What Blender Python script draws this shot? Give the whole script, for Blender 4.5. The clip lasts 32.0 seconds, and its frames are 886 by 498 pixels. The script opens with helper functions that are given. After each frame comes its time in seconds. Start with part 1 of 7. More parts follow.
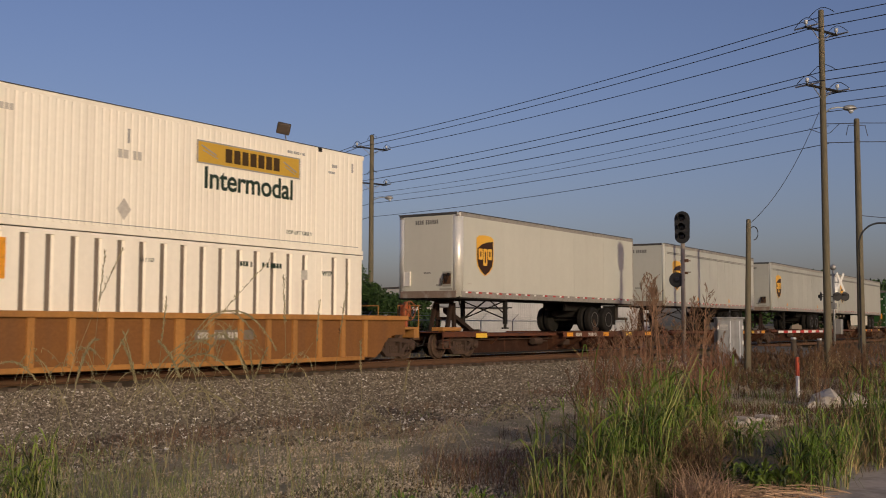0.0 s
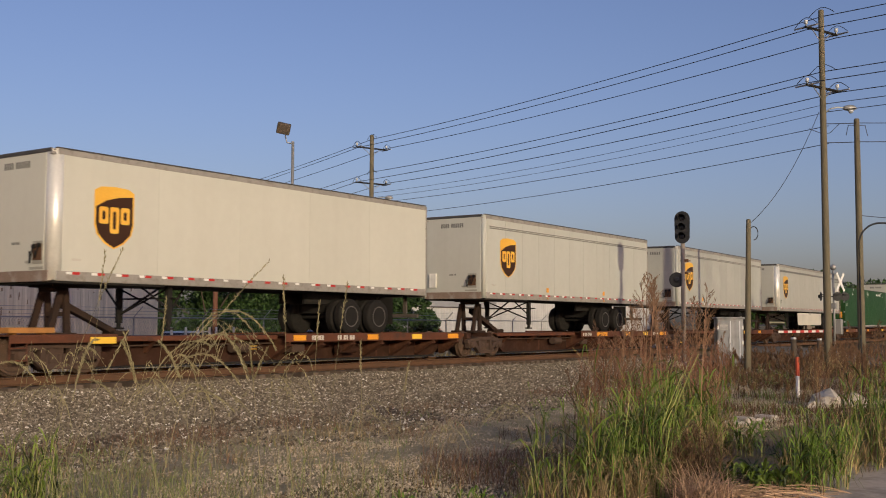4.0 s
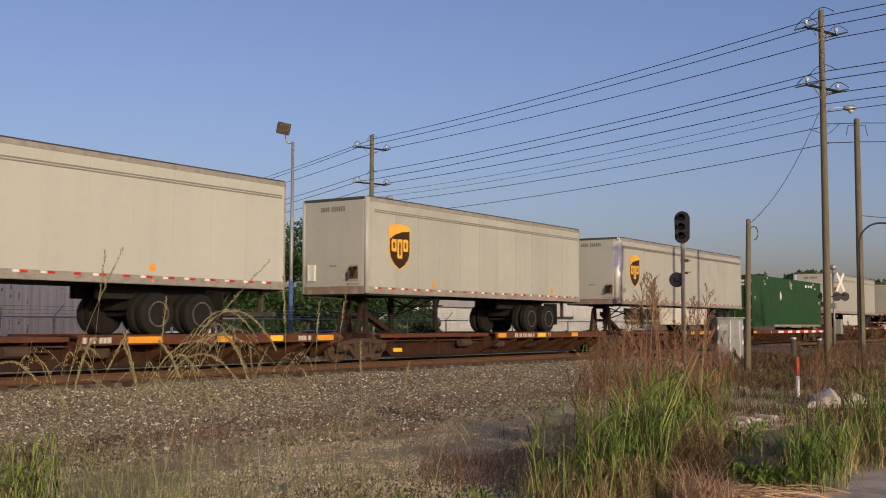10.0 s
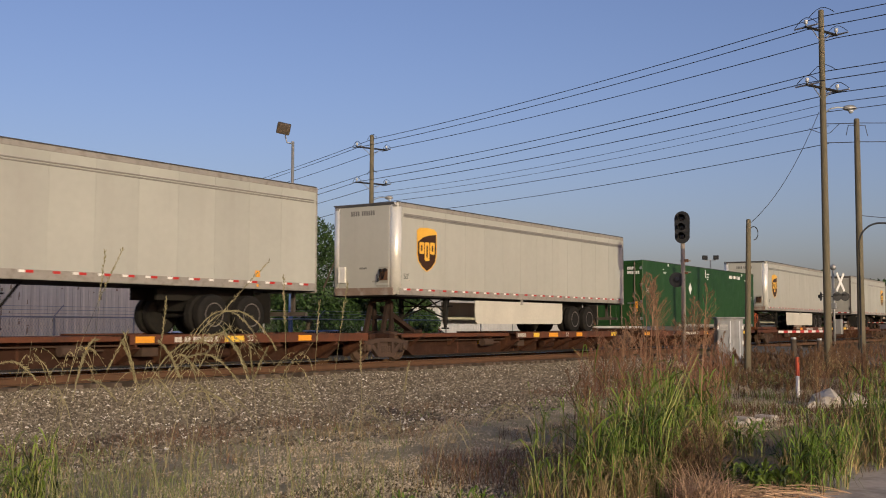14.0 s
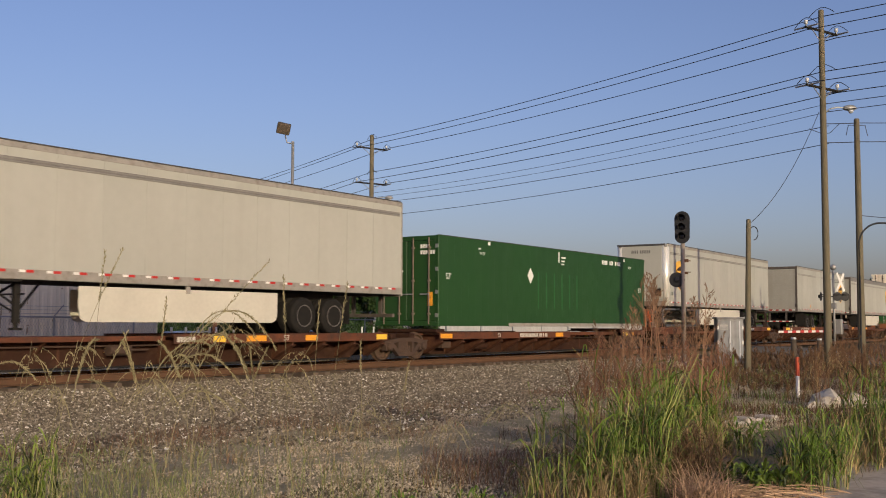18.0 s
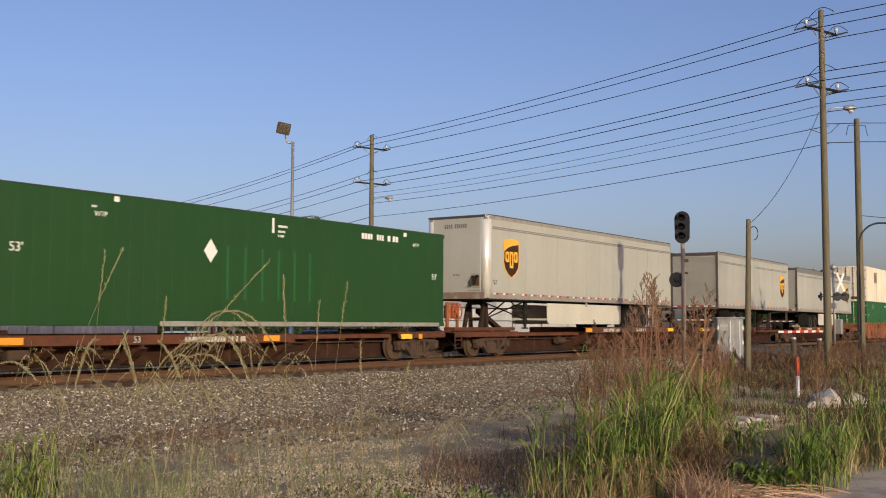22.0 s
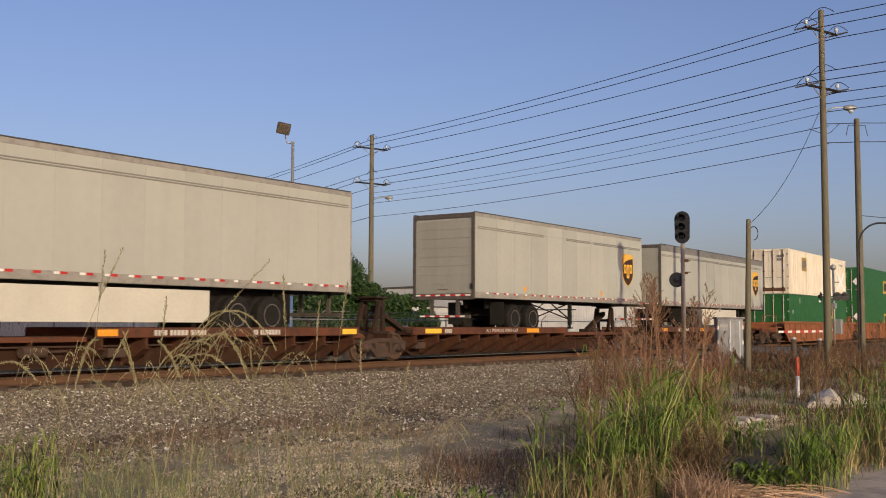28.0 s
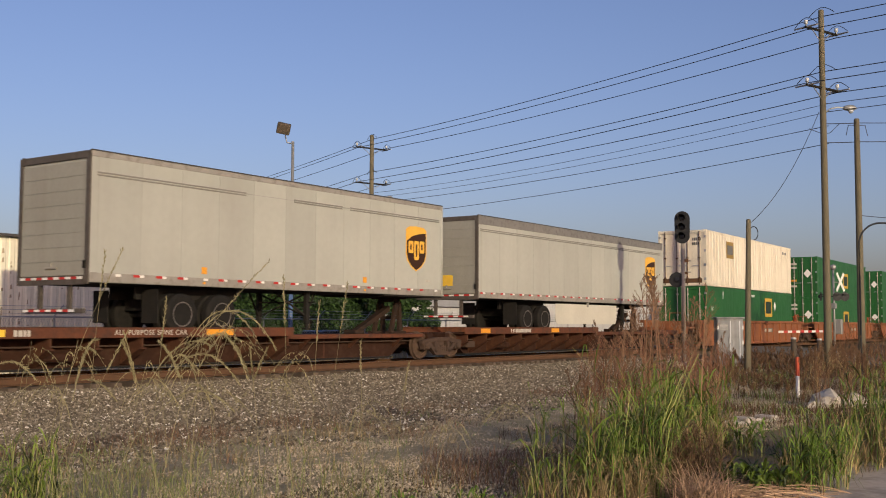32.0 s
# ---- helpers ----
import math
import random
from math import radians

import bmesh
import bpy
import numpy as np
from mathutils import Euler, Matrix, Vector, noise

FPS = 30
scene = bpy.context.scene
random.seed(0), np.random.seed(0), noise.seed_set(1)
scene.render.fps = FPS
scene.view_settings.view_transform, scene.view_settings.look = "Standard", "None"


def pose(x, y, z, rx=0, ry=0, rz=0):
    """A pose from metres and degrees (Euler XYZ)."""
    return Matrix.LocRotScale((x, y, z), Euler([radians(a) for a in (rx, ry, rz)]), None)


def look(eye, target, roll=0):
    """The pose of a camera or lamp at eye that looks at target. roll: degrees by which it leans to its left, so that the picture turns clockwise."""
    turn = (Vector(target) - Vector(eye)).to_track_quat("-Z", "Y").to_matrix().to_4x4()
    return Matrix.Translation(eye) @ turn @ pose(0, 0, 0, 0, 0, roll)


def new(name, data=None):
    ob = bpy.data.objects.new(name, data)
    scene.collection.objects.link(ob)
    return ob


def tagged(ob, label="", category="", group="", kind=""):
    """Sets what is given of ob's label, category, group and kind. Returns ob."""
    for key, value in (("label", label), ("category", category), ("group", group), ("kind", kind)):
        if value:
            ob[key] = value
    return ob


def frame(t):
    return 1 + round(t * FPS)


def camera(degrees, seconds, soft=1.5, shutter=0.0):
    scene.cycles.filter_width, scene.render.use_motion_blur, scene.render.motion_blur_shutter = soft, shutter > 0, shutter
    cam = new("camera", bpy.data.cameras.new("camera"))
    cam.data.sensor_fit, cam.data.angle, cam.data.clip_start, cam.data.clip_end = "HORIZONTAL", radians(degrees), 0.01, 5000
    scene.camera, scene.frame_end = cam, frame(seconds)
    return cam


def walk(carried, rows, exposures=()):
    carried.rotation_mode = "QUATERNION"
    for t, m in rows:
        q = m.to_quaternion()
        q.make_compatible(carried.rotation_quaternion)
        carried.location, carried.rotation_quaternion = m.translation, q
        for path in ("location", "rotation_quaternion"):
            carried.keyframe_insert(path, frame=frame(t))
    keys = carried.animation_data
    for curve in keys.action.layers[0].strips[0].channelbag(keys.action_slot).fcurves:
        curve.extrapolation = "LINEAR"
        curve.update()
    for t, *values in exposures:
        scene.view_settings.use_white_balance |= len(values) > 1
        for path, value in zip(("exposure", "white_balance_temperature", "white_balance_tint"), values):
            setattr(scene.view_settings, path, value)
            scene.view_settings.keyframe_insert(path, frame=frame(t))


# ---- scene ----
# One fixed camera beside a railway; a freight train passes towards the left of the view.
EYE = Vector((0.0, 0.0, 1.15))
YAW, PITCH = radians(34.652), radians(4.0304)
AIM = EYE + 50 * Vector((math.cos(YAW) * math.cos(PITCH), math.sin(YAW) * math.cos(PITCH), math.sin(PITCH)))
cam = camera(45.10, 32.0, soft=1.0, shutter=0.4)
walk(cam, [(0.0, look(EYE, AIM, 0.2)), (32.0, look(EYE, AIM, 0.2))],
     exposures=[(0.0, -0.58, 6550, 13), (2.0, -0.34, 6550, 12), (5.5, -0.10, 6520, 11), (9.0, -0.08, 6520, 11), (14.0, -0.07, 6520, 11), (18.0, 0.0, 6480, 10.5),
                (20.5, 0.12, 6350, 9.5), (22.5, 0.13, 6320, 9), (24.0, 0.10, 6400, 9.5), (28.0, 0.03, 6520, 11), (32.0, 0.0, 6520, 11)])

# ---- light: low evening sun behind the camera, hazy blue sky ----
SUN_WAY = Vector((0.60, 1.0, -0.253)).normalized()
world = bpy.data.worlds.new("sky")
scene.world = world
world.use_nodes = True
wn = world.node_tree.nodes
sky = wn.new("ShaderNodeTexSky")
sky.sky_type, sky.sun_disc = "NISHITA", False
sky.sun_elevation, sky.sun_rotation = radians(12.24), radians(210.96)
sky.air_density, sky.dust_density, sky.ozone_density = 1.0, 2.4, 3.0
wn["Background"].inputs["Strength"].default_value = 0.134
haze = wn.new("ShaderNodeMix")          # evening haze: a little less green than clean air
haze.data_type, haze.blend_type = "RGBA", "MULTIPLY"
haze.inputs["Factor"].default_value = 1.0
haze.inputs[7].default_value = (1.15, 0.95, 1.09, 1)
world.node_tree.links.new(sky.outputs[0], haze.inputs[6])
world.node_tree.links.new(haze.outputs[2], wn["Background"].inputs["Color"])
sun_data = bpy.data.lights.new("sun", "SUN")
sun_data.energy, sun_data.angle, sun_data.color = 3.0, radians(0.6), (1.0, 0.87, 0.58)
sun = new("sun", sun_data)
sun.matrix_world = look(tuple(-60 * SUN_WAY), (0, 0, 0))


# ---- materials ----
def material(name, colour, rough=0.6, metal=0.0, second=None, scale=3.0, amount=0.5, bump=0.0, bump_scale=40.0,
             streak=0.0, dirt=None, grain=0.12, random_tone=0.0, island=False, spec=0.3):
    """A painted, rusty or natural surface: two tones by a large noise, fine grain, optional rain streaks and dirt."""
    m = bpy.data.materials.new(name)
    m.use_nodes = True
    n, l = m.node_tree.nodes, m.node_tree.links
    b = n["Principled BSDF"]
    b.inputs["Metallic"].default_value = metal
    b.inputs["Specular IOR Level"].default_value = spec
    co = n.new("ShaderNodeTexCoord")

    def noise_of(sc, detail=6.0, stretch=None):
        t = n.new("ShaderNodeTexNoise")
        t.inputs["Scale"].default_value, t.inputs["Detail"].default_value = sc, detail
        if stretch:
            mp = n.new("ShaderNodeMapping")
            mp.inputs["Scale"].default_value = stretch
            l.new(co.outputs["Object"], mp.inputs["Vector"])
            l.new(mp.outputs["Vector"], t.inputs["Vector"])
        else:
            l.new(co.outputs["Object"], t.inputs["Vector"])
        return t.outputs["Fac"]

    def ramp(fac, lo, hi):
        r = n.new("ShaderNodeMapRange")
        r.inputs["From Min"].default_value, r.inputs["From Max"].default_value = lo, hi
        l.new(fac, r.inputs["Value"])
        return r.outputs["Result"]

    def mixed(fac, a, bb):
        x = n.new("ShaderNodeMix")
        x.data_type = "RGBA"
        if isinstance(fac, float):
            x.inputs["Factor"].default_value = fac
        else:
            l.new(fac, x.inputs["Factor"])
        for s, v in ((6, a), (7, bb)):
            if isinstance(v, tuple):
                x.inputs[s].default_value = (*v, 1)
            else:
                l.new(v, x.inputs[s])
        return x.outputs[2]

    def times(fac, k):
        x = n.new("ShaderNodeMath")
        x.operation = "MULTIPLY"
        l.new(fac, x.inputs[0])
        x.inputs[1].default_value = k
        return x.outputs[0]

    second = second or tuple(c * 0.72 for c in colour)
    col = mixed(times(ramp(noise_of(scale), 0.35, 0.7), amount), tuple(colour), tuple(second))
    if streak:
        s = ramp(noise_of(1.0, 5.0, (2.2, 2.2, 0.12)), 0.48, 0.75)
        col = mixed(times(s, streak), col, tuple(dirt or (0.25, 0.2, 0.14)))
    elif dirt:
        col = mixed(times(ramp(noise_of(scale * 2.7, 9.0), 0.5, 0.68), 0.7), col, tuple(dirt))
    g = ramp(noise_of(scale * 14, 3.0), 0.3, 0.7)
    dark = n.new("ShaderNodeMix")
    dark.data_type, dark.blend_type = "RGBA", "MULTIPLY"
    l.new(times(g, grain), dark.inputs["Factor"])
    l.new(col, dark.inputs[6])
    dark.inputs[7].default_value = (0.45, 0.43, 0.4, 1)
    col = dark.outputs[2]
    if random_tone:
        src = n.new("ShaderNodeNewGeometry" if island else "ShaderNodeObjectInfo")
        hv = n.new("ShaderNodeHueSaturation")
        r = n.new("ShaderNodeMapRange")
        r.inputs["To Min"].default_value, r.inputs["To Max"].default_value = 1 - random_tone, 1 + random_tone
        l.new(src.outputs["Random Per Island" if island else "Random"], r.inputs["Value"])
        l.new(r.outputs["Result"], hv.inputs["Value"])
        l.new(col, hv.inputs["Color"])
        col = hv.outputs["Color"]
    l.new(col, b.inputs["Base Color"])
    rr = n.new("ShaderNodeMapRange")
    rr.inputs["To Min"].default_value, rr.inputs["To Max"].default_value = max(0.03, rough - 0.1), min(1, rough + 0.12)
    l.new(noise_of(scale * 5), rr.inputs["Value"])
    l.new(rr.outputs["Result"], b.inputs["Roughness"])
    if bump:
        bp = n.new("ShaderNodeBump")
        bp.inputs["Strength"].default_value, bp.inputs["Distance"].default_value = bump, 0.02
        l.new(noise_of(bump_scale, 4.0), bp.inputs["Height"])
        l.new(bp.outputs["Normal"], b.inputs["Normal"])
    return m


M = {
    "trailer": material("trailer_white", (0.485, 0.485, 0.43), 0.42, second=(0.425, 0.425, 0.37), scale=0.35, amount=0.6, random_tone=0.025, streak=0.18, dirt=(0.36, 0.33, 0.28), grain=0.06),
    "trailer_b": material("trailer_grey", (0.43, 0.43, 0.38), 0.45, second=(0.36, 0.355, 0.315), scale=0.4, amount=0.7, random_tone=0.07, streak=0.25, dirt=(0.33, 0.30, 0.26), grain=0.08),
    "trailer_c": material("trailer_off_white", (0.425, 0.42, 0.37), 0.42, second=(0.37, 0.365, 0.315), scale=0.35, amount=0.7, random_tone=0.035, streak=0.22, dirt=(0.32, 0.29, 0.245), grain=0.07),
    "alu": material("dull_aluminium", (0.36, 0.33, 0.29), 0.5, 0.15, scale=2.0, dirt=(0.22, 0.19, 0.16)),
    "rail_dark": material("grey_top_rail", (0.23, 0.215, 0.20), 0.5, 0.1, scale=2.0, dirt=(0.13, 0.12, 0.11)),
    # metal whitened to carry the sun's glint seen on rounded corner posts
    "alu_bright": material("glint_white_metal", (0.90, 0.87, 0.79), 0.34, 0.35, scale=1.0, second=(0.62, 0.59, 0.53)),
    "door_grey": material("grimy_door", (0.33, 0.32, 0.275), 0.5, scale=0.9, second=(0.27, 0.255, 0.215), streak=0.3, dirt=(0.2, 0.17, 0.13)),
    "sill_worn": material("worn_front_sill", (0.26, 0.19, 0.145), 0.6, scale=1.5, second=(0.16, 0.11, 0.08), dirt=(0.36, 0.33, 0.29), grain=0.2),
    "rail_cap": material("dark_roof_seal", (0.055, 0.052, 0.05), 0.6, scale=3.0, second=(0.11, 0.10, 0.095)),
    "brake_orange": material("worn_orange_brake_paint", (0.46, 0.11, 0.035), 0.55, scale=5.0, second=(0.26, 0.07, 0.03), dirt=(0.12, 0.05, 0.03), grain=0.3),
    "bearer": material("sunlit_rust_bearer", (0.085, 0.036, 0.021), 0.7, scale=1.6, second=(0.06, 0.028, 0.018), dirt=(0.14, 0.062, 0.032), bump=0.15, grain=0.3, spec=0.15),
    "seam_dark": material("weathered_dark_print", (0.14, 0.135, 0.125), 0.5, scale=20.0, second=(0.3, 0.29, 0.26)),
    "seam": material("panel_seam", (0.36, 0.35, 0.33), 0.5, scale=2.0),
    "skirt": material("cream_skirt", (0.60, 0.565, 0.475), 0.5, scale=0.8, streak=0.15, dirt=(0.4, 0.36, 0.3)),
    "tyre": material("tyre_rubber", (0.016, 0.015, 0.014), 0.9, scale=6.0, second=(0.030, 0.026, 0.022), bump=0.3, spec=0.12),
    "rim": material("steel_rim", (0.27, 0.245, 0.21), 0.36, 0.6, scale=5.0, second=(0.14, 0.12, 0.1), amount=0.9, dirt=(0.05, 0.042, 0.035)),
    "black": material("black_steel", (0.018, 0.017, 0.016), 0.75, scale=4.0, second=(0.034, 0.028, 0.023), spec=0.15),
    "brown": material("brown_car_paint", (0.046, 0.021, 0.013), 0.7, scale=1.2, second=(0.024, 0.013, 0.010), dirt=(0.066, 0.034, 0.022), bump=0.15, grain=0.3, spec=0.12),
    "brown_red": material("red_brown_sill", (0.14, 0.050, 0.025), 0.62, scale=1.3, second=(0.075, 0.032, 0.020), dirt=(0.055, 0.035, 0.026), bump=0.12, grain=0.3, spec=0.2),
    # hitch steel, its colour darkened for the shade under the trailers
    "hitch": material("shaded_hitch_steel", (0.036, 0.024, 0.019), 0.8, scale=2.0, second=(0.06, 0.032, 0.022), dirt=(0.022, 0.017, 0.015), bump=0.15, grain=0.3, spec=0.12),
    "rear_frame": material("grimy_dark_frame", (0.085, 0.072, 0.062), 0.6, scale=2.0, second=(0.14, 0.115, 0.095), dirt=(0.06, 0.045, 0.035)),
    "trailer_a": material("trailer_clean_white", (0.56, 0.55, 0.475), 0.40, second=(0.50, 0.49, 0.42), scale=0.35, amount=0.6, random_tone=0.02, streak=0.14, dirt=(0.42, 0.39, 0.33), grain=0.05),
    "slat": material("dull_slat_rail", (0.26, 0.245, 0.22), 0.5, 0.1, scale=2.0, second=(0.19, 0.175, 0.155)),
    "orange": material("orange_reflective", (0.85, 0.36, 0.03), 0.45, scale=6.0, dirt=(0.45, 0.2, 0.05)),
    "yellow": material("yellow_decal", (0.86, 0.55, 0.06), 0.45, scale=6.0, second=(0.7, 0.42, 0.05)),
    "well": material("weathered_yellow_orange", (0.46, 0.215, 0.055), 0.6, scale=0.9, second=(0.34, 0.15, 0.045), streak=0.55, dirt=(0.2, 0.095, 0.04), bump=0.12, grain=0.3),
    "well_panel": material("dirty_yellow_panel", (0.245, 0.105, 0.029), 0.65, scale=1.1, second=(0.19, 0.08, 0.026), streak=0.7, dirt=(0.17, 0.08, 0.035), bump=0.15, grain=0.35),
    "well_red": material("weathered_red_brown", (0.29, 0.105, 0.042), 0.6, scale=0.9, second=(0.19, 0.07, 0.034), streak=0.4, dirt=(0.14, 0.07, 0.04), grain=0.3),
    "green": material("green_container_paint", (0.019, 0.066, 0.016), 0.45, scale=0.5, second=(0.016, 0.052, 0.015), streak=0.3, dirt=(0.034, 0.07, 0.028), grain=0.1),
    "white_box": material("white_container_paint", (0.95, 0.885, 0.75), 0.45, scale=0.5, second=(0.88, 0.80, 0.665), streak=0.22, dirt=(0.5, 0.4, 0.3), grain=0.08),
    "white_dull": material("dull_white_paint", (0.80, 0.72, 0.58), 0.55, scale=1.1, second=(0.68, 0.60, 0.47), streak=0.35, dirt=(0.33, 0.22, 0.14), grain=0.2),
    "mast": material("rusty_signal_mast", (0.30, 0.265, 0.225), 0.6, 0.1, scale=2.0, second=(0.19, 0.145, 0.11), streak=0.4, dirt=(0.28, 0.25, 0.21)),
    "faded_gold": material("faded_gold_emblem", (0.40, 0.255, 0.06), 0.5, scale=3.0, second=(0.2, 0.12, 0.05)),
    "green_b": material("bright_green_paint", (0.022, 0.115, 0.030), 0.42, scale=0.5, second=(0.018, 0.09, 0.025), streak=0.25, dirt=(0.05, 0.12, 0.05), grain=0.1),
    # brown-grey for recessed flats, darker than the white wall around them
    "grey_rib2": material("brown_grey_recess", (0.36, 0.28, 0.215), 0.6, scale=1.5, second=(0.27, 0.205, 0.155), streak=0.4, dirt=(0.2, 0.14, 0.1)),
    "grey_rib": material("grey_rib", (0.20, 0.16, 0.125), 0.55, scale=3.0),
    "rust": material("rail_rust", (0.115, 0.058, 0.030), 0.85, scale=4.0, second=(0.075, 0.042, 0.024), bump=0.3),
    "railhead": material("polished_rail", (0.30, 0.29, 0.28), 0.3, 0.9, scale=4.0),
    "wheel": material("wheel_steel", (0.085, 0.055, 0.038), 0.6, 0.15, scale=5.0, second=(0.14, 0.08, 0.05)),
    "truck": material("truck_frame", (0.066, 0.044, 0.034), 0.8, scale=3.0, second=(0.105, 0.065, 0.046), bump=0.2, spec=0.12),
    "tie": material("old_tie", (0.115, 0.085, 0.062), 0.9, scale=5.0, second=(0.07, 0.05, 0.04), bump=0.5, random_tone=0.3),
    "white": material("white_decal", (0.82, 0.80, 0.76), 0.45, scale=6.0, second=(0.7, 0.68, 0.63)),
    "red": material("red_reflective", (0.52, 0.035, 0.03), 0.4, scale=6.0),
    "faded": material("faded_lettering", (0.58, 0.54, 0.47), 0.5, scale=9.0, second=(0.3, 0.27, 0.23)),
    "dark_letter": material("dark_green_lettering", (0.025, 0.045, 0.03), 0.5, scale=5.0),
    "shield": material("brown_shield", (0.052, 0.022, 0.010), 0.4, scale=2.0),
    "gold": material("gold_shield", (0.83, 0.47, 0.07), 0.4, scale=2.0, second=(0.78, 0.38, 0.04)),
    "glass": material("dark_lens", (0.02, 0.02, 0.025), 0.12, scale=2.0),
    "signal": material("signal_black", (0.022, 0.022, 0.024), 0.6, scale=3.0),
    "silver": material("silver_paint", (0.27, 0.27, 0.265), 0.45, 0.35, scale=1.2, second=(0.38, 0.37, 0.36), streak=0.35, dirt=(0.26, 0.22, 0.18)),
    "cabinet": material("weathered_cabinet_grey", (0.205, 0.21, 0.225), 0.5, 0.1, scale=2.6, second=(0.12, 0.12, 0.125), amount=0.9, streak=0.75, dirt=(0.36, 0.355, 0.35)),
    "pole": material("weathered_pole_wood", (0.165, 0.14, 0.092), 0.9, scale=1.5, second=(0.11, 0.095, 0.064), streak=0.5, dirt=(0.09, 0.07, 0.05), bump=0.5),
    "wire": material("black_cable", (0.03, 0.03, 0.032), 0.6),
    "porcelain": material("porcelain", (0.50, 0.52, 0.55), 0.25, scale=5.0),
    "galv": material("galvanised_steel", (0.42, 0.42, 0.42), 0.45, 0.6, scale=4.0),
    "shed": material("cream_metal_siding", (0.88, 0.81, 0.65), 0.55, scale=0.5, second=(0.80, 0.73, 0.58), streak=0.3, dirt=(0.5, 0.4, 0.26), grain=0.1),
    "peel": material("peeled_siding", (0.50, 0.40, 0.27), 0.7, scale=6.0, second=(0.38, 0.29, 0.19)),
    "grey_shed": material("grey_metal_siding", (0.50, 0.49, 0.48), 0.5, scale=0.5, streak=0.3, dirt=(0.3, 0.28, 0.26)),
    "roof": material("dark_roof_edge", (0.09, 0.08, 0.075), 0.6, scale=2.0),
    "asphalt": material("asphalt", (0.15, 0.13, 0.105), 0.95, scale=0.8, second=(0.11, 0.095, 0.075), bump=0.4, bump_scale=60),
    "concrete": material("concrete", (0.58, 0.51, 0.42), 0.85, scale=1.5, second=(0.27, 0.25, 0.22), dirt=(0.2, 0.17, 0.14), bump=0.3),
    "slab": material("worn_slab", (0.58, 0.49, 0.39), 0.9, scale=0.9, second=(0.42, 0.35, 0.27), dirt=(0.30, 0.245, 0.19), bump=0.6, bump_scale=30, grain=0.35),
    "pebble": material("path_pebble", (0.40, 0.33, 0.24), 0.85, scale=6.0, second=(0.30, 0.24, 0.17), random_tone=0.42, island=True),
    "stake_red": material("faded_orange_red", (0.50, 0.085, 0.04), 0.6, scale=5.0),
    "stake_rust": material("rusty_post", (0.17, 0.072, 0.042), 0.8, scale=2.0, second=(0.11, 0.05, 0.03), streak=0.4, dirt=(0.09, 0.05, 0.035)),
    "sign_gold": material("dull_gold_sign", (0.60, 0.37, 0.05), 0.45, scale=2.0, second=(0.52, 0.31, 0.04)),
    "sign_brown": material("dark_brown_sign", (0.07, 0.04, 0.012), 0.5, scale=3.0),
    "ballast": material("ballast_bed", (0.13, 0.103, 0.072), 0.95, scale=3.0, second=(0.10, 0.082, 0.06), bump=1.0, bump_scale=25, grain=0.6, spec=0.05),
    "ground": material("dry_earth", (0.265, 0.210, 0.120), 0.95, scale=0.35, second=(0.18, 0.14, 0.082), dirt=(0.30, 0.24, 0.165), bump=0.45, bump_scale=14, grain=0.5, spec=0.04),
    "path": material("gravel_path", (0.395, 0.330, 0.205), 0.95, scale=0.8, second=(0.29, 0.238, 0.138), dirt=(0.40, 0.335, 0.217), bump=0.35, bump_scale=30, grain=0.5, spec=0.04),
    "grass": material("green_blade", (0.088, 0.155, 0.020), 0.5, scale=1.2, second=(0.16, 0.145, 0.034), random_tone=0.85, island=True),
    "grass_dry": material("dry_blade", (0.29, 0.215, 0.105), 0.7, scale=2.0, second=(0.21, 0.15, 0.075), random_tone=0.4, island=True),
    "seed": material("seed_head", (0.24, 0.155, 0.075), 0.8, scale=4.0, second=(0.30, 0.22, 0.11), random_tone=0.4, island=True),
    "grass_stem": material("grass_stem", (0.17, 0.19, 0.05), 0.6, scale=3.0, second=(0.22, 0.2, 0.08), random_tone=0.35, island=True),
    "cane": material("pale_cane", (0.25, 0.265, 0.075), 0.55, scale=3.0, second=(0.30, 0.25, 0.09), random_tone=0.3, island=True),
    "grass_pale": material("pale_blade", (0.17, 0.185, 0.075), 0.6, scale=3.0, second=(0.16, 0.15, 0.06), random_tone=0.35, island=True),
    "seed_pale": material("pale_seed_head", (0.25, 0.22, 0.12), 0.75, scale=4.0, second=(0.15, 0.12, 0.06), random_tone=0.35, island=True),
    "weed": material("red_brown_weed", (0.12, 0.062, 0.032), 0.8, scale=2.0, second=(0.10, 0.065, 0.032), random_tone=0.5, island=True),
    "weed_tan": material("tan_weed", (0.18, 0.105, 0.062), 0.8, scale=2.0, second=(0.125, 0.066, 0.042), random_tone=0.4, island=True),
    "weed_rose": material("rosy_seed_grass", (0.17, 0.078, 0.046), 0.8, scale=2.0, second=(0.15, 0.072, 0.042), random_tone=0.45, island=True),
    "dead_leaf": material("dead_leaf", (0.105, 0.062, 0.032), 0.8, scale=3.0, second=(0.05, 0.030, 0.018), random_tone=0.5, island=True),
    "straw": material("straw", (0.43, 0.285, 0.185), 0.75, scale=3.0, second=(0.25, 0.155, 0.095), random_tone=0.35, island=True),
    "leaf": material("leaf", (0.042, 0.080, 0.019), 0.6, scale=0.6, second=(0.022, 0.045, 0.013), random_tone=0.5, island=True),
    "bark": material("bark", (0.10, 0.075, 0.055), 0.95, scale=3.0, bump=0.6),
    "car_blue": material("blue_car_paint", (0.10, 0.16, 0.30), 0.25, scale=1.0),
    "car_red": material("red_car_paint", (0.40, 0.03, 0.025), 0.25, scale=1.0),
    "car_white": material("white_car_paint", (0.75, 0.75, 0.74), 0.25, scale=1.0),
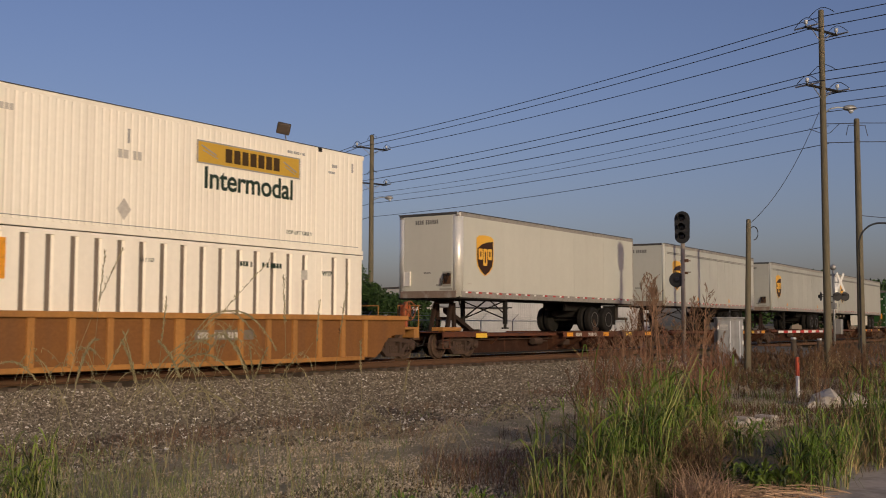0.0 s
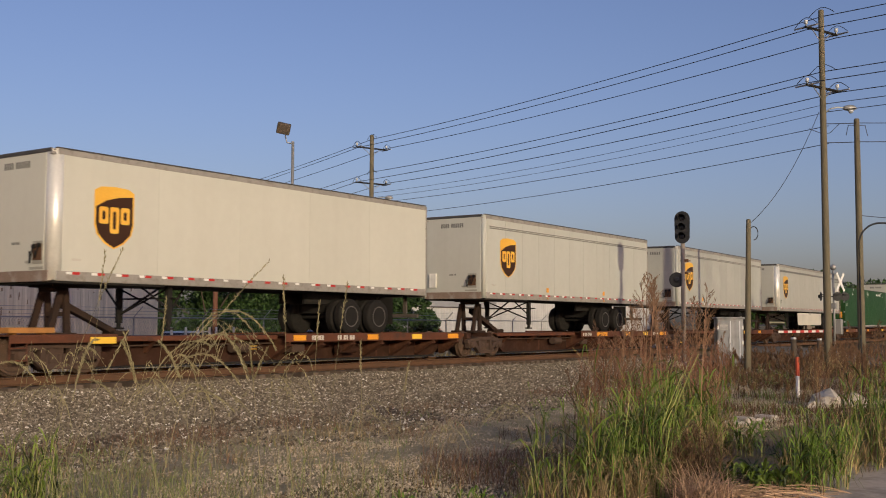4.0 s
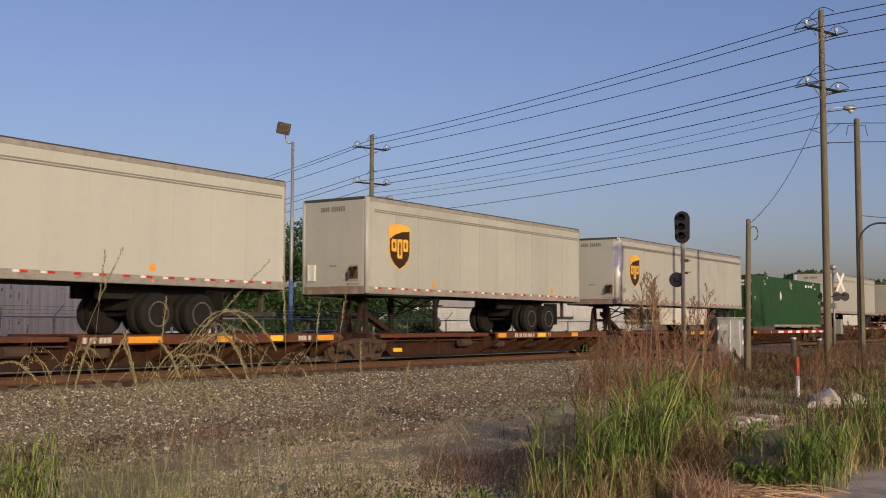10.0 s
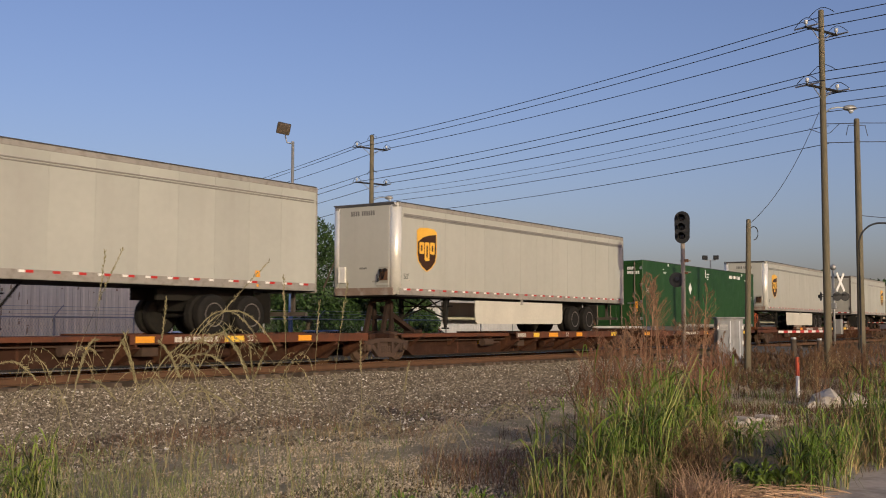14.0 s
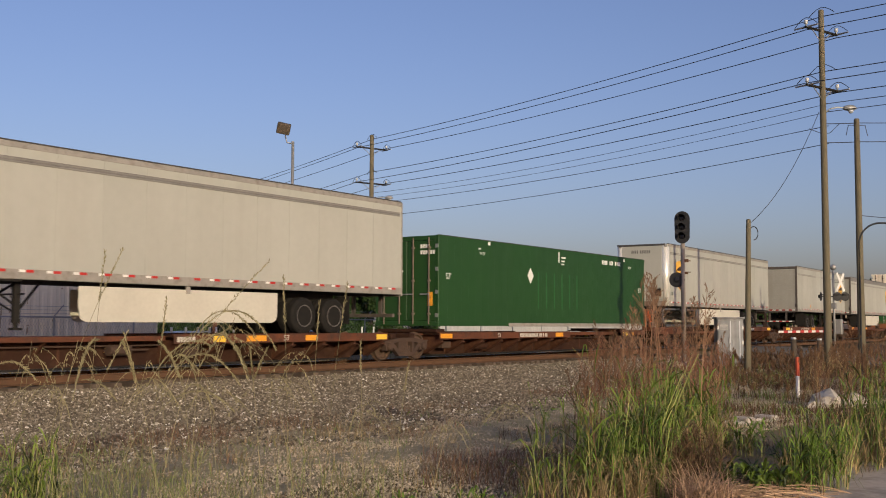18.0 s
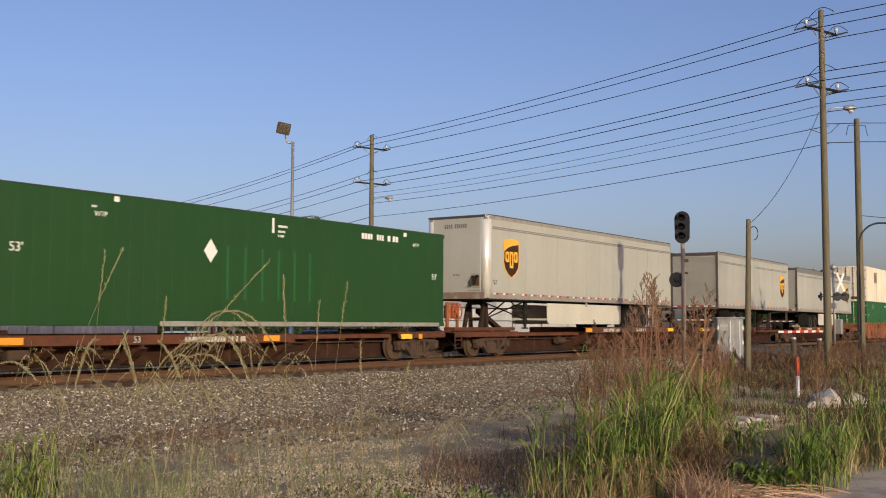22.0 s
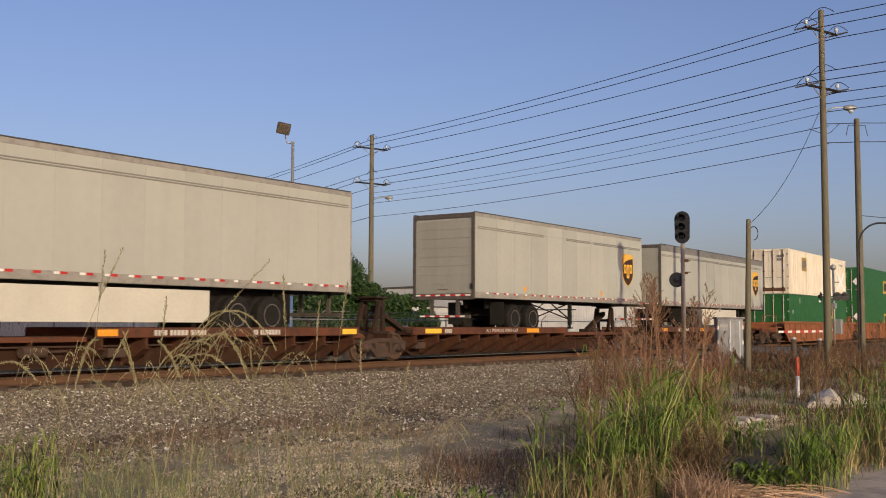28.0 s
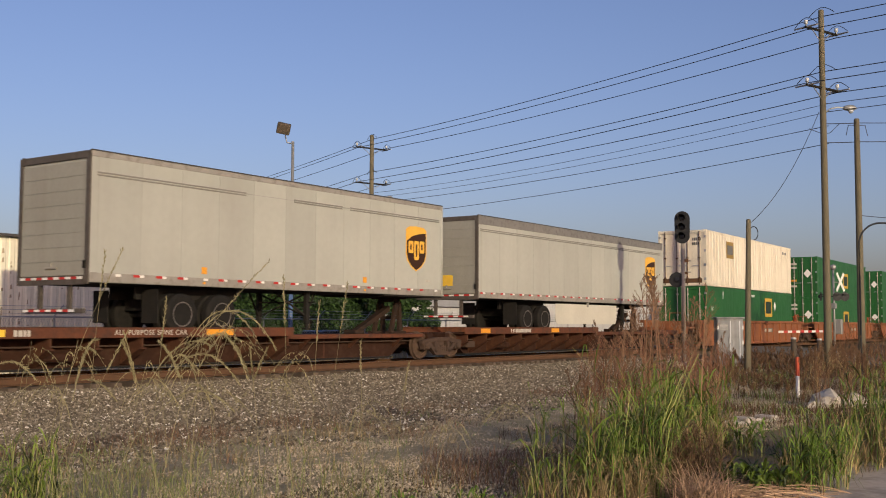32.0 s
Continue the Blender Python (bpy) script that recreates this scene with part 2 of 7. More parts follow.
    "brick_far": material("tan_wall", (0.42, 0.33, 0.24), 0.8, scale=1.0),
}


def stone_mix(name, tones, rough=0.85):
    """Crushed stone of many sorts: each piece takes one of the tones, with fine speckle."""
    m = material(name, (0.2, 0.17, 0.13), rough, scale=6.0)
    n, l = m.node_tree.nodes, m.node_tree.links
    geo, rp, mix, sp, co = (n.new("ShaderNode" + k) for k in ("NewGeometry", "ValToRGB", "Mix", "TexNoise", "TexCoord"))
    rp.color_ramp.interpolation = "LINEAR"
    el = rp.color_ramp.elements
    while len(el) < len(tones):
        el.new(0.5)
    for e, (at, c) in zip(el, tones):
        e.position, e.color = at, (*c, 1)
    l.new(geo.outputs["Random Per Island"], rp.inputs["Fac"])
    sp.inputs["Scale"].default_value = 60.0
    l.new(co.outputs["Object"], sp.inputs["Vector"])
    mix.data_type, mix.blend_type = "RGBA", "OVERLAY"
    mix.inputs["Factor"].default_value = 0.3
    l.new(rp.outputs["Color"], mix.inputs[6])
    l.new(sp.outputs["Fac"], mix.inputs[7])
    l.new(mix.outputs[2], n["Principled BSDF"].inputs["Base Color"])
    return m


M["rock"] = stone_mix("ballast_rock", ((0.0, (0.072, 0.057, 0.040)), (0.35, (0.128, 0.103, 0.073)), (0.65, (0.188, 0.153, 0.110)), (0.88, (0.27, 0.225, 0.168)), (0.96, (0.44, 0.385, 0.315)), (1.0, (0.72, 0.67, 0.6))))


# ---- mesh helpers ----
def box(bm, x0, x1, y0, y1, z0, z1):
    vs = [bm.verts.new(p) for p in ((x0, y0, z0), (x1, y0, z0), (x1, y1, z0), (x0, y1, z0), (x0, y0, z1), (x1, y0, z1), (x1, y1, z1), (x0, y1, z1))]
    for q in ((3, 2, 1, 0), (4, 5, 6, 7), (0, 1, 5, 4), (1, 2, 6, 5), (2, 3, 7, 6), (3, 0, 4, 7)):
        bm.faces.new([vs[i] for i in q])
    return vs


def boxes(*bs):
    bm = bmesh.new()
    for b in bs:
        box(bm, *b)
    return bm


def bevelled(bm, w=0.01, seg=1):
    bmesh.ops.bevel(bm, geom=list(bm.edges), offset=w, segments=seg, affect="EDGES", profile=0.5, clamp_overlap=True)
    return bm


def rod(bm, a, b, r0, r1=None, n=8):
    """A round bar from a to b."""
    a, b = Vector(a), Vector(b)
    r1 = r0 if r1 is None else r1
    q = (b - a).to_track_quat("Z", "Y")
    rings = []
    for p, r in ((a, r0), (b, r1)):
        rings.append([bm.verts.new(p + q @ Vector((r * math.cos(2 * math.pi * i / n), r * math.sin(2 * math.pi * i / n), 0))) for i in range(n)])
    for i in range(n):
        bm.faces.new((rings[0][i], rings[0][(i + 1) % n], rings[1][(i + 1) % n], rings[1][i]))
    bm.faces.new(rings[0][::-1])
    bm.faces.new(rings[1])
    return bm


def rods(*rs):
    bm = bmesh.new()
    for r in rs:
        rod(bm, *r)
    return bm


def lathe(bm, centre, axis, prof, n=20):
    """A turned body: prof is (distance along the axis, radius)."""
    q = Vector(axis).normalized().to_track_quat("Z", "Y")
    rings = []
    for h, r in prof:
        rings.append([bm.verts.new(Vector(centre) + q @ Vector((r * math.cos(2 * math.pi * i / n), r * math.sin(2 * math.pi * i / n), h))) for i in range(n)])
    for a, b in zip(rings, rings[1:]):
        for i in range(n):
            bm.faces.new((a[i], a[(i + 1) % n], b[(i + 1) % n], b[i]))
    bm.faces.new(rings[0][::-1])
    bm.faces.new(rings[-1])
    return bm


def prism(bm, pts, axis, lo, hi):
    """A flat outline (list of pairs) pushed along x, y or z."""
    def at(p, h):
        return {"x": (h, p[0], p[1]), "y": (p[0], h, p[1]), "z": (p[0], p[1], h)}[axis]
    a = [bm.verts.new(at(p, lo)) for p in pts]
    b = [bm.verts.new(at(p, hi)) for p in pts]
    n = len(pts)
    bm.faces.new(a[::-1])
    bm.faces.new(b)
    for i in range(n):
        bm.faces.new((a[i], a[(i + 1) % n], b[(i + 1) % n], b[i]))
    return bm


def tube(bm, pts, r, n=6):
    pts = [Vector(p) for p in pts]
    rings = []
    for i, p in enumerate(pts):
        d = pts[min(i + 1, len(pts) - 1)] - pts[max(i - 1, 0)]
        q = d.to_track_quat("Z", "Y")
        rings.append([bm.verts.new(p + q @ Vector((r * math.cos(2 * math.pi * k / n), r * math.sin(2 * math.pi * k / n), 0))) for k in range(n)])
    for a, b in zip(rings, rings[1:]):
        for k in range(n):
            bm.faces.new((a[k], a[(k + 1) % n], b[(k + 1) % n], b[k]))
    return bm


def mesh_of(name, bm, mats, smooth=False):
    bmesh.ops.recalc_face_normals(bm, faces=bm.faces)
    me = bpy.data.meshes.new(name)
    bm.to_mesh(me)
    bm.free()
    for m in (mats if isinstance(mats, (list, tuple)) else [mats]):
        me.materials.append(M[m])
    if smooth:
        me.polygons.foreach_set("use_smooth", [True] * len(me.polygons))
    return me


def part(name, bm, mat, parent=None, label="", smooth=False):
    """Links a bmesh (or a mesh made before) as one object under a thing or a part."""
    me = mesh_of(name, bm, mat, smooth) if isinstance(bm, bmesh.types.BMesh) else bm
    ob = new(name, me)
    if parent is not None:
        ob.parent = parent
    if label:
        tagged(ob, label)
    return ob


def thing(name, label, category, group="", kind=""):
    return tagged(new(name), label, category, group, kind)


def lettering(name, text, size, mat, parent, m, label="", spread=1.0, bold=0.0):
    """Raised flat letters in the built-in font, centred on m, reading along its x with y up."""
    cu = bpy.data.curves.new(name, "FONT")
    cu.body, cu.size, cu.extrude, cu.align_x, cu.align_y = text, size, 0.003, "CENTER", "CENTER"
    cu.space_character, cu.offset = spread, bold
    tmp = new(name, cu)
    me = bpy.data.meshes.new_from_object(tmp.evaluated_get(bpy.context.evaluated_depsgraph_get()))
    bpy.data.objects.remove(tmp)
    bpy.data.curves.remove(cu)
    me.materials.clear()
    me.materials.append(M[mat])
    me.transform(m)
    ob = new(name, me)
    ob.parent = parent
    return tagged(ob, label) if label else ob


def raw_mesh(name, verts, faces, mats, mat_index=None):
    me = bpy.data.meshes.new(name)
    me.from_pydata(verts, [], faces)
    for m in (mats if isinstance(mats, (list, tuple)) else [mats]):
        me.materials.append(M[m])
    if mat_index is not None:
        me.polygons.foreach_set("material_index", mat_index)
    return me


NEAR = -1.302          # the near side of every load and car, from the middle of the track
TRACK_Y = 21.10
FACE_UP = pose(0, 0, 0, 90, 0, 0)   # letters on a side that faces the camera
TRAVEL = [(0.0, 0.0), (1.5, 5.868), (3.5, 13.706), (5.5, 21.524), (8.0, 31.397), (11.0, 43.454), (14.5, 57.247), (16.5, 65.191),
          (19.0, 75.261), (22.0, 87.102), (25.5, 100.851), (27.5, 108.793), (30.0, 118.711), (32.0, 126.446)]
MOVING = []            # (thing, its place along the track at the start, its length)


def bend(x):
    """How far the track swings aside: straight, then an easy curve on to a second straight."""
    return 0.0 if x < 44 else 0.034 * (x - 44) ** 2 / 24 if x < 56 else 0.034 * (x - 50)


ROLLING = []           # wheelsets


# ---- ground and setting ----
ROAD_P, ROAD_D = Vector((53.9, 14.8)), Vector((0.345, 0.94)).normalized()   # middle line of the crossing street
ROAD_HALF = 4.7


def off_road(x, y):
    """Distance from the street's middle line."""
    return abs((x - ROAD_P.x) * ROAD_D.y - (y - ROAD_P.y) * ROAD_D.x)


def road_z(y):
    k = min(1.0, max(0.0, (abs(y - TRACK_Y) - 2.5) / 9.0))
    return -0.012 - 0.5 * k * k * (3 - 2 * k)


def bed_z(y):
    """Height of the earth across the track: flat, then up the ballast shoulder to the ties."""
    d = abs(y - TRACK_Y)
    k = min(1.0, max(0.0, (5.0 - d) / 2.9))
    return -0.60 + 0.06 * min(1.0, max(0.0, (9.0 - d) / 3.5)) + 0.21 * k * k * (3 - 2 * k)


def ground_z(x, y):
    z = bed_z(y - bend(x)) + 0.05 * noise.noise(Vector((x * 0.35, y * 0.35, 0))) + 0.025 * noise.noise(Vector((x * 1.7, y * 1.7, 3)))
    far = max(0.0, math.hypot(x - 25, y - 20) - 120)
    z -= min(0.4, far * 0.003)
    w = off_road(x, y)
    if w < ROAD_HALF + 3.0:
        k = min(1.0, max(0.0, (ROAD_HALF + 3.0 - w) / 2.4))
        z += (road_z(y) - 0.10 - z) * k
    return z


def steps(breaks):
    out = []
    for a, b, n in breaks:
        out += [a + (b - a) * i / n for i in range(n)]
    return out + [breaks[-1][1]]


def sheet(name, xs, ys, zf, mat):
    verts = [(x, y, zf(x, y)) for y in ys for x in xs]
    w = len(xs)
    faces = [(j * w + i, j * w + i + 1, (j + 1) * w + i + 1, (j + 1) * w + i) for j in range(len(ys) - 1) for i in range(w - 1)]
    me = raw_mesh(name, verts, faces, mat)
    me.polygons.foreach_set("use_smooth", [True] * len(me.polygons))
    return new(name, me)


gx = steps([(-2500, -60, 10), (-60, -4, 14), (-4, 70, 220), (70, 160, 45), (160, 2800, 12)])
gy = steps([(-2500, -40, 8), (-40, 1, 16), (1, 28, 120), (28, 75, 30), (75, 3000, 14)])
tagged(sheet("ground", gx, gy, ground_z, "ground"), "dry earth with gravel and weeds beside the railway", "ground", kind="structure")

# gravel service path along the ballast, and the ballast bed
tagged(sheet("gravel_path", steps([(-4, 44, 130)]), steps([(7.4, 12.9, 18)]),
             lambda x, y: ground_z(x, y) + 0.03 - (0.16 if y < 7.7 or y > 12.7 or x > 43.5 else 0.0) - 0.05 * max(0, noise.noise(Vector((x * 0.4, y * 0.9, 9)))), "path"),
       "pale gravel service path beside the ballast", "path", kind="structure")
tagged(sheet("ballast", steps([(-8, 90, 240)]), steps([(12.2, 25.2, 50)]),
             lambda x, y: ground_z(x, y) + 0.03 + 0.02 * noise.noise(Vector((x * 3, y * 3, 5))) - (0.2 if off_road(x, y) < ROAD_HALF + 2 else 0), "ballast"),
       "grey crushed stone ballast bed under the rails", "ballast", kind="structure")


def stones(name, x, y, size, lift, label, seed, mat="rock"):
    """Small eight-sided stones scattered on the ground, joined into one mesh."""
    rng = np.random.default_rng(seed)
    octa = np.array([(1, 0, 0), (-1, 0, 0), (0, 1, 0), (0, -1, 0), (0, 0, 1), (0, 0, -1)], float)
    tri = np.array([(0, 2, 4), (2, 1, 4), (1, 3, 4), (3, 0, 4), (2, 0, 5), (1, 2, 5), (3, 1, 5), (0, 3, 5)])
    n = len(x)
    c = np.array([(a, b, ground_z(a, b) + lift) for a, b in zip(x.tolist(), y.tolist())])
    q = np.linalg.qr(rng.normal(size=(n, 3, 3)))[0]
    p = octa[None] * (size[:, None, None] * (0.6 + 0.8 * rng.random((n, 6, 1))))
    v = np.einsum("nij,nkj->nki", q, p) + c[:, None, :]
    f = tri[None] + (np.arange(n) * 6)[:, None, None]
    me = raw_mesh(name, v.reshape(-1, 3).tolist(), f.reshape(-1, 3).tolist(), mat)
    tagged(new(name, me), label, "stones", kind="stuff")


def ballast_stones():
    rng = np.random.default_rng(4)
    n = 180000
    x = 8 + 38 * rng.random(n) ** 1.3
    y = 10.0 + (TRACK_Y - 0.95 - 10.0) * rng.random(n) ** 0.8
    fine = np.clip((y - 10.2) / 3.4, 0.08, 1.0)
    patch = np.array([noise.noise(Vector((a * 0.5, b * 0.9, 21))) for a, b in zip(x.tolist(), y.tolist())])
    side = (x - ROAD_P.x) * ROAD_D.y - (y - ROAD_P.y) * ROAD_D.x
    keep = (rng.random(n) < fine + 0.5 * patch) & (np.abs(side) > ROAD_HALF + 1.5) & (np.abs(y - (TRACK_Y - 0.78)) > 0.12)
    x, y = x[keep], y[keep]
    stones("ballast_stones", x, y, 0.015 + 0.026 * rng.random(len(x)) ** 1.8, 0.033, "loose grey crushed ballast stones on the track shoulder", 5)
    n = 110000
    x, y = 5 + 27 * rng.random(n) ** 1.15, 5.6 + 7.2 * rng.random(n)
    stones("gravel", x, y, 0.008 + 0.013 * rng.random(n) ** 2, 0.022, "scattered small pale gravel on the path", 6, "pebble")


ballast_stones()

# street over the crossing
rv, rf = [], []
rs = steps([(-45, -12, 20), (-12, 30, 50), (30, 260, 30)])
for i, sdist in enumerate(rs):
    for k, wd in enumerate((-ROAD_HALF, -ROAD_HALF * 0.5, 0, ROAD_HALF * 0.5, ROAD_HALF)):
        p = ROAD_P + ROAD_D * sdist + Vector((ROAD_D.y, -ROAD_D.x)) * wd
        rv.append((p.x, p.y, road_z(p.y) - 0.02 * abs(wd) / ROAD_HALF))
    if i:
        b = (i - 1) * 5
        rf += [(b + k, b + k + 1, b + k + 6, b + k + 5) for k in range(4)]
tagged(new("road", raw_mesh("road", rv, rf, "asphalt")), "worn grey asphalt street over the level crossing", "road", kind="structure")


def rail(name, y):
    prof = [(-0.075, -0.185), (0.075, -0.185), (0.075, -0.17), (0.012, -0.155), (0.012, -0.045), (0.037, -0.032), (0.037, -0.006), (0.03, 0.0), (-0.03, 0.0), (-0.037, -0.006), (-0.037, -0.032), (-0.012, -0.045), (-0.012, -0.155), (-0.075, -0.17)]
    bm = bmesh.new()
    rings = [[bm.verts.new((x, p[0] + bend(x), p[1])) for p in prof] for x in (-120, 20, 44, 46, 48, 50, 52, 54, 56, 120, 320)]
    n = len(prof)
    for a, b in zip(rings, rings[1:]):
        for k in range(n):
            f = bm.faces.new((a[k], a[(k + 1) % n], b[(k + 1) % n], b[k]))
            f.material_index = 1 if prof[k][1] > -0.004 and prof[(k + 1) % n][1] > -0.004 else 0
    bm.faces.new(rings[0][::-1])
    bm.faces.new(rings[-1])
    ob = part(name, bm, ["rust", "railhead"], track)
    ob.location = (0, y, 0)
    return ob


track = thing("railway_track", "rusty steel railway track on timber ties in ballast", "railway track", kind="structure")
track.location = (0, TRACK_Y, 0)
rail("rail", -0.755)
rail("rail", 0.755)
tie_me = mesh_of("tie", bevelled(boxes((-0.115, 0.115, -1.3, 1.3, -0.37, -0.188)), 0.012), "tie")
trng = random.Random(5)
for i in range(120):
    x = 9 + i * 0.52
    if off_road(x, TRACK_Y) < ROAD_HALF + 0.6:
        continue
    t = part("tie", tie_me, None, track)
    t.matrix_basis = pose(x + trng.uniform(-0.03, 0.03), bend(x) + trng.uniform(-0.05, 0.05), trng.uniform(-0.012, 0.0), 0, 0, trng.uniform(-1.5, 1.5))
plate_me = mesh_of("tie_plate", boxes((-0.09, 0.09, -0.17, 0.17, -0.19, -0.176)), "rust")
for i in range(70):
    pl = part("tie_plate", plate_me, None, track)
    pl.matrix_basis = pose(9 + i * 0.52, bend(9 + i * 0.52) - 0.755, 0)


# ---- parts of the train ----
def wheelset_mesh():
    bm = bmesh.new()
    for s in (-1, 1):
        lathe(bm, (0, s * 0.70, 0), (0, s, 0), [(0.0, 0.455), (0.03, 0.445), (0.035, 0.42), (0.125, 0.415), (0.13, 0.36), (0.075, 0.33), (0.075, 0.17), (0.13, 0.13), (0.13, 0.08)], 28)
    rod(bm, (0, -1.0, 0), (0, 1.0, 0), 0.08, n=10)
    for s in (-1, 1):
        for k in range(5):
            a = k * 2 * math.pi / 5
            rod(bm, (0.25 * math.cos(a), s * 0.775, 0.25 * math.sin(a)), (0.25 * math.cos(a), s * 0.79, 0.25 * math.sin(a)), 0.035, n=6)
    return mesh_of("wheelset", bm, "wheel")


WHEELSET = wheelset_mesh()


def side_frame_mesh(side):
    bm = bmesh.new()
    y0, y1 = (-1.08, -0.93) if side < 0 else (0.93, 1.08)
    top = [(-1.12, 0.50), (-1.12, 0.62), (-0.75, 0.67), (-0.35, 0.72), (0.35, 0.72), (0.75, 0.67), (1.12, 0.62), (1.12, 0.50), (0.72, 0.54), (0.34, 0.60), (-0.34, 0.60), (-0.72, 0.54)]
    prism(bm, top, "y", y0, y1)
    low = [(-0.78, 0.50), (-0.62, 0.55), (-0.30, 0.26), (0.30, 0.26), (0.62, 0.55), (0.78, 0.50), (0.36, 0.15), (-0.36, 0.15)]
    prism(bm, low, "y", y0, y1)
    for s in (-1, 1):
        box(bm, s * 0.36 - 0.06, s * 0.36 + 0.06, y0, y1, 0.24, 0.62)
        prism(bm, [(s * 0.89 - 0.17, 0.34), (s * 0.89 + 0.17, 0.34), (s * 0.89 + 0.15, 0.58), (s * 0.89 - 0.15, 0.58)], "y", y0 - 0.01, y1 + 0.01)
        lathe(bm, (s * 0.89, y0 - 0.005 if side < 0 else y1 + 0.005, 0.455), (0, side, 0), [(0, 0.12), (0.05, 0.12), (0.09, 0.09), (0.1, 0.03)], 12)
    for k in range(5):
        lathe(bm, ((k - 2) * 0.11, (y0 + y1) / 2, 0.26), (0, 0, 1), [(0, 0.055), (0.03, 0.05), (0.06, 0.055), (0.1, 0.05), (0.14, 0.055), (0.18, 0.05), (0.22, 0.055)], 8)
    return mesh_of("side_frame", bm, "truck")


FRAME_N, FRAME_F = side_frame_mesh(-1), side_frame_mesh(1)
BOLSTER = mesh_of("bolster", bevelled(boxes((-0.2, 0.2, -1.02, 1.02, 0.38, 0.68)), 0.03), "truck")


def truck(car, x):
    """A two-axle truck under a car at x."""
    t = part("truck", BOLSTER, None, car, "rusty cast steel railway truck")
    t.location = (x, 0, 0)
    part("side_frame", FRAME_N, None, t)
    part("side_frame", FRAME_F, None, t)
    for s in (-0.89, 0.89):
        w = part("wheelset", WHEELSET, None, t)
        w.location = (s, 0, 0.455)
        ROLLING.append(w)
    return t


BAR_MESH = {}


def bar_marks(parent, x, z, n, size, mat, rng, y=NEAR - 0.004, name="marking"):
    """Unreadable lettering as plain bars."""
    if mat not in BAR_MESH:
        BAR_MESH[mat] = mesh_of("marking", boxes((0, 1, -0.002, 0.003, 0, 1)), mat)
    for k in range(n):
        w = size * rng.uniform(0.45, 0.75)
        o = part(name, BAR_MESH[mat], None, parent)
        o.location, o.scale = (x, y, z), (w, 1, size)
        x += w + size * (0.7 if rng.random() < 0.18 else 0.2)

ORANGE_ME = mesh_of("reflector", boxes((0, 1, -0.008, -0.002, 0, 1)), "orange")
YELLOW_ME = mesh_of("reflector", boxes((0, 1, -0.008, -0.002, 0, 1)), "yellow")


def ring(bm, centre, axis, r, w, n=24, k=6):
    """A round bar bent into a ring about the axis."""
    q = Vector(axis).normalized().to_track_quat("Z", "Y")
    loops = []
    for i in range(n):
        a = 2 * math.pi * i / n
        loops.append([bm.verts.new(Vector(centre) + q @ Vector(((r + w * math.cos(2 * math.pi * j / k)) * math.cos(a), (r + w * math.cos(2 * math.pi * j / k)) * math.sin(a), w * math.sin(2 * math.pi * j / k)))) for j in range(k)])
    for i in range(n):
        a, b = loops[i], loops[(i + 1) % n]
        for j in range(k):
            bm.faces.new((a[j], b[j], b[(j + 1) % k], a[(j + 1) % k]))
    return bm


def hand_wheel(parent, centre, r, mat, label=""):
    """A spoked brake wheel facing the side of the car."""
    bm = ring(bmesh.new(), centre, (0, 1, 0), r, 0.022)
    c = Vector(centre)
    for k in range(5):
        a = k * 2 * math.pi / 5 + 0.3
        rod(bm, c + Vector((0, 0.05, 0)), c + Vector((r * math.cos(a), 0, r * math.sin(a))), 0.016, n=5)
    lathe(bm, c + Vector((0, 0.10, 0)), (0, -1, 0), [(0, 0.05), (0.07, 0.06), (0.09, 0.03)], 10)
    return part("hand_wheel", bm, mat, parent, label)


def hitch(car, x, side):
    """Trailer hitch: an upright and a raked leg on each side, feet, top plate and one long strut towards side."""
    h = part("hitch", bevelled(boxes((x - 0.34, x + 0.34, -0.46, 0.46, 1.95, 2.01), (x - 0.2, x + 0.2, -0.3, 0.3, 1.86, 1.95)), 0.015), "hitch", car)
    for s in (-1, 1):
        y0, y1 = s * 0.34 - 0.05, s * 0.34 + 0.05
        leg = bmesh.new()
        prism(leg, [(x + 0.06, 0.85), (x + 0.22, 0.85), (x + 0.14, 1.88), (x + 0.02, 1.88)], "y", y0, y1)
        prism(leg, [(x - 0.42, 0.85), (x - 0.26, 0.85), (x + 0.02, 1.88), (x - 0.12, 1.88)], "y", y0, y1)
        part("leg", leg, "hitch", h)
        part("foot", bevelled(boxes((x - 0.48, x + 0.30, s * 0.36 - 0.14, s * 0.36 + 0.14, 0.845, 0.93)), 0.02), "hitch", h)
    part("cross_bar", boxes((x - 0.02, x + 0.08, -0.3, 0.3, 1.30, 1.40)), "hitch", h)
    st = bmesh.new()
    prism(st, [(x + side * 0.10, 1.72), (x + side * 0.10, 1.56), (x + side * 1.62, 0.88), (x + side * 1.78, 0.95)], "y", -0.11, 0.11)
    part("strut", st, "hitch", h)
    part("strut_foot", bevelled(boxes((x + side * 1.75 - 0.22, x + side * 1.75 + 0.22, -0.24, 0.24, 0.845, 0.97)), 0.02), "hitch", h)
    return h


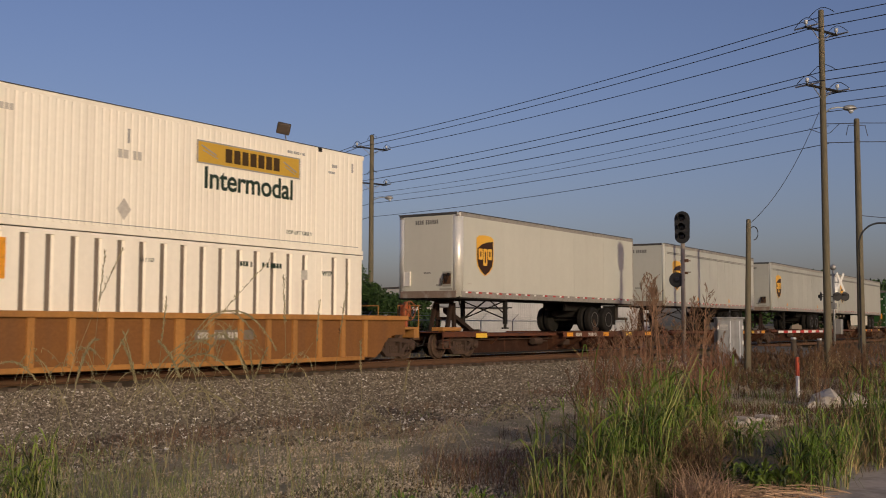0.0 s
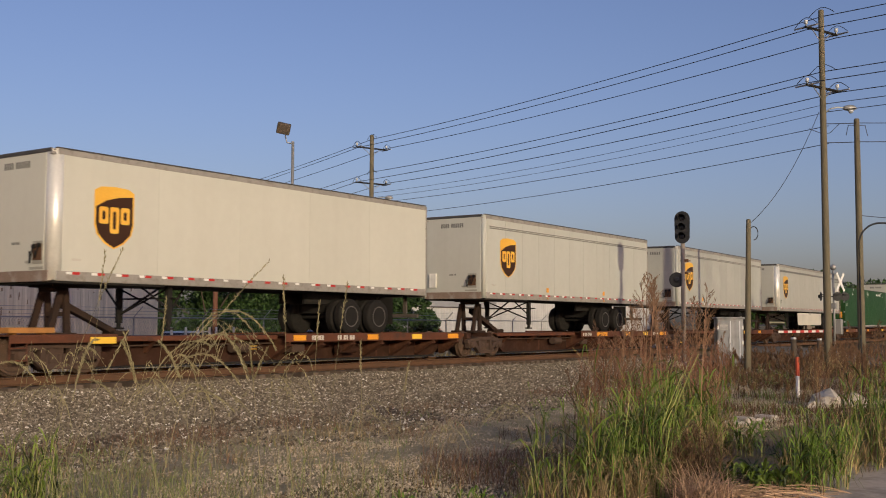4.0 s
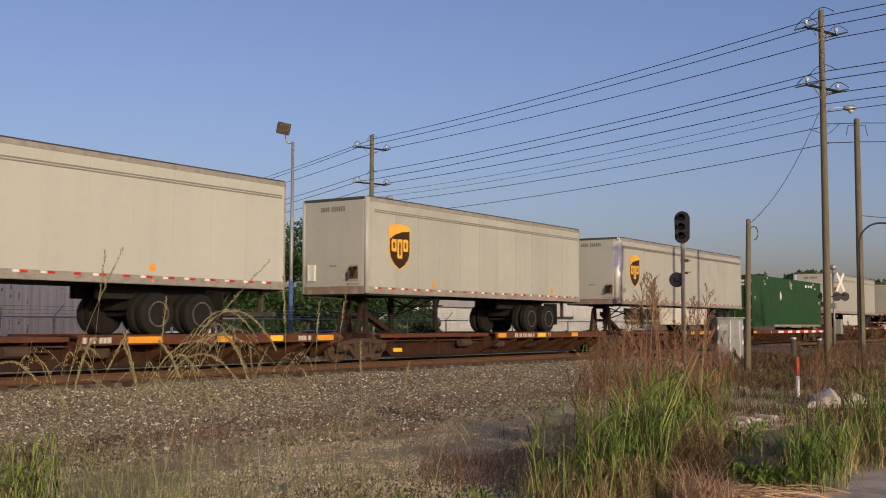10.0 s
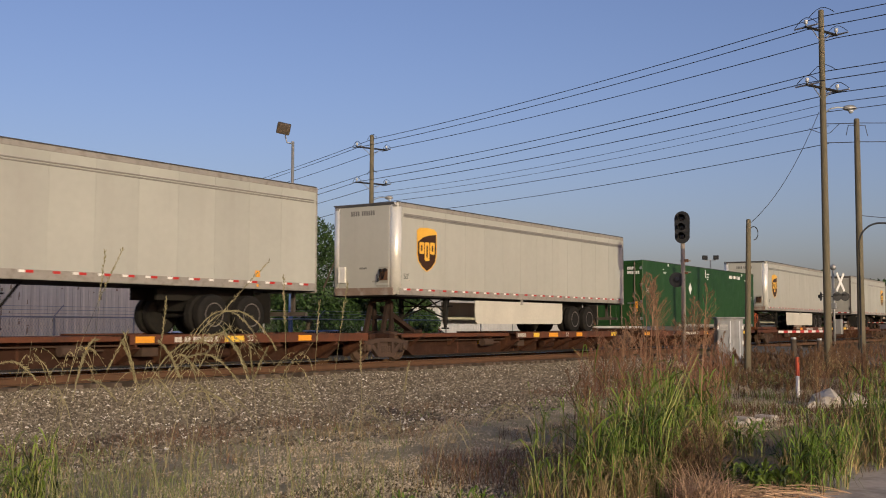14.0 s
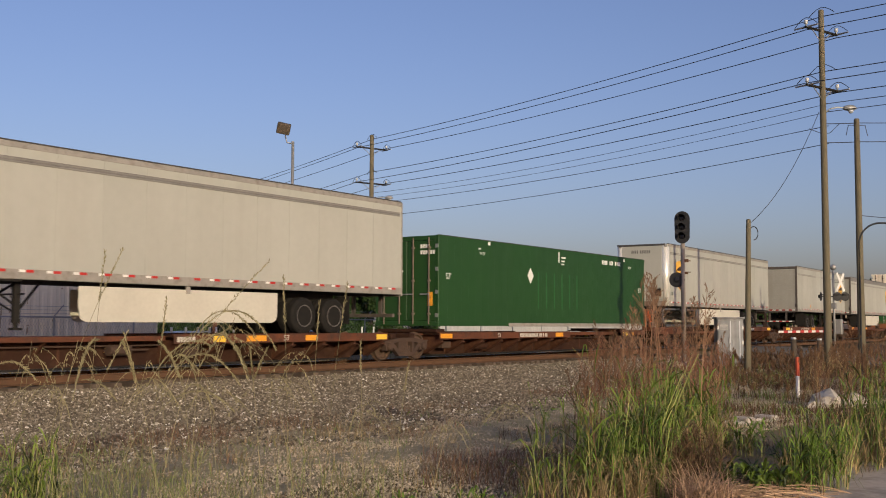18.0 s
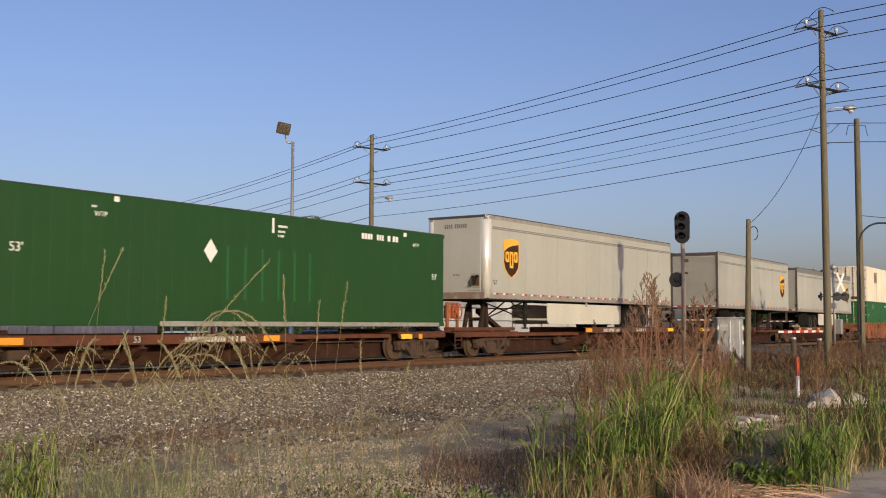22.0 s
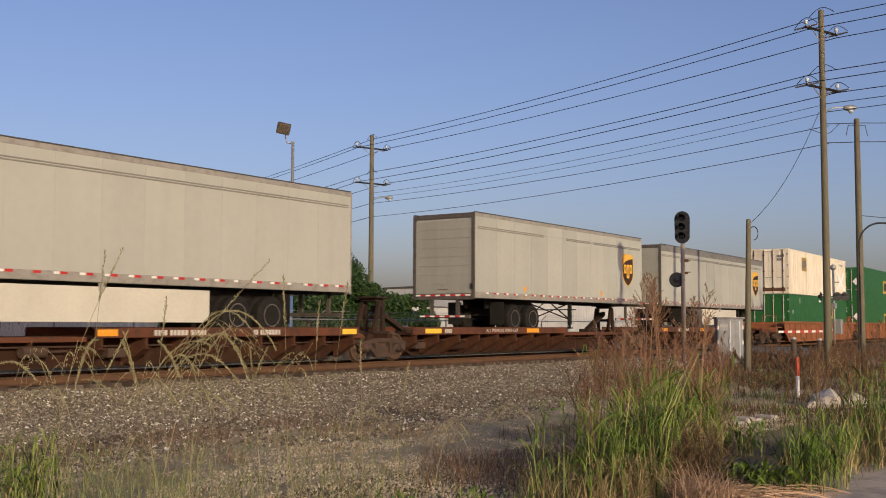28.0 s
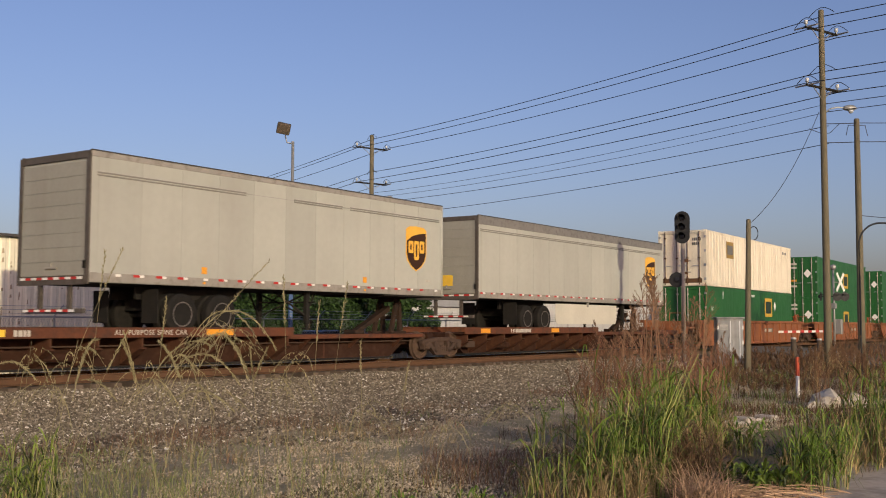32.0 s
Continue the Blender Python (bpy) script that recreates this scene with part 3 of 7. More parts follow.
def spine_unit(x0, length, seed, plat=(5.2, None), hitch_at=(), first=False, last=False, handbrake=False, container=False, overhang=0.0, lip=0.0, tags=(), low_tags=(), marks=(), size_at=None):
    """One platform of an articulated spine car; x0 is the pivot at its left end, lip how far the side sill stands above the deck.
    tags are (start, end) of the reflectors on the sill, low_tags (start, end, height) of those on the girder, marks the lettering."""
    rng = random.Random(seed)
    car = thing("spine_car", "red-brown steel spine flatcar with orange reflectors", "rail car", "spine cars of the train")
    L = length
    # deep middle girder, tapered at both ends
    bm = bmesh.new()
    prism(bm, [(0.5, 0.52), (1.5, 0.52), (2.1, 0.15), (L - 2.1, 0.15), (L - 1.5, 0.52), (L - 0.5, 0.52), (L - 0.5, 0.84), (0.5, 0.84)], "y", -0.52, 0.52)
    part("center_sill", bm, "brown", car)
    part("top_flange", bevelled(boxes((0.5, L - 0.5, -0.64, 0.64, 0.80, 0.845)), 0.008), "brown_red", car)
    part("bottom_flange", bevelled(boxes((2.1, L - 2.1, -0.60, 0.60, 0.10, 0.15)), 0.008), "black", car)
    for x in (L * 0.28, L * 0.5, L * 0.72):
        part("web_seam", boxes((x - 0.03, x + 0.03, -0.528, -0.52, 0.16, 0.80)), "bearer", car)
    a = plat[0]
    b = (plat[1] or L - 1.45)
    z0, z1 = 0.655 + lip, 0.875 + lip
    # platform deck for the wheels
    bm = boxes((a, b, NEAR + 0.012, -NEAR - 0.012, 0.815, 0.85))
    for k in range(int((b - a) / 0.3)):
        box(bm, a + k * 0.3, a + k * 0.3 + 0.05, -1.28, 1.28, 0.846, 0.858)
    part("deck", bm, "brown", car)
    for s in (-1, 1):
        bm = bmesh.new()
        y = -NEAR * s
        pr = [(y, z0), (y - 0.09 * s, z0), (y - 0.09 * s, z0 + 0.015), (y - 0.012 * s, z0 + 0.015), (y - 0.012 * s, z1 - 0.022), (y - 0.09 * s, z1 - 0.022), (y - 0.09 * s, z1), (y, z1)]
        prism(bm, pr, "x", a, b)
        sill = part("side_sill", bm, "brown_red", car)
        part("rub_edge", boxes((a, b, min(y, y - s * 0.09), max(y, y - s * 0.09), z1 + 0.001, z1 + 0.012)), "bearer", sill)
    # walkway lip beside the bare half
    for s in (-1, 1):
        for wa, wb in ((0.9, a), (b, L - 0.9)):
            if first and wa < 1:
                wa = 2.72
            if last and wb > L - 1:
                wb = L - 2.52
            if wb - wa > 0.6:
                part("walkway", prism(bmesh.new(), [(s * 0.645, 0.80), (s * 0.97, 0.80), (s * 0.97, 0.73), (s * 1.0, 0.73), (s * 1.0, 0.84), (s * 0.645, 0.835)], "x", wa, wb), "brown_red", car)
                n = max(1, int((wb - wa) / 1.9))
                for k in range(n):
                    xx = wa + (wb - wa) * (k + 0.5) / n
                    part("bracket", prism(bmesh.new(), [(s * 0.96, 0.74), (s * 0.53, 0.74), (s * 0.53, 0.44), (s * 0.60, 0.44)], "x", xx - 0.03, xx + 0.03), "bearer", car)
    # cross bearers: a deep tapered web with a flange along its sloping edge
    gus = bmesh.new()
    prism(gus, [(NEAR + 0.02, z0 + 0.16), (NEAR + 0.02, 0.58), (-0.62, 0.20), (-0.52, 0.20), (-0.52, 0.80), (NEAR + 0.1, 0.80)], "x", -0.018, 0.018)
    prism(gus, [(NEAR + 0.02, 0.585), (-0.62, 0.205), (-0.62, 0.185), (NEAR + 0.02, 0.56)], "x", -0.11, 0.11)
    gus = mesh_of("gusset", gus, "bearer")
    n = max(1, int((b - a) / 1.22))
    for k in range(n + 1):
        g = part("gusset", gus, None, car)
        g.location = (a + 0.2 + (b - a - 0.4) * k / n, 0, 0)
    for k, (xa, xb) in enumerate(tags):
        o = part("reflector", YELLOW_ME if (k + seed) % 3 == 0 else ORANGE_ME, None, car)
        o.location, o.scale = (xa, NEAR, z0 + 0.035), (xb - xa, 1, 0.15)
    for xa, xb, zz in low_tags:
        o = part("reflector", YELLOW_ME, None, car)
        o.location, o.scale = (xa, -0.522, zz), (xb - xa, 1, 0.12)
    for xa, xb in marks:
        bar_marks(car, xa, z0 + 0.04, int((xb - xa) / 0.135), 0.13, "faded", rng)
    if size_at:
        lettering("lettering", "53", 0.21, "faded", car, Matrix.Translation((size_at, NEAR - 0.004, z0 + 0.11)) @ FACE_UP)
    # end plates, brake gear and air hose by the pivot
    part("end_sill", bevelled(boxes((0.35, 0.62, -0.95, 0.95, 0.55, 0.86)), 0.02), "brown", car)
    part("end_sill", bevelled(boxes((L - 0.62, L - 0.35, -0.95, 0.95, 0.55, 0.86)), 0.02), "brown", car)
    part("brake_box", bevelled(boxes((a + 0.6, a + 1.1, -1.0, -0.55, 0.36, 0.58)), 0.02), "truck", car)
    part("air_tank", rods(((a + 2.7, -0.82, 0.40), (a + 3.5, -0.82, 0.40), 0.12, 0.12, 12)), "brown", car)
    if a > 4:
        part("brake_cylinder", rods(((a - 1.5, -0.78, 0.52), (a - 0.9, -0.78, 0.52), 0.13, 0.13, 12), ((a - 0.9, -0.78, 0.52), (a - 0.3, -0.74, 0.52), 0.025, 0.025, 6), ((a - 1.2, -0.78, 0.52), (a - 1.2, -0.53, 0.52), 0.05, 0.05, 6)), "truck", car)
    part("brake_pipe", rods(((1.2, -0.70, 0.62), (L - 1.2, -0.70, 0.62), 0.022, 0.022, 6)), "truck", car)
    bm = bmesh.new()
    tube(bm, [(0.3, -0.35, 0.72), (0.05, -0.42, 0.45), (-0.25, -0.42, 0.42), (-0.45, -0.35, 0.7)], 0.028)
    part("air_hose", bm, "black", car, smooth=True)
    part("hose_tag", boxes((0.62, 0.74, -1.0, -0.96, 0.52, 0.60)), "white", car)
    for hx, hs in hitch_at:
        hitch(car, hx, hs)
    truck(car, 1.3 if first else 0.0)
    if last:
        truck(car, L - 1.2)
    if first or last:
        x = -0.35 - overhang * 0.8 if first else L + 0.35
        part("coupler", bevelled(boxes((x - 0.65, x + 0.65, -0.12, 0.12, 0.62, 0.86), (x - 0.2, x + 0.2, -0.2, 0.2, 0.6, 0.88)), 0.02), "rust", car)
        xa, xb = (-overhang, 2.7) if first else (L - 2.5, L)
        part("end_platform", boxes((xa, xb, -1.28, 1.28, 0.862, 0.90), (xa, xb, NEAR + 0.01, NEAR + 0.05, 0.72, 0.861)), "brown_red", car)
    if first:
        part("end_step", bevelled(boxes((-overhang - 0.05, 1.05 + overhang, NEAR, NEAR + 0.45, 0.93, 1.05), (-overhang + 0.1, -overhang + 0.2, NEAR + 0.1, NEAR + 0.3, 0.90, 0.93), (0.8, 0.9, NEAR + 0.1, NEAR + 0.3, 0.90, 0.93)), 0.01), "well" if not overhang else "brown_red", car, "raised worn running board at the car's end")
        part("step_ladder", rods(((0.0 - overhang, NEAR + 0.03, 0.35), (0.0 - overhang, NEAR + 0.03, 0.9), 0.016), ((0.4 - overhang, NEAR + 0.03, 0.35), (0.4 - overhang, NEAR + 0.03, 0.9), 0.016), ((0.0 - overhang, NEAR + 0.03, 0.36), (0.4 - overhang, NEAR + 0.03, 0.36), 0.016), ((0.0 - overhang, NEAR + 0.03, 0.62), (0.4 - overhang, NEAR + 0.03, 0.62), 0.016)), "brown_red", car)
    if handbrake:
        x = -1.0
        fr = boxes((x - 0.42, x - 0.32, -0.98, -0.88, 0.90, 1.88), (x + 0.2, x + 0.28, -0.98, -0.88, 0.90, 1.80), (x - 0.32, x + 0.24, -0.97, -0.89, 1.80, 1.88))
        bs = part("brake_stand", bevelled(fr, 0.012), "well_red", car, "rusty orange hand brake stand")
        part("gear_case", bevelled(boxes((x - 0.30, x + 0.16, -0.95, -0.72, 1.34, 1.78)), 0.03), "brake_orange", bs)
        hand_wheel(bs, (x + 0.05, -1.06, 1.58), 0.28, "brake_orange", "orange spoked brake wheel")
    elif first:
        bs = part("brake_stand", bevelled(boxes((0.22, 0.40, 0.55, 0.75, 0.90, 1.85), (0.16, 0.48, 0.52, 0.72, 1.38, 1.75)), 0.015), "truck", car, "dark hand brake stand")
        hand_wheel(bs, (0.32, 0.46, 1.6), 0.30, "truck")
    if container:
        for xx in (1.7, L - 2.2):
            part("pedestal", bevelled(boxes((xx - 0.25, xx + 0.25, -1.2, 1.2, 0.88, 0.99)), 0.02), "brown", car)
    MOVING.append((car, x0, L))
    return car


def shield(parent, x, z, w, h, rng):
    """A plain brown and gold badge on the near side."""
    y = NEAR - 0.006

    def outline(k):
        pts = [(-0.5, 0.42), (-0.35, 0.48), (0.0, 0.5), (0.35, 0.48), (0.5, 0.42), (0.5, -0.12), (0.44, -0.27), (0.25, -0.41), (0, -0.5), (-0.25, -0.41), (-0.44, -0.27), (-0.5, -0.12)]
        return [(x + a * w * k, z + b * h * (1 - (1 - k) * w / h)) for a, b in pts]
    badge = part("badge", prism(bmesh.new(), outline(1.0), "y", y, y + 0.005), "gold", parent, "brown and gold shield badge")
    body = [(x + a * w, z + b * h) for a, b in ((-0.46, 0.16), (-0.2, 0.27), (0.1, 0.33), (0.46, 0.36), (0.46, -0.11), (0.40, -0.26), (0.22, -0.39), (0, -0.475), (-0.22, -0.39), (-0.40, -0.26), (-0.46, -0.11))]
    part("badge_field", prism(bmesh.new(), body, "y", y - 0.004, y - 0.001), "shield", badge)
    for dx, dz, bw, bh in ((-0.27, 0.03, 0.23, 0.27), (0.0, -0.04, 0.23, 0.42), (0.27, 0.04, 0.23, 0.27)):
        cx, cz = x + dx * w, z + dz * h
        outer, inner = (bw * w / 2, bh * h / 2), (bw * w / 2 - 0.075 * w, bh * h / 2 - 0.09 * h * 0.7)
        pts = [[(cx + sx * ex - sx * max(0, k * 0.03) * w, cz + sz * ez - sz * (0.03 * w if k == 0 else 0)) for sx, sz, k in ((1, 1, 1), (1, 1, 0), (1, -1, 0), (1, -1, 1), (-1, -1, 1), (-1, -1, 0), (-1, 1, 0), (-1, 1, 1))] for ex, ez in (outer, inner)]
        b = bmesh.new()
        ro, ri = ([[b.verts.new((p[0], yy, p[1])) for p in q] for yy in (y - 0.008, y - 0.003)] for q in pts)
        for k in range(8):
            m = (k + 1) % 8
            b.faces.new((ro[0][k], ro[0][m], ri[0][m], ri[0][k]))
            b.faces.new((ro[0][k], ro[0][m], ro[1][m], ro[1][k]))
            b.faces.new((ri[0][k], ri[0][m], ri[1][m], ri[1][k]))
        part("badge_bar", b, "gold", badge)
    return badge


def tyre_mesh():
    bm = bmesh.new()
    for y in (0.0, 0.33):
        lathe(bm, (0, y, 0), (0, 1, 0), [(0.0, 0.30), (0.0, 0.42), (0.03, 0.485), (0.06, 0.505), (0.22, 0.505), (0.25, 0.485), (0.28, 0.42), (0.28, 0.30)], 28)
    return mesh_of("tyre", bm, "tyre")


def rim_mesh():
    bm = lathe(bmesh.new(), (0, 0, 0), (0, 1, 0), [(0.012, 0.30), (-0.008, 0.305), (-0.006, 0.275), (0.04, 0.265), (0.11, 0.24), (0.13, 0.15), (0.09, 0.13), (0.03, 0.09), (0.02, 0.0001)], 28)
    for k in range(10):
        a = k * math.pi / 5
        rod(bm, (0.19 * math.cos(a), 0.12, 0.19 * math.sin(a)), (0.19 * math.cos(a), 0.10, 0.19 * math.sin(a)), 0.022, n=6)
    return mesh_of("rim", bm, "rim")


TYRE, RIM = tyre_mesh(), rim_mesh()
STRIP_R = mesh_of("reflective_strip", boxes((0, 0.19, NEAR - 0.016, NEAR - 0.012, -0.028, 0.028)), "red")
STRIP_W = mesh_of("reflective_strip", boxes((0, 0.15, NEAR - 0.016, NEAR - 0.012, -0.028, 0.028)), "white")
STRIP_END = mesh_of("reflective_strip", boxes((-0.004, 0, 0, 0.2, -0.028, 0.028)), "red")
STRIP_END_W = mesh_of("reflective_strip", boxes((-0.004, 0, 0, 0.2, -0.028, 0.028)), "white")
NUMBER_BAR = mesh_of("number_bar", boxes((-0.006, 0, -0.062, 0, 0, 0.15)), "seam_dark")
TRAILERS = "road trailers on the train"


def trailer(x0, L, seed, front_left=True, badge=True, band=False, skirt=None, tone="trailer", hatch="hose", panels=1.22, label="", bright=False, badge_u=1.59, mid_seam=False, dots=(), axles=(9.6, 10.9), legs=3.7, Z1=4.99, band_z=4.50, band_x=None, rail_h=0.13, solid_band=False):
    """A dry-van road trailer. u runs from its front; x from its left end."""
    rng = random.Random(seed)
    tr = thing("semi_trailer", label, "trailer", TRAILERS)
    Z0, W = 2.06, 1.29

    def X(u):
        return u if front_left else L - u

    def ubox(bm, u0, u1, *r):
        box(bm, min(X(u0), X(u1)), max(X(u0), X(u1)), *r)

    def upart(name, bs, mat, bev=0.0, parent=None, lab=""):
        bm = bmesh.new()
        for b in bs:
            ubox(bm, *b)
        return part(name, bevelled(bm, bev) if bev else bm, mat, parent or tr, lab)

    # body with rounded front corners, in side panels
    c = 0.30 if bright else 0.16
    pl = [(X(0.0), -W + c), (X(c * 0.3), -W + c * 0.3), (X(c), -W), (X(L), -W), (X(L), W), (X(c), W), (X(c * 0.3), W - c * 0.3), (X(0.0), W - c)]
    part("body", prism(bmesh.new(), pl, "z", Z0 + 0.1, Z1 - 0.03), tone, tr)
    n = int(round((L - 0.4) / panels))
    wpan = (L - 0.4) / n
    for k in range(n):
        u = 0.2 + k * wpan
        upart("side_panel", [(u + 0.004, u + wpan - 0.004, -W - 0.005, -W + 0.001, Z0 + 0.2, Z1 - 0.12)], tone)
    part("roof", bevelled(boxes((0.02, L - 0.02, -W + 0.03, W - 0.03, Z1 - 0.04, Z1)), 0.015), "alu", tr)
    upart("top_rail", [(0.1, L, -W - 0.012, -W + 0.05, Z1 - rail_h, Z1 + 0.005), (0.1, L, W - 0.05, W + 0.012, Z1 - rail_h, Z1 + 0.005)], "alu" if rail_h < 0.2 else "rail_dark", 0.012)
    upart("roof_seal", [(0.06, L, -W - 0.016, -W + 0.06, Z1 + 0.004, Z1 + 0.032), (0.06, L, W - 0.06, W + 0.016, Z1 + 0.004, Z1 + 0.032)], "rail_cap")
    upart("bottom_rail", [(0.12, L, -W - 0.012, -W + 0.04, Z0 - 0.01, Z0 + 0.21), (0.12, L, W - 0.04, W + 0.012, Z0 - 0.01, Z0 + 0.21)], "alu", 0.012)
    upart("floor", [(0.3, L - 0.05, -W + 0.05, W - 0.05, Z0 - 0.02, Z0 + 0.12)], "black")
    upart("coupler_plate", [(0.05, 3.1, -W + 0.02, W - 0.02, Z0 - 0.06, Z0 + 0.02)], "black", 0.01)
    for s in (-1, 1):
        cm = bmesh.new()
        r = 0.2 if bright else 0.075
        y = s * (W - r + 0.012)
        rod(cm, (X(r - 0.012), y, Z0 + 0.0), (X(r - 0.012), y, Z1), r, n=24)
        part("corner_post", cm, "alu_bright" if bright else tone, tr, smooth=True)
    upart("front_sill", [(-0.012, 0.03, -W + 0.12, W - 0.12, Z0 - 0.02, Z0 + 0.22)], "sill_worn", 0.008)
    if band:
        for zz in (band_z, band_z + 0.06):
            for xa, xb in (band_x or ((0.1, L - 0.35) if not front_left else (0.35, L - 0.1),)):
                part("slat_rail", bevelled(boxes((xa, xb, -W - 0.020, -W, zz, zz + 0.035)), 0.006), "slat", tr)
        if solid_band:
            part("slat_rail", boxes((0.35, L - 0.1, -W - 0.014, -W, band_z + 0.036, band_z + 0.059), (0.35, L - 0.1, -W - 0.016, -W, band_z + 0.096, band_z + 0.12)), "rail_dark", tr)
        if band_x:
            part("slat_rail", boxes((band_x[0][1] + 0.01, band_x[-1][0] - 0.01, -W - 0.010, -W, band_z + 0.05, band_z + 0.065)), "seam", tr)
    if mid_seam:
        upart("seam_strip", [(L * 0.5, L * 0.5 + 0.04, -W - 0.016, -W, Z0 + 0.2, Z1 - 0.1)], "seam")
    # reflective tape along the bottom rail
    u = 0.35
    while u < L - 0.35:
        for me, du in ((STRIP_W, 0.0), (STRIP_R, 0.16)):
            if rng.random() < 0.93:
                o = part("reflective_strip", me, None, tr)
                o.location = (min(X(u + du), X(u + du + 0.17)), 0, Z0 + 0.165)
        u += 0.66
    # front end
    if hatch:
        bm = boxes((X(0) - 0.014 if front_left else X(0) - 0.01, X(0) + 0.014, -0.98, -0.62, 2.42, 2.92))
        if front_left:
            hb = part("hose_box", bm, "door_grey", tr)
            part("hose_plate", bevelled(boxes((-0.03, -0.01, -0.96, -0.64, 2.5, 2.86)), 0.008), "rust", hb)
            for k, (ya, za) in enumerate(((-0.9, 2.82), (-0.72, 2.80))):
                part("glad_hand", lathe(bmesh.new(), (-0.03, ya, za), (-1, 0, 0), [(0, 0.05), (0.05, 0.055), (0.06, 0.03)], 10), "black", hb)
                part("hose", tube(bmesh.new(), [(-0.07, ya, za), (-0.09, ya + 0.02, za - 0.14), (-0.08, ya + 0.09, za - 0.27 - 0.08 * k), (-0.05, ya + 0.15, za - 0.1)], 0.016, 6), "black", hb, smooth=True)
            ob = part("document_holder", boxes((-0.05, 0.0, 0.72, 1.0, 2.45, 2.95), (-0.06, -0.05, 0.72, 0.76, 2.45, 2.95), (-0.06, -0.05, 0.96, 1.0, 2.45, 2.95)), "alu_bright", tr)
    if front_left:
        y = 0.52
        for k in range(10):
            part("number_bar", NUMBER_BAR, None, tr).location = (0, y, 4.55)
            y -= 0.09 if k != 3 else 0.16
        for k in range(5):
            o = part("number_bar", NUMBER_BAR, None, tr)
            o.location, o.scale = (0, 0.16 - k * 0.06, 2.86), (1, 0.62, 0.4)
        part("front_top_rail", bevelled(boxes((-0.014, 0.03, -W + 0.1, W - 0.1, Z1 - 0.07, Z1 + 0.022)), 0.008), "rail_cap", tr)
        for yy in (-W + 0.08, W - 0.2):
            part("clearance_lamp", bevelled(boxes((-0.02, 0.06, yy - 0.06, yy + 0.08, Z1 - 0.13, Z1 - 0.07)), 0.01), "faded" if not bright else "alu", tr)
        part("dent_strip", boxes((-0.005, 0.0, -1.0, -0.5, 2.30, 2.36), (-0.005, 0.0, -0.55, -0.35, 2.44, 2.50)), "door_grey", tr)
    # rear frame and doors
    xr, s = X(L), (1 if front_left else -1)
    rb = lambda a, b: (min(xr + a * s, xr + b * s), max(xr + a * s, xr + b * s))
    part("rear_frame", boxes((*rb(0.0, 0.05), -W - 0.01, -W + 0.11, Z0 - 0.05, Z1), (*rb(0.0, 0.05), W - 0.11, W + 0.01, Z0 - 0.05, Z1), (*rb(0.0, 0.05), -W + 0.11, W - 0.11, Z1 - 0.16, Z1), (*rb(0.0, 0.06), -W + 0.11, W - 0.11, Z0 - 0.06, Z0 + 0.14)), "alu" if front_left else "rear_frame", tr)
    if front_left:
        for yy in (-0.01, 0.01):
            part("rear_door", boxes((*rb(0.0, 0.03), min(0, yy * 118), max(0, yy * 118), Z0 + 0.15, Z1 - 0.17)), tone, tr)
    else:
        for k in range(8):
            z = Z0 + 0.15 + k * 0.319
            part("door_panel", bevelled(boxes((*rb(0.0, 0.035), -W + 0.115, W - 0.115, z + 0.002, z + 0.317)), 0.004), "door_grey", tr)
        for k in range(11):
            o = part("reflective_strip", STRIP_END if k % 2 else STRIP_END_W, None, tr)
            o.location = (xr - 0.064, -1.15 + k * 0.21, Z0 + 0.09)
        for k in range(9):
            o = part("reflective_strip", STRIP_END if k % 2 else STRIP_END_W, None, tr)
            o.location = (xr - 0.11, -0.95 + k * 0.21, 1.42)
        if skirt:
            part("placard", boxes((*rb(0.036, 0.042), -0.25, 0.2, 2.48, 2.86)), "yellow", tr)
        part("latch", rods(((xr - 0.06, -0.2, Z0 + 0.32), (xr - 0.06, 0.2, Z0 + 0.32), 0.025), ((xr - 0.06, 0, Z0 + 0.3), (xr - 0.06, 0, Z0 + 0.45), 0.02)), "alu", tr)
    for k, (zz, yy) in enumerate(((Z0 + 0.3, W - 0.05),)):
        part("tail_lamp", boxes((*rb(0.02, 0.09), -yy, -yy + 0.07, zz, zz + 0.18)), "black", tr)
    # underride guard
    part("underride_guard", boxes((*rb(-0.12, -0.02), -1.05, 1.05, 1.36, 1.47), (*rb(-0.1, -0.03), -0.6, -0.48, 1.47, Z0), (*rb(-0.1, -0.03), 0.48, 0.6, 1.47, Z0)), "rear_frame", tr)
    # landing gear
    for yy in (-0.92, 0.92):
        leg = upart("landing_leg", [(legs - 0.07, legs + 0.07, yy - 0.065, yy + 0.065, 1.15, Z0), (legs - 0.11, legs + 0.11, yy - 0.09, yy + 0.09, 0.99, 1.04), (legs - 0.04, legs + 0.04, yy - 0.045, yy + 0.045, 1.03, 1.2)], "black", 0.008)
        bm = bmesh.new()
        rod(bm, (X(legs), yy, 1.35), (X(legs + 0.9), yy * 0.5, Z0), 0.03)
        rod(bm, (X(legs), yy, 1.5), (X(legs - 0.7), yy * 0.7, Z0), 0.025)
        part("leg_brace", bm, "black", leg)
    part("cross_brace", rods(((X(legs), -0.9, 1.35), (X(legs), 0.9, 2.0), 0.025), ((X(legs), 0.9, 1.35), (X(legs), -0.9, 2.0), 0.025), ((X(legs), -1.2, 1.75), (X(legs), 0.9, 1.75), 0.02)), "black", tr)
    # running gear: two axles near the rear
    ax = axles
    zc = 0.862 + 0.505
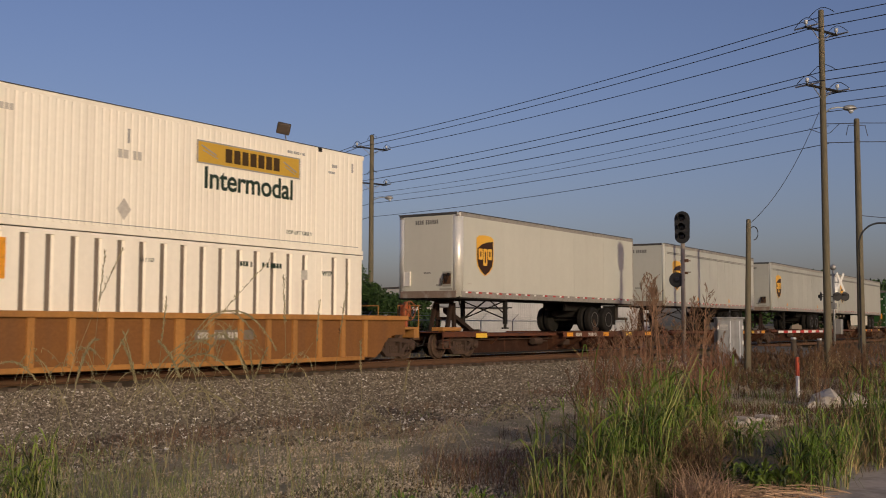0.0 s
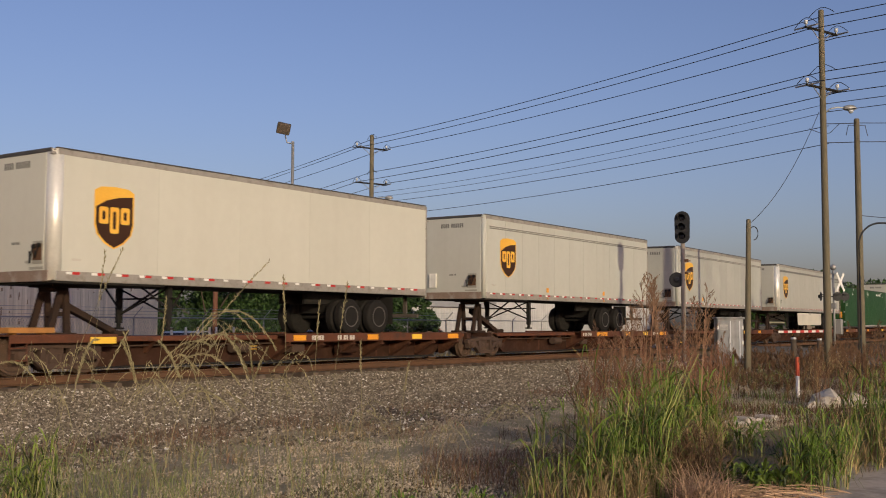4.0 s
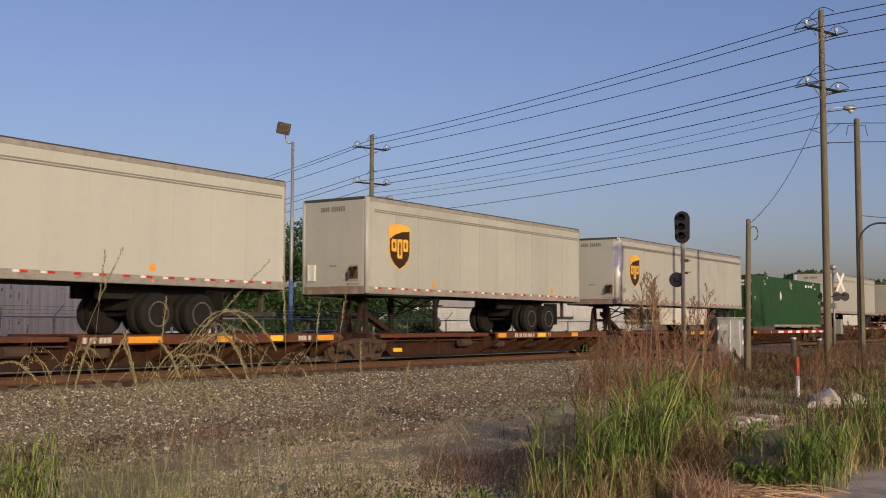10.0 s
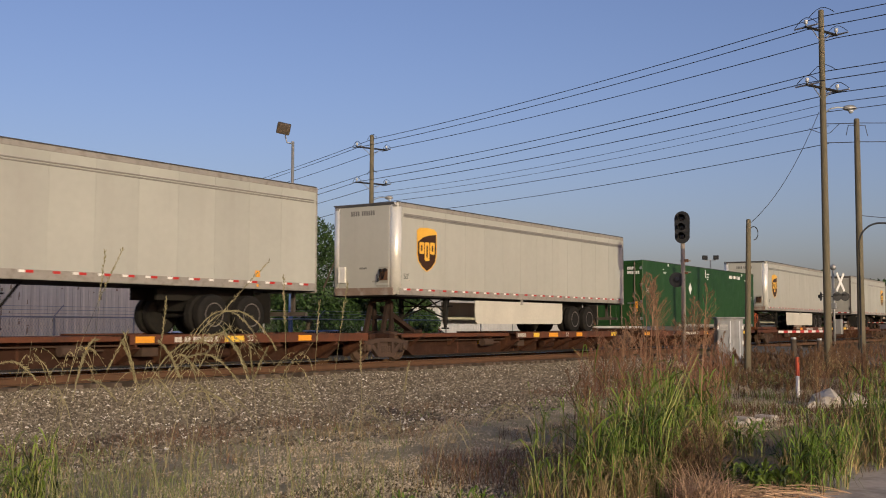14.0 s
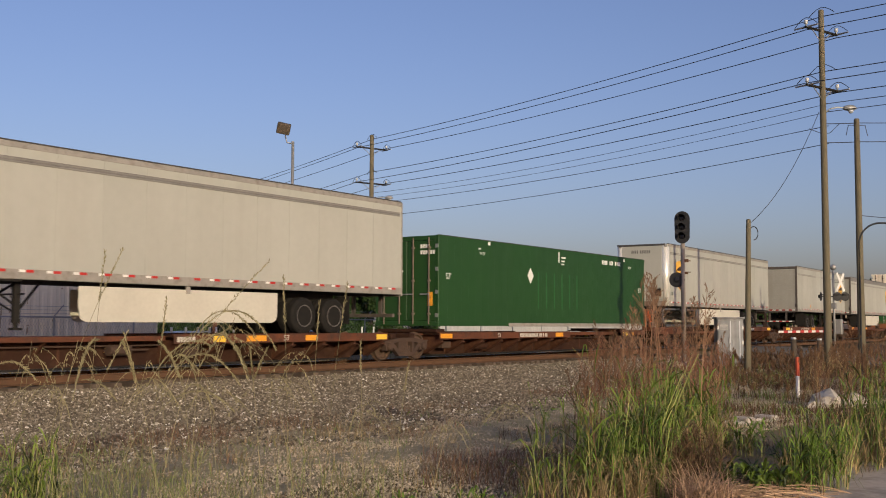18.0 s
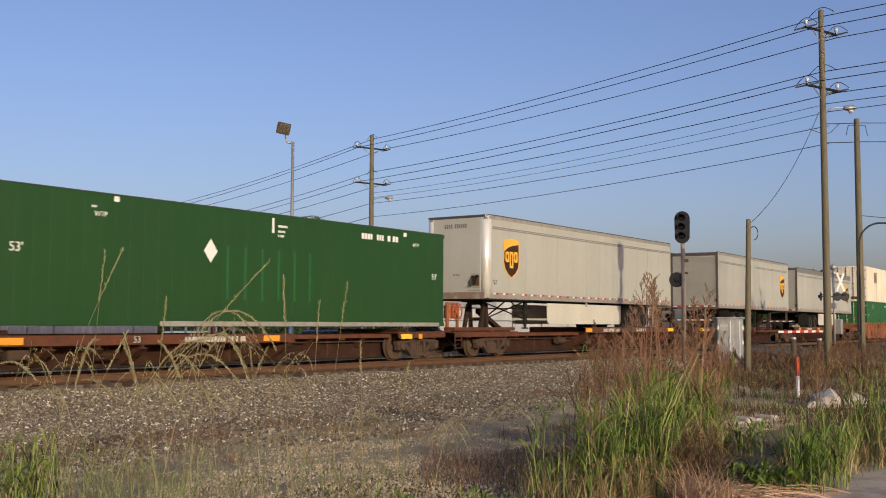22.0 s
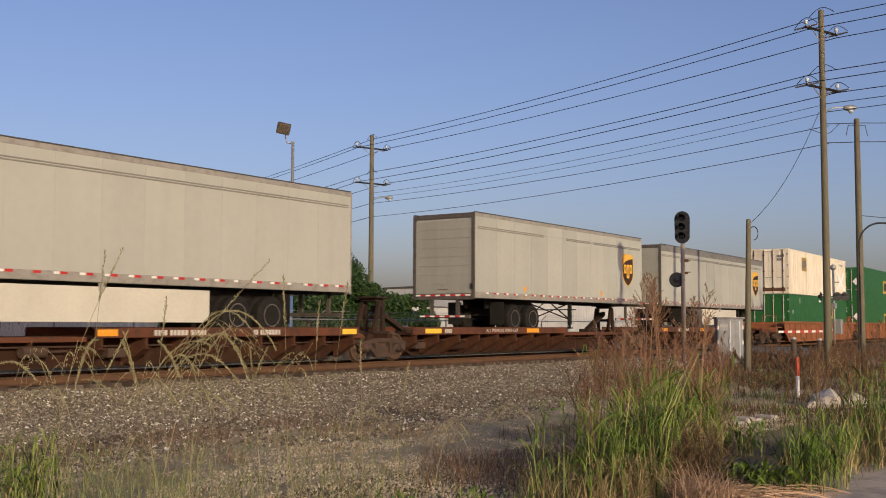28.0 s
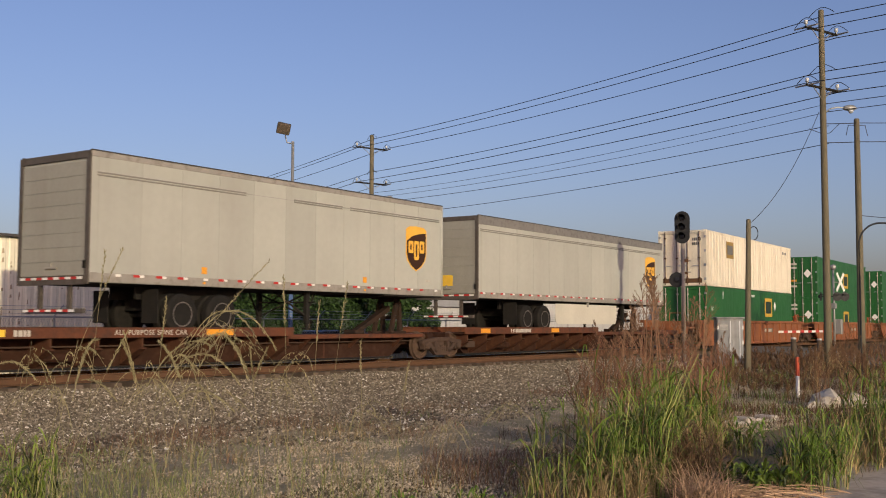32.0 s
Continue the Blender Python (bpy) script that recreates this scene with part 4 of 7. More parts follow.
    for yy in (-0.5, 0.42):
        upart("slider_rail", [(ax[0] - 1.2, ax[1] + 0.8, yy, yy + 0.09, 1.72, 2.05)], "black")
    upart("suspension", [(ax[0] - 0.25, ax[0] + 0.25, -0.62, 0.62, 1.45, 1.75), (ax[1] - 0.25, ax[1] + 0.25, -0.62, 0.62, 1.45, 1.75), (ax[0] + 0.3, ax[1] - 0.3, -0.6, 0.6, 1.5, 1.72)], "black", 0.02)
    for u in ax:
        part("axle", rods(((X(u), -1.0, zc), (X(u), 1.0, zc), 0.075, 0.075, 10), ((X(u), -0.6, zc), (X(u), -0.42, zc), 0.2, 0.2, 14)), "black", tr)
        for s in (-1, 1):
            w = part("tyre", TYRE, None, tr)
            w.matrix_basis = pose(X(u), s * 1.24, zc, 0, 0, 0 if s < 0 else 180)
            part("rim", RIM, None, w)
    for yy in (-1.2, 0.62):
        upart("mud_flap", [(ax[1] + 0.72, ax[1] + 0.735, yy, yy + 0.58, 1.15, 1.95)], "black")
    if skirt:
        for s0, yy in ((skirt[0], -W + 0.03), (skirt[0] + 1.6, W - 0.045)):
            q = [(X(s0), 1.96), (X(skirt[1]), 1.96), (X(skirt[1]), 1.36), (X(skirt[1] - 0.05), 1.24), (X(skirt[1] - 0.18), 1.17), (X(s0 + 0.18), 1.17), (X(s0 + 0.06), 1.24), (X(s0), 1.5)]
            part("side_skirt", prism(bmesh.new(), q, "y", yy, yy + 0.015), "skirt", tr, "cream aerodynamic side skirt")
        upart("skirt_bracket", [((skirt[0] + skirt[1]) / 2 - 0.06, (skirt[0] + skirt[1]) / 2 + 0.06, -W + 0.0, -W + 0.05, 1.86, 2.04)], "alu")
    if badge:
        shield(tr, X(badge_u), 3.52, 1.09, 1.42, rng)
    for u in dots:
        upart("warning_decal", [(u, u + 0.17, -W - 0.014, -W - 0.008, 2.36, 2.53)], "orange")
        upart("marker_lamp", [(u + 0.05, u + 0.12, -W - 0.03, -W - 0.01, Z0 + 0.05, Z0 + 0.11)], "orange")
    bar_marks(tr, X(0.5) if front_left else X(1.0), 2.5, 6, 0.05, "faded", rng, y=-W - 0.008)
    MOVING.append((tr, x0, L))
    return tr


def wavy_side(L, z0, z1, pitch, depth, flat, y, sgn, margin=0.12):
    """A corrugated sheet between the end posts: outer flats of width flat, inner ones pushed in by depth."""
    bm = bmesh.new()
    xs, x = [], margin
    while x < L - margin:
        s = min(0.05, pitch * 0.15)
        for dx, d in ((0, 0), (flat, 0), (flat + s, depth), (pitch - s, depth)):
            if x + dx < L - margin:
                xs.append((x + dx, d))
        x += pitch
    xs.append((L - margin, 0))
    lo = [bm.verts.new((a, y - sgn * d, z0)) for a, d in xs]
    hi = [bm.verts.new((a, y - sgn * d, z1)) for a, d in xs]
    for i in range(len(xs) - 1):
        f = bm.faces.new((lo[i], lo[i + 1], hi[i + 1], hi[i]))
        # the pushed-in flats take the second material
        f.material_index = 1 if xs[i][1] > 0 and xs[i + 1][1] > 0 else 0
    return bm


def container(x0, z0, H, L, seed, mat, label, pitch=0.28, depth=0.035, flat=0.12, rib_mat=None, group="containers on the train", locks=False, lift=()):
    """A corrugated freight container from its left end; the doors may face left."""
    c = thing("shipping_container", label, "container", group)
    W, z1 = 1.295, z0 + H
    rib = rib_mat or mat
    part("body", boxes((0.08, L - 0.06, -W + 0.075, W - 0.075, z0 + 0.12, z1 - 0.05)), mat, c)
    for y, s in ((-W, -1), (W, 1)):
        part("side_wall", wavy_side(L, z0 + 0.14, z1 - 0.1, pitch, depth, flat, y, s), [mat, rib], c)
        part("top_rail", bevelled(boxes((0.05, L - 0.05, min(y, y - s * 0.07), max(y, y - s * 0.07), z1 - 0.11, z1)), 0.01), mat, c)
        part("bottom_rail", bevelled(boxes((0.05, L - 0.05, min(y, y - s * 0.07), max(y, y - s * 0.07), z0, z0 + 0.15)), 0.01), mat, c)
        for x in (0.0, L - 0.13):
            part("corner_post", bevelled(boxes((x, x + 0.13, min(y, y - s * 0.13), max(y, y - s * 0.13), z0 + 0.02, z1 - 0.01)), 0.012), mat, c)
            for z in (z0 - 0.004, z1 - 0.115):
                part("corner_casting", bevelled(boxes((x - 0.006, x + 0.172, min(y + s * 0.006, y - s * 0.15), max(y + s * 0.006, y - s * 0.15), z, z + 0.122)), 0.008), mat, c)
    part("roof", bevelled(boxes((0.05, L - 0.05, -W + 0.04, W - 0.04, z1 - 0.06, z1 - 0.01)), 0.01), mat, c)
    for z in (z1 - 0.16, z0 + 0.004):
        part("end_header", bevelled(boxes((-0.004, 0.1, -W + 0.12, W - 0.12, z, z + 0.156)), 0.01), mat, c)
    part("end_wall", boxes((L - 0.08, L - 0.03, -W + 0.1, W - 0.1, z0 + 0.1, z1 - 0.08)), mat, c)
    for s in (-1, 1):
        d = part("door", bevelled(boxes((0.02, 0.07, min(s * 0.012, s * (W - 0.13)), max(s * 0.012, s * (W - 0.13)), z0 + 0.17, z1 - 0.17)), 0.01), mat, c)
        for k in range(4):
            z = z0 + 0.35 + k * (H - 0.7) / 3
            part("hinge", boxes((-0.012, 0.03, min(s * (W - 0.13), s * (W - 0.02)), max(s * (W - 0.13), s * (W - 0.02)), z - 0.06, z + 0.06)), "galv", d)
        for y in (0.28, 0.92):
            rodm = rods(((-0.02, s * y, z0 + 0.06), (-0.02, s * y, z1 - 0.06), 0.022, 0.022, 8))
            for k in range(3):
                z = z0 + 0.4 + k * (H - 0.8) / 2
                box(rodm, -0.045, 0.025, s * y - 0.05, s * y + 0.05, z - 0.03, z + 0.03)
            lr = part("lock_rod", rodm, {"green": "grey_rib", "green_b": "faded", "white_dull": "rust"}.get(mat, "galv"), d)
            part("handle", boxes((-0.06, -0.03, min(s * y, s * (y - 0.34)), max(s * y, s * (y - 0.34)), z0 + 1.02, z0 + 1.06)), "galv", lr)
    for x in lift:
        part("lift_post", bevelled(boxes((x, x + 0.24, -W - 0.004, -W + 0.05, z0 + 0.1, z1 - 0.05)), 0.006), mat, c)
    if locks:
        for x in (0.0, L - 0.17):
            for y in (-W, W - 0.15):
                part("twist_lock", boxes((x, x + 0.17, y, y + 0.15, z1, z1 + locks)), "rust", c)
    MOVING.append((c, x0, L))
    return c


def side_text(c, text, size, x, z, mat="white", spread=1.0, y=-1.30, bold=0.0):
    return lettering("lettering", text, size, mat, c, Matrix.Translation((x, y, z)) @ FACE_UP, spread=spread, bold=bold)


def end_text(c, text, size, y, z, mat="white", x=-0.012):
    return lettering("lettering", text, size, mat, c, Matrix.Translation((x, y, z)) @ pose(0, 0, 0, 90, 0, -90))


def diamond(c, x, z, r, mat="white", y=-1.305):
    return part("placard", prism(bmesh.new(), [(x - r * 0.75, z), (x, z - r), (x + r * 0.75, z), (x, z + r)], "y", y, y + 0.004), mat, c)


def well_car(x0, L, seed, mat, label, top=1.40, panel=None, arched=False):
    """Deep-well stack car: ribbed side walls, top chord, end platforms and trucks. x0 is its left coupler."""
    rng = random.Random(seed)
    ext = 1.95 if arched else 1.25
    w = thing("well_car", label, "rail car", "well cars of the train")
    e0 = 3.2 if arched else 2.4
    a, b = e0, L - e0          # the well itself
    for s in (-1, 1):
        y0, y1 = (-1.44, -1.39) if s < 0 else (1.39, 1.44)
        if arched:
            out = [(a - 1.9, 0.83), (a - 1.4, 0.82), (a - 1.1, 0.76), (a - 0.88, 0.58), (a - 0.7, 0.32), (a - 0.45, 0.17), (b + 0.45, 0.17), (b + 0.7, 0.32), (b + 0.88, 0.58), (b + 1.1, 0.76), (b + 1.4, 0.82), (b + 1.9, 0.83), (b + 1.9, top - 0.06), (a - 1.9, top - 0.06)]
        else:
            out = [(a - 0.9, 0.75), (a, 0.17), (b, 0.17), (b + 0.9, 0.75), (b + 1.0, top - 0.06), (a - 1.0, top - 0.06)]
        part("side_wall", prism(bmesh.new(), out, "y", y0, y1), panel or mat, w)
        part("top_chord", bevelled(boxes((a - ext, b + ext, y0 - 0.10, y1 + 0.05, top - 0.14, top)), 0.012), mat, w)
        part("bottom_sill", bevelled(boxes((a + 0.1, b - 0.1, y0 - 0.03, y1 + 0.03, 0.10, 0.22)), 0.012), mat, w)
        n = 16 if arched else 13
        for k in range(n + 1):
            x = a + 0.1 + (b - a - 0.2) * k / n
            wd = 0.14 if k in (4, 9) else 0.08
            part("rib", bevelled(boxes((x - wd, x + wd, y0 - 0.075, y1 + 0.045, 0.2, top - 0.1)), 0.012), mat, w)
    for x, s in ((a, -1), (b, 1)):
        part("bulkhead", boxes((x - 0.05, x + 0.05, -1.39, 1.39, 0.3, top - 0.05)), mat, w)
        e = x + s * (2.9 if arched else 2.1)
        part("end_platform", bevelled(boxes((min(x, e), max(x, e), -1.25, 1.25, 0.98, 1.06)), 0.01), mat, w)
        part("end_sill", bevelled(boxes((min(e, e - s * 0.25), max(e, e - s * 0.25), -1.25, 1.25, 0.72, 1.0)), 0.015), mat, w)
        part("draft_sill", boxes((min(x, e), max(x, e), -0.35, 0.35, 0.62, 0.98)), mat, w)
        truck(w, x + s * (1.8 if arched else 1.05))
        part("coupler", bevelled(boxes((e - 0.6, e + 0.6, -0.12, 0.12, 0.66, 0.88), (e + s * 0.35 - 0.18, e + s * 0.35 + 0.18, -0.2, 0.2, 0.62, 0.9)), 0.02), "rust", w)
        for yy in (-1.22, -0.4, 0.4, 1.22):
            part("hand_rail", rods(((e, yy, 1.05), (e, yy, 1.75), 0.018)), mat, w)
        for yy in (-1.22, 0.4):
            part("grab_iron", rods(((e, yy, 1.74), (e, yy + 0.82, 1.74), 0.018)), mat, w)
    part("floor", boxes((a, b, -1.2, 1.2, 0.12, 0.19)), mat, w)
    e = b + (2.9 if arched else 2.1)
    bs = part("brake_stand", bevelled(boxes((e - 0.16, e - 0.06, -0.86, -0.76, 1.06, 1.86), (e - 0.26, e + 0.06, -0.88, -0.68, 1.38, 1.76)), 0.015), "brake_orange", w, "worn orange-red hand brake stand")
    hand_wheel(bs, (e - 0.11, -0.95, 1.57), 0.30, "well_red")
    rr = random.Random(seed)
    part("stencil_plate", boxes(((a + b) / 2 + 1.5, (a + b) / 2 + 3.5, -1.445, -1.438, 0.74, 0.99)), "grey_rib", w)
    bar_marks(w, (a + b) / 2 + 1.6, 0.78, 10, 0.15, "faded", rr, y=-1.449)
    bar_marks(w, (a + b) / 2 - 5.0, 0.70, 6, 0.12, "faded", rr, y=-1.445)
    MOVING.append((w, x0, L))
    return w


# ---- the train, from its head end on the left to its tail ----
LEFT_STACK = 24.46 - 16.15
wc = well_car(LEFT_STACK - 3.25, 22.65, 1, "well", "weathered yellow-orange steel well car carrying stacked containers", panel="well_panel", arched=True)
lettering("lettering", "53", 0.24, "black", wc, Matrix.Translation((18.3, -1.447, 0.95)) @ FACE_UP)
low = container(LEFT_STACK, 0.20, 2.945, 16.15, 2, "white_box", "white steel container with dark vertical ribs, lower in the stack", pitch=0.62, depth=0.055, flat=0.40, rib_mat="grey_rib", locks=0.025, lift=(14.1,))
side_text(low, "53 / 102", 0.13, 8.2, 2.62, "dark_letter")
side_text(low, "WTP", 0.19, 14.58, 2.55, "dark_letter", bold=0.006)
bar_marks(low, 11.2, 2.62, 4, 0.13, "dark_letter", random.Random(3), y=-1.30)
bar_marks(low, 12.0, 2.62, 6, 0.13, "dark_letter", random.Random(4), y=-1.30)
part("placard", boxes((3.2, 4.55, -1.306, -1.30, 2.05, 2.9)), "orange", low, "faded orange rectangular decal")
topc = container(LEFT_STACK, 3.17, 2.93, 16.15, 5, "white_box", "white corrugated steel container with a gold sign and dark lettering", pitch=0.2, depth=0.012, flat=0.12, lift=(14.1,))
sg = part("sign", boxes((9.66, 13.40, -1.306, -1.298, 5.10, 5.68)), "sign_gold", topc, "gold rectangular sign with dark bars")
part("sign_border", boxes((9.66, 13.40, -1.309, -1.304, 5.10, 5.135), (9.66, 13.40, -1.309, -1.304, 5.645, 5.68), (9.66, 9.70, -1.309, -1.304, 5.135, 5.645), (13.36, 13.40, -1.309, -1.304, 5.135, 5.645)), "seam", sg)
sx = 10.62
for k in range(7):
    part("sign_bar", boxes((sx, sx + 0.23, -1.310, -1.304, 5.22, 5.57)), "sign_brown", sg)
    sx += 0.29
part("sign_scroll", rods(((9.8, -1.306, 5.56), (10.3, -1.306, 5.36), 0.02), ((9.85, -1.306, 5.44), (10.35, -1.306, 5.28), 0.015), ((12.75, -1.306, 5.5), (13.25, -1.306, 5.28), 0.02), ((12.8, -1.306, 5.38), (13.2, -1.306, 5.22), 0.015)), "seam", sg)
side_text(topc, "Intermodal", 0.76, 11.52, 4.74, "dark_letter", 0.97, y=-1.305, bold=0.013)
side_text(topc, "TOP LIFT ONLY", 0.15, 13.4, 3.62, "dark_letter", y=-1.302)
bar_marks(topc, 3.0, 5.55, 4, 0.14, "faded", random.Random(7), y=-1.30)
bar_marks(topc, 4.0, 5.55, 6, 0.14, "faded", random.Random(8), y=-1.30)
bar_marks(topc, 12.9, 5.78, 11, 0.07, "seam", random.Random(9), y=-1.30)
bar_marks(topc, 14.75, 5.6, 3, 0.09, "seam", random.Random(10), y=-1.30)
bar_marks(topc, 14.6, 5.42, 6, 0.06, "seam", random.Random(11), y=-1.30)
diamond(topc, 7.5, 3.75, 0.26, "faded")
part("lift_mark", boxes((7.56, 7.62, -1.306, -1.298, 5.28, 5.62)), "seam", topc)
part("lift_mark", boxes((15.62, 15.68, -1.306, -1.298, 5.55, 5.82)), "seam", topc)
bar_marks(topc, 7.3, 4.92, 4, 0.2, "faded", random.Random(12), y=-1.30)
part("top_seam", boxes((0.06, 16.1, -1.303, -1.2, 6.1, 6.118)), "rail_cap", topc)
part("rail_seam", boxes((0.2, 15.95, -1.299, -1.296, 3.375, 3.39)), "seam_dark", topc)
part("document_plate", boxes((14.05 - 0.55, 14.05 - 0.3, -1.306, -1.298, 2.35, 2.62)), "faded", low)
part("lift_pocket", boxes((14.15, 14.3, -1.312, -1.298, 5.98, 6.1)), "black", topc)

spine_unit(28.7, 18.2, 21, plat=(8.2, 16.7), hitch_at=((1.9, 1),), first=True, tags=((1.95, 2.64), (8.5, 9.0), (11.7, 12.2), (13.92, 14.44), (15.9, 16.5)), low_tags=((7.31, 7.9, 0.44),), marks=((9.25, 9.95), (10.35, 11.2)))
spine_unit(47.25, 17.0, 22, plat=(6.85, 15.5), hitch_at=((0.65, 1),), tags=((8.2, 9.2), (10.96, 11.45), (12.83, 13.31), (14.7, 15.38)), low_tags=((5.72, 6.15, 0.48),), marks=((6.98, 7.89), (13.93, 14.57)))
spine_unit(64.25, 16.95, 23, plat=(7.1, 15.8), hitch_at=((0.9, 1),), tags=((7.25, 7.8), (10.05, 10.7), (12.76, 13.28)), low_tags=((2.2, 2.66, 0.27), (6.1, 6.56, 0.49)), marks=((8.42, 10.0),), size_at=10.95)
spine_unit(81.2, 17.0, 24, plat=(7.4, 15.75), hitch_at=((1.1, 1),), tags=((8.66, 9.08), (9.82, 10.53), (12.06, 12.55), (15.2, 15.7)), low_tags=((6.0, 6.63, 0.45),), marks=((7.5, 8.36),), size_at=11.3)
spine_unit(98.2, 17.7, 25, plat=(1.5, 10.5), container=True, last=True, tags=((1.55, 2.23), (9.3, 9.9), (15.29, 15.86), (16.21, 16.4)), marks=((6.62, 9.14),), size_at=5.18, low_tags=((13.25, 13.54, 0.66), (14.22, 14.45, 0.58)))
spine_unit(117.9, 18.7, 26, plat=(8.0, 17.2), hitch_at=((1.9, 1),), first=True, handbrake=True, overhang=1.4, lip=0.165, tags=((8.05, 8.6), (16.46, 17.1)), low_tags=((2.5, 3.1, 0.60),), marks=((9.65, 11.6), (12.9, 14.2)))
sp = spine_unit(136.6, 18.8, 27, plat=(1.2, 11.4), hitch_at=((0.75, 1), (17.3, -1)), lip=0.165, tags=((1.85, 2.75), (8.25, 9.15)), marks=((2.95, 3.6),))
lettering("lettering", "ALL PURPOSE SPINE CAR", 0.17, "faded", sp, Matrix.Translation((6.55, NEAR - 0.004, 0.93)) @ FACE_UP, spread=1.15)
spine_unit(155.4, 19.6, 28, plat=(1.0, 11.0), last=True, hitch_at=((16.6, -1),), lip=0.165, tags=((2.0, 2.6), (7.0, 7.6)), marks=((4.0, 6.0),))

GREYS = "off-white van trailer with a shield badge, riding on a flatcar"
t1 = trailer(29.62, 13.72, 31, label="off-white smooth van trailer with a shield badge and red-white tape", panels=2.7, tone="trailer_a", bright=True, axles=(10.1, 11.4), legs=3.55, Z1=4.91)
t2 = trailer(46.83, 13.72, 32, band=True, label=GREYS, tone="trailer", dots=(4.4, 9.2), axles=(9.55, 10.9), legs=3.7, Z1=4.96)
t3 = trailer(64.13, 13.55, 33, band=True, label=GREYS, tone="trailer_b", dots=(3.4, 11.2), axles=(9.85, 11.15), legs=4.05, Z1=4.94)
t4 = trailer(81.42, 16.2, 34, band=True, solid_band=True, skirt=(4.5, 10.75), label="long off-white van trailer with shield badge and cream side skirts", tone="trailer_c", bright=True, axles=(11.85, 13.1), legs=3.2, Z1=4.91, band_z=4.47)
t5 = trailer(118.49, 16.2, 35, band=True, skirt=(4.3, 10.8), label="long off-white van trailer with shield badge and cream side skirts", tone="trailer_c", bright=True, axles=(11.8, 13.05), legs=3.2, Z1=4.97)
t6 = trailer(141.36, 13.76, 36, front_left=False, band=True, label="grey-white van trailer with its roll-up rear door leading", tone="trailer_b", dots=(4.0, 10.3), badge_u=1.52, axles=(9.7, 11.0), legs=6.2, band_z=4.44, band_x=((0.15, 4.77), (6.59, 8.62), (8.98, 13.5)))
t7 = trailer(157.25, 15.95, 37, front_left=False, band=True, skirt=(5.0, 10.4), label="long grey-white van trailer with its rear door leading", tone="trailer_b", badge_u=1.52, axles=(11.2, 12.5), Z1=4.9, band_z=4.36, rail_h=0.3)
for t in (t4, t5):
    side_text(t, "53'", 0.24, 0.50, 2.62, "dark_letter", y=-1.299)

gc = container(99.64, 1.09, 2.965, 16.15, 41, "green", "plain green steel container with white markings and a white diamond", pitch=0.42, depth=0.012, flat=0.39)
part("lower_rail", bevelled(boxes((4.4, 15.9, -1.306, -1.24, 1.075, 1.20)), 0.01), "alu", gc, "pale worn lower rail")
side_text(gc, "53'", 0.28, 0.56, 2.72)
side_text(gc, "53'", 0.26, 15.62, 2.66)
side_text(gc, "WTP", 0.16, 2.65, 3.58)
side_text(gc, "WTP", 0.16, 14.6, 3.62)
diamond(gc, 5.95, 2.95, 0.30)
part("lift_mark", boxes((8.12, 8.2, -1.304, -1.298, 3.55, 3.95)), "white", gc)
for k, (x, n) in enumerate(((11.9, 4), (12.62, 3), (13.15, 3))):
    bar_marks(gc, x, 3.66, n, 0.17, "white", random.Random(50 + k), y=-1.30)
for k, z in enumerate((3.72, 3.58, 3.46)):
    bar_marks(gc, 8.35, z, 8 - 2 * k, 0.06, "white", random.Random(60 + k), y=-1.30)
bar_marks(gc, 2.4, 3.72, 4, 0.05, "white", random.Random(66), y=-1.30)
part("top_edge", boxes((0.06, 16.09, -1.30, -1.2, 4.055, 4.075), (0.06, 16.09, 1.2, 1.30, 4.055, 4.075)), "rail_cap", gc)
part("lift_pocket", boxes((3.0, 3.14, -1.31, -1.298, 3.9, 4.02)), "white", gc)
part("lift_pocket", boxes((13.95, 14.1, -1.31, -1.298, 3.86, 3.98)), "white", gc)
for k in range(6):
    part("inner_rib", bevelled(boxes((6.5 + k * 0.62, 6.58 + k * 0.62, -1.304, -1.298, 1.75, 3.1)), 0.002), "green_b", gc)
white_bar = mesh_of("number_bar", boxes((0.012, 0.02, -0.075, 0, 0, 0.13)), "white")
for zz, n in ((3.64, 4), (3.44, 6)):
    for k in range(n):
        part("number_bar", white_bar, None, gc).location = (0, -0.55 - k * 0.1, zz)
part("placard", prism(bmesh.new(), [(0.15, 2.9), (0.35, 2.63), (0.55, 2.9), (0.35, 3.17)], "x", 0.010, 0.018), "white", gc)
part("placard", boxes((0.010, 0.018, -1.05, -0.85, 1.75, 2.2)), "orange", gc)

well_car(175.8, 22.5, 3, "well_red", "weathered red-brown well car with stacked containers")
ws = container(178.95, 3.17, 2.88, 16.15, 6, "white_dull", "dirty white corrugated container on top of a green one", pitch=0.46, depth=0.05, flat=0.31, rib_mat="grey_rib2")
part("sign", boxes((3.2, 4.4, -1.31, -1.302, 4.75, 5.65)), "faded_gold", ws, "faded square gold sign")
part("sign_bar", boxes((3.35, 4.25, -1.316, -1.31, 4.95, 5.45)), "seam_dark", ws)
bar_marks(ws, 14.2, 5.55, 5, 0.16, "seam_dark", random.Random(70), y=-1.30)
for k in range(9):
    o = part("number_bar", NUMBER_BAR, None, ws)
    o.location = (-0.006, -0.55 - (k % 5) * 0.1, 5.5 - 0.22 * (k // 5))
part("rust_stain", boxes((-0.006, 0.0, -1.05, 1.05, 3.32, 3.55)), "rust", ws)
wl = container(178.95, 0.20, 2.94, 16.15, 7, "green_b", "green container in a well car under a white one", pitch=0.42, depth=0.012, flat=0.39, locks=0.025)
diamond(wl, 12.3, 2.3, 0.3)
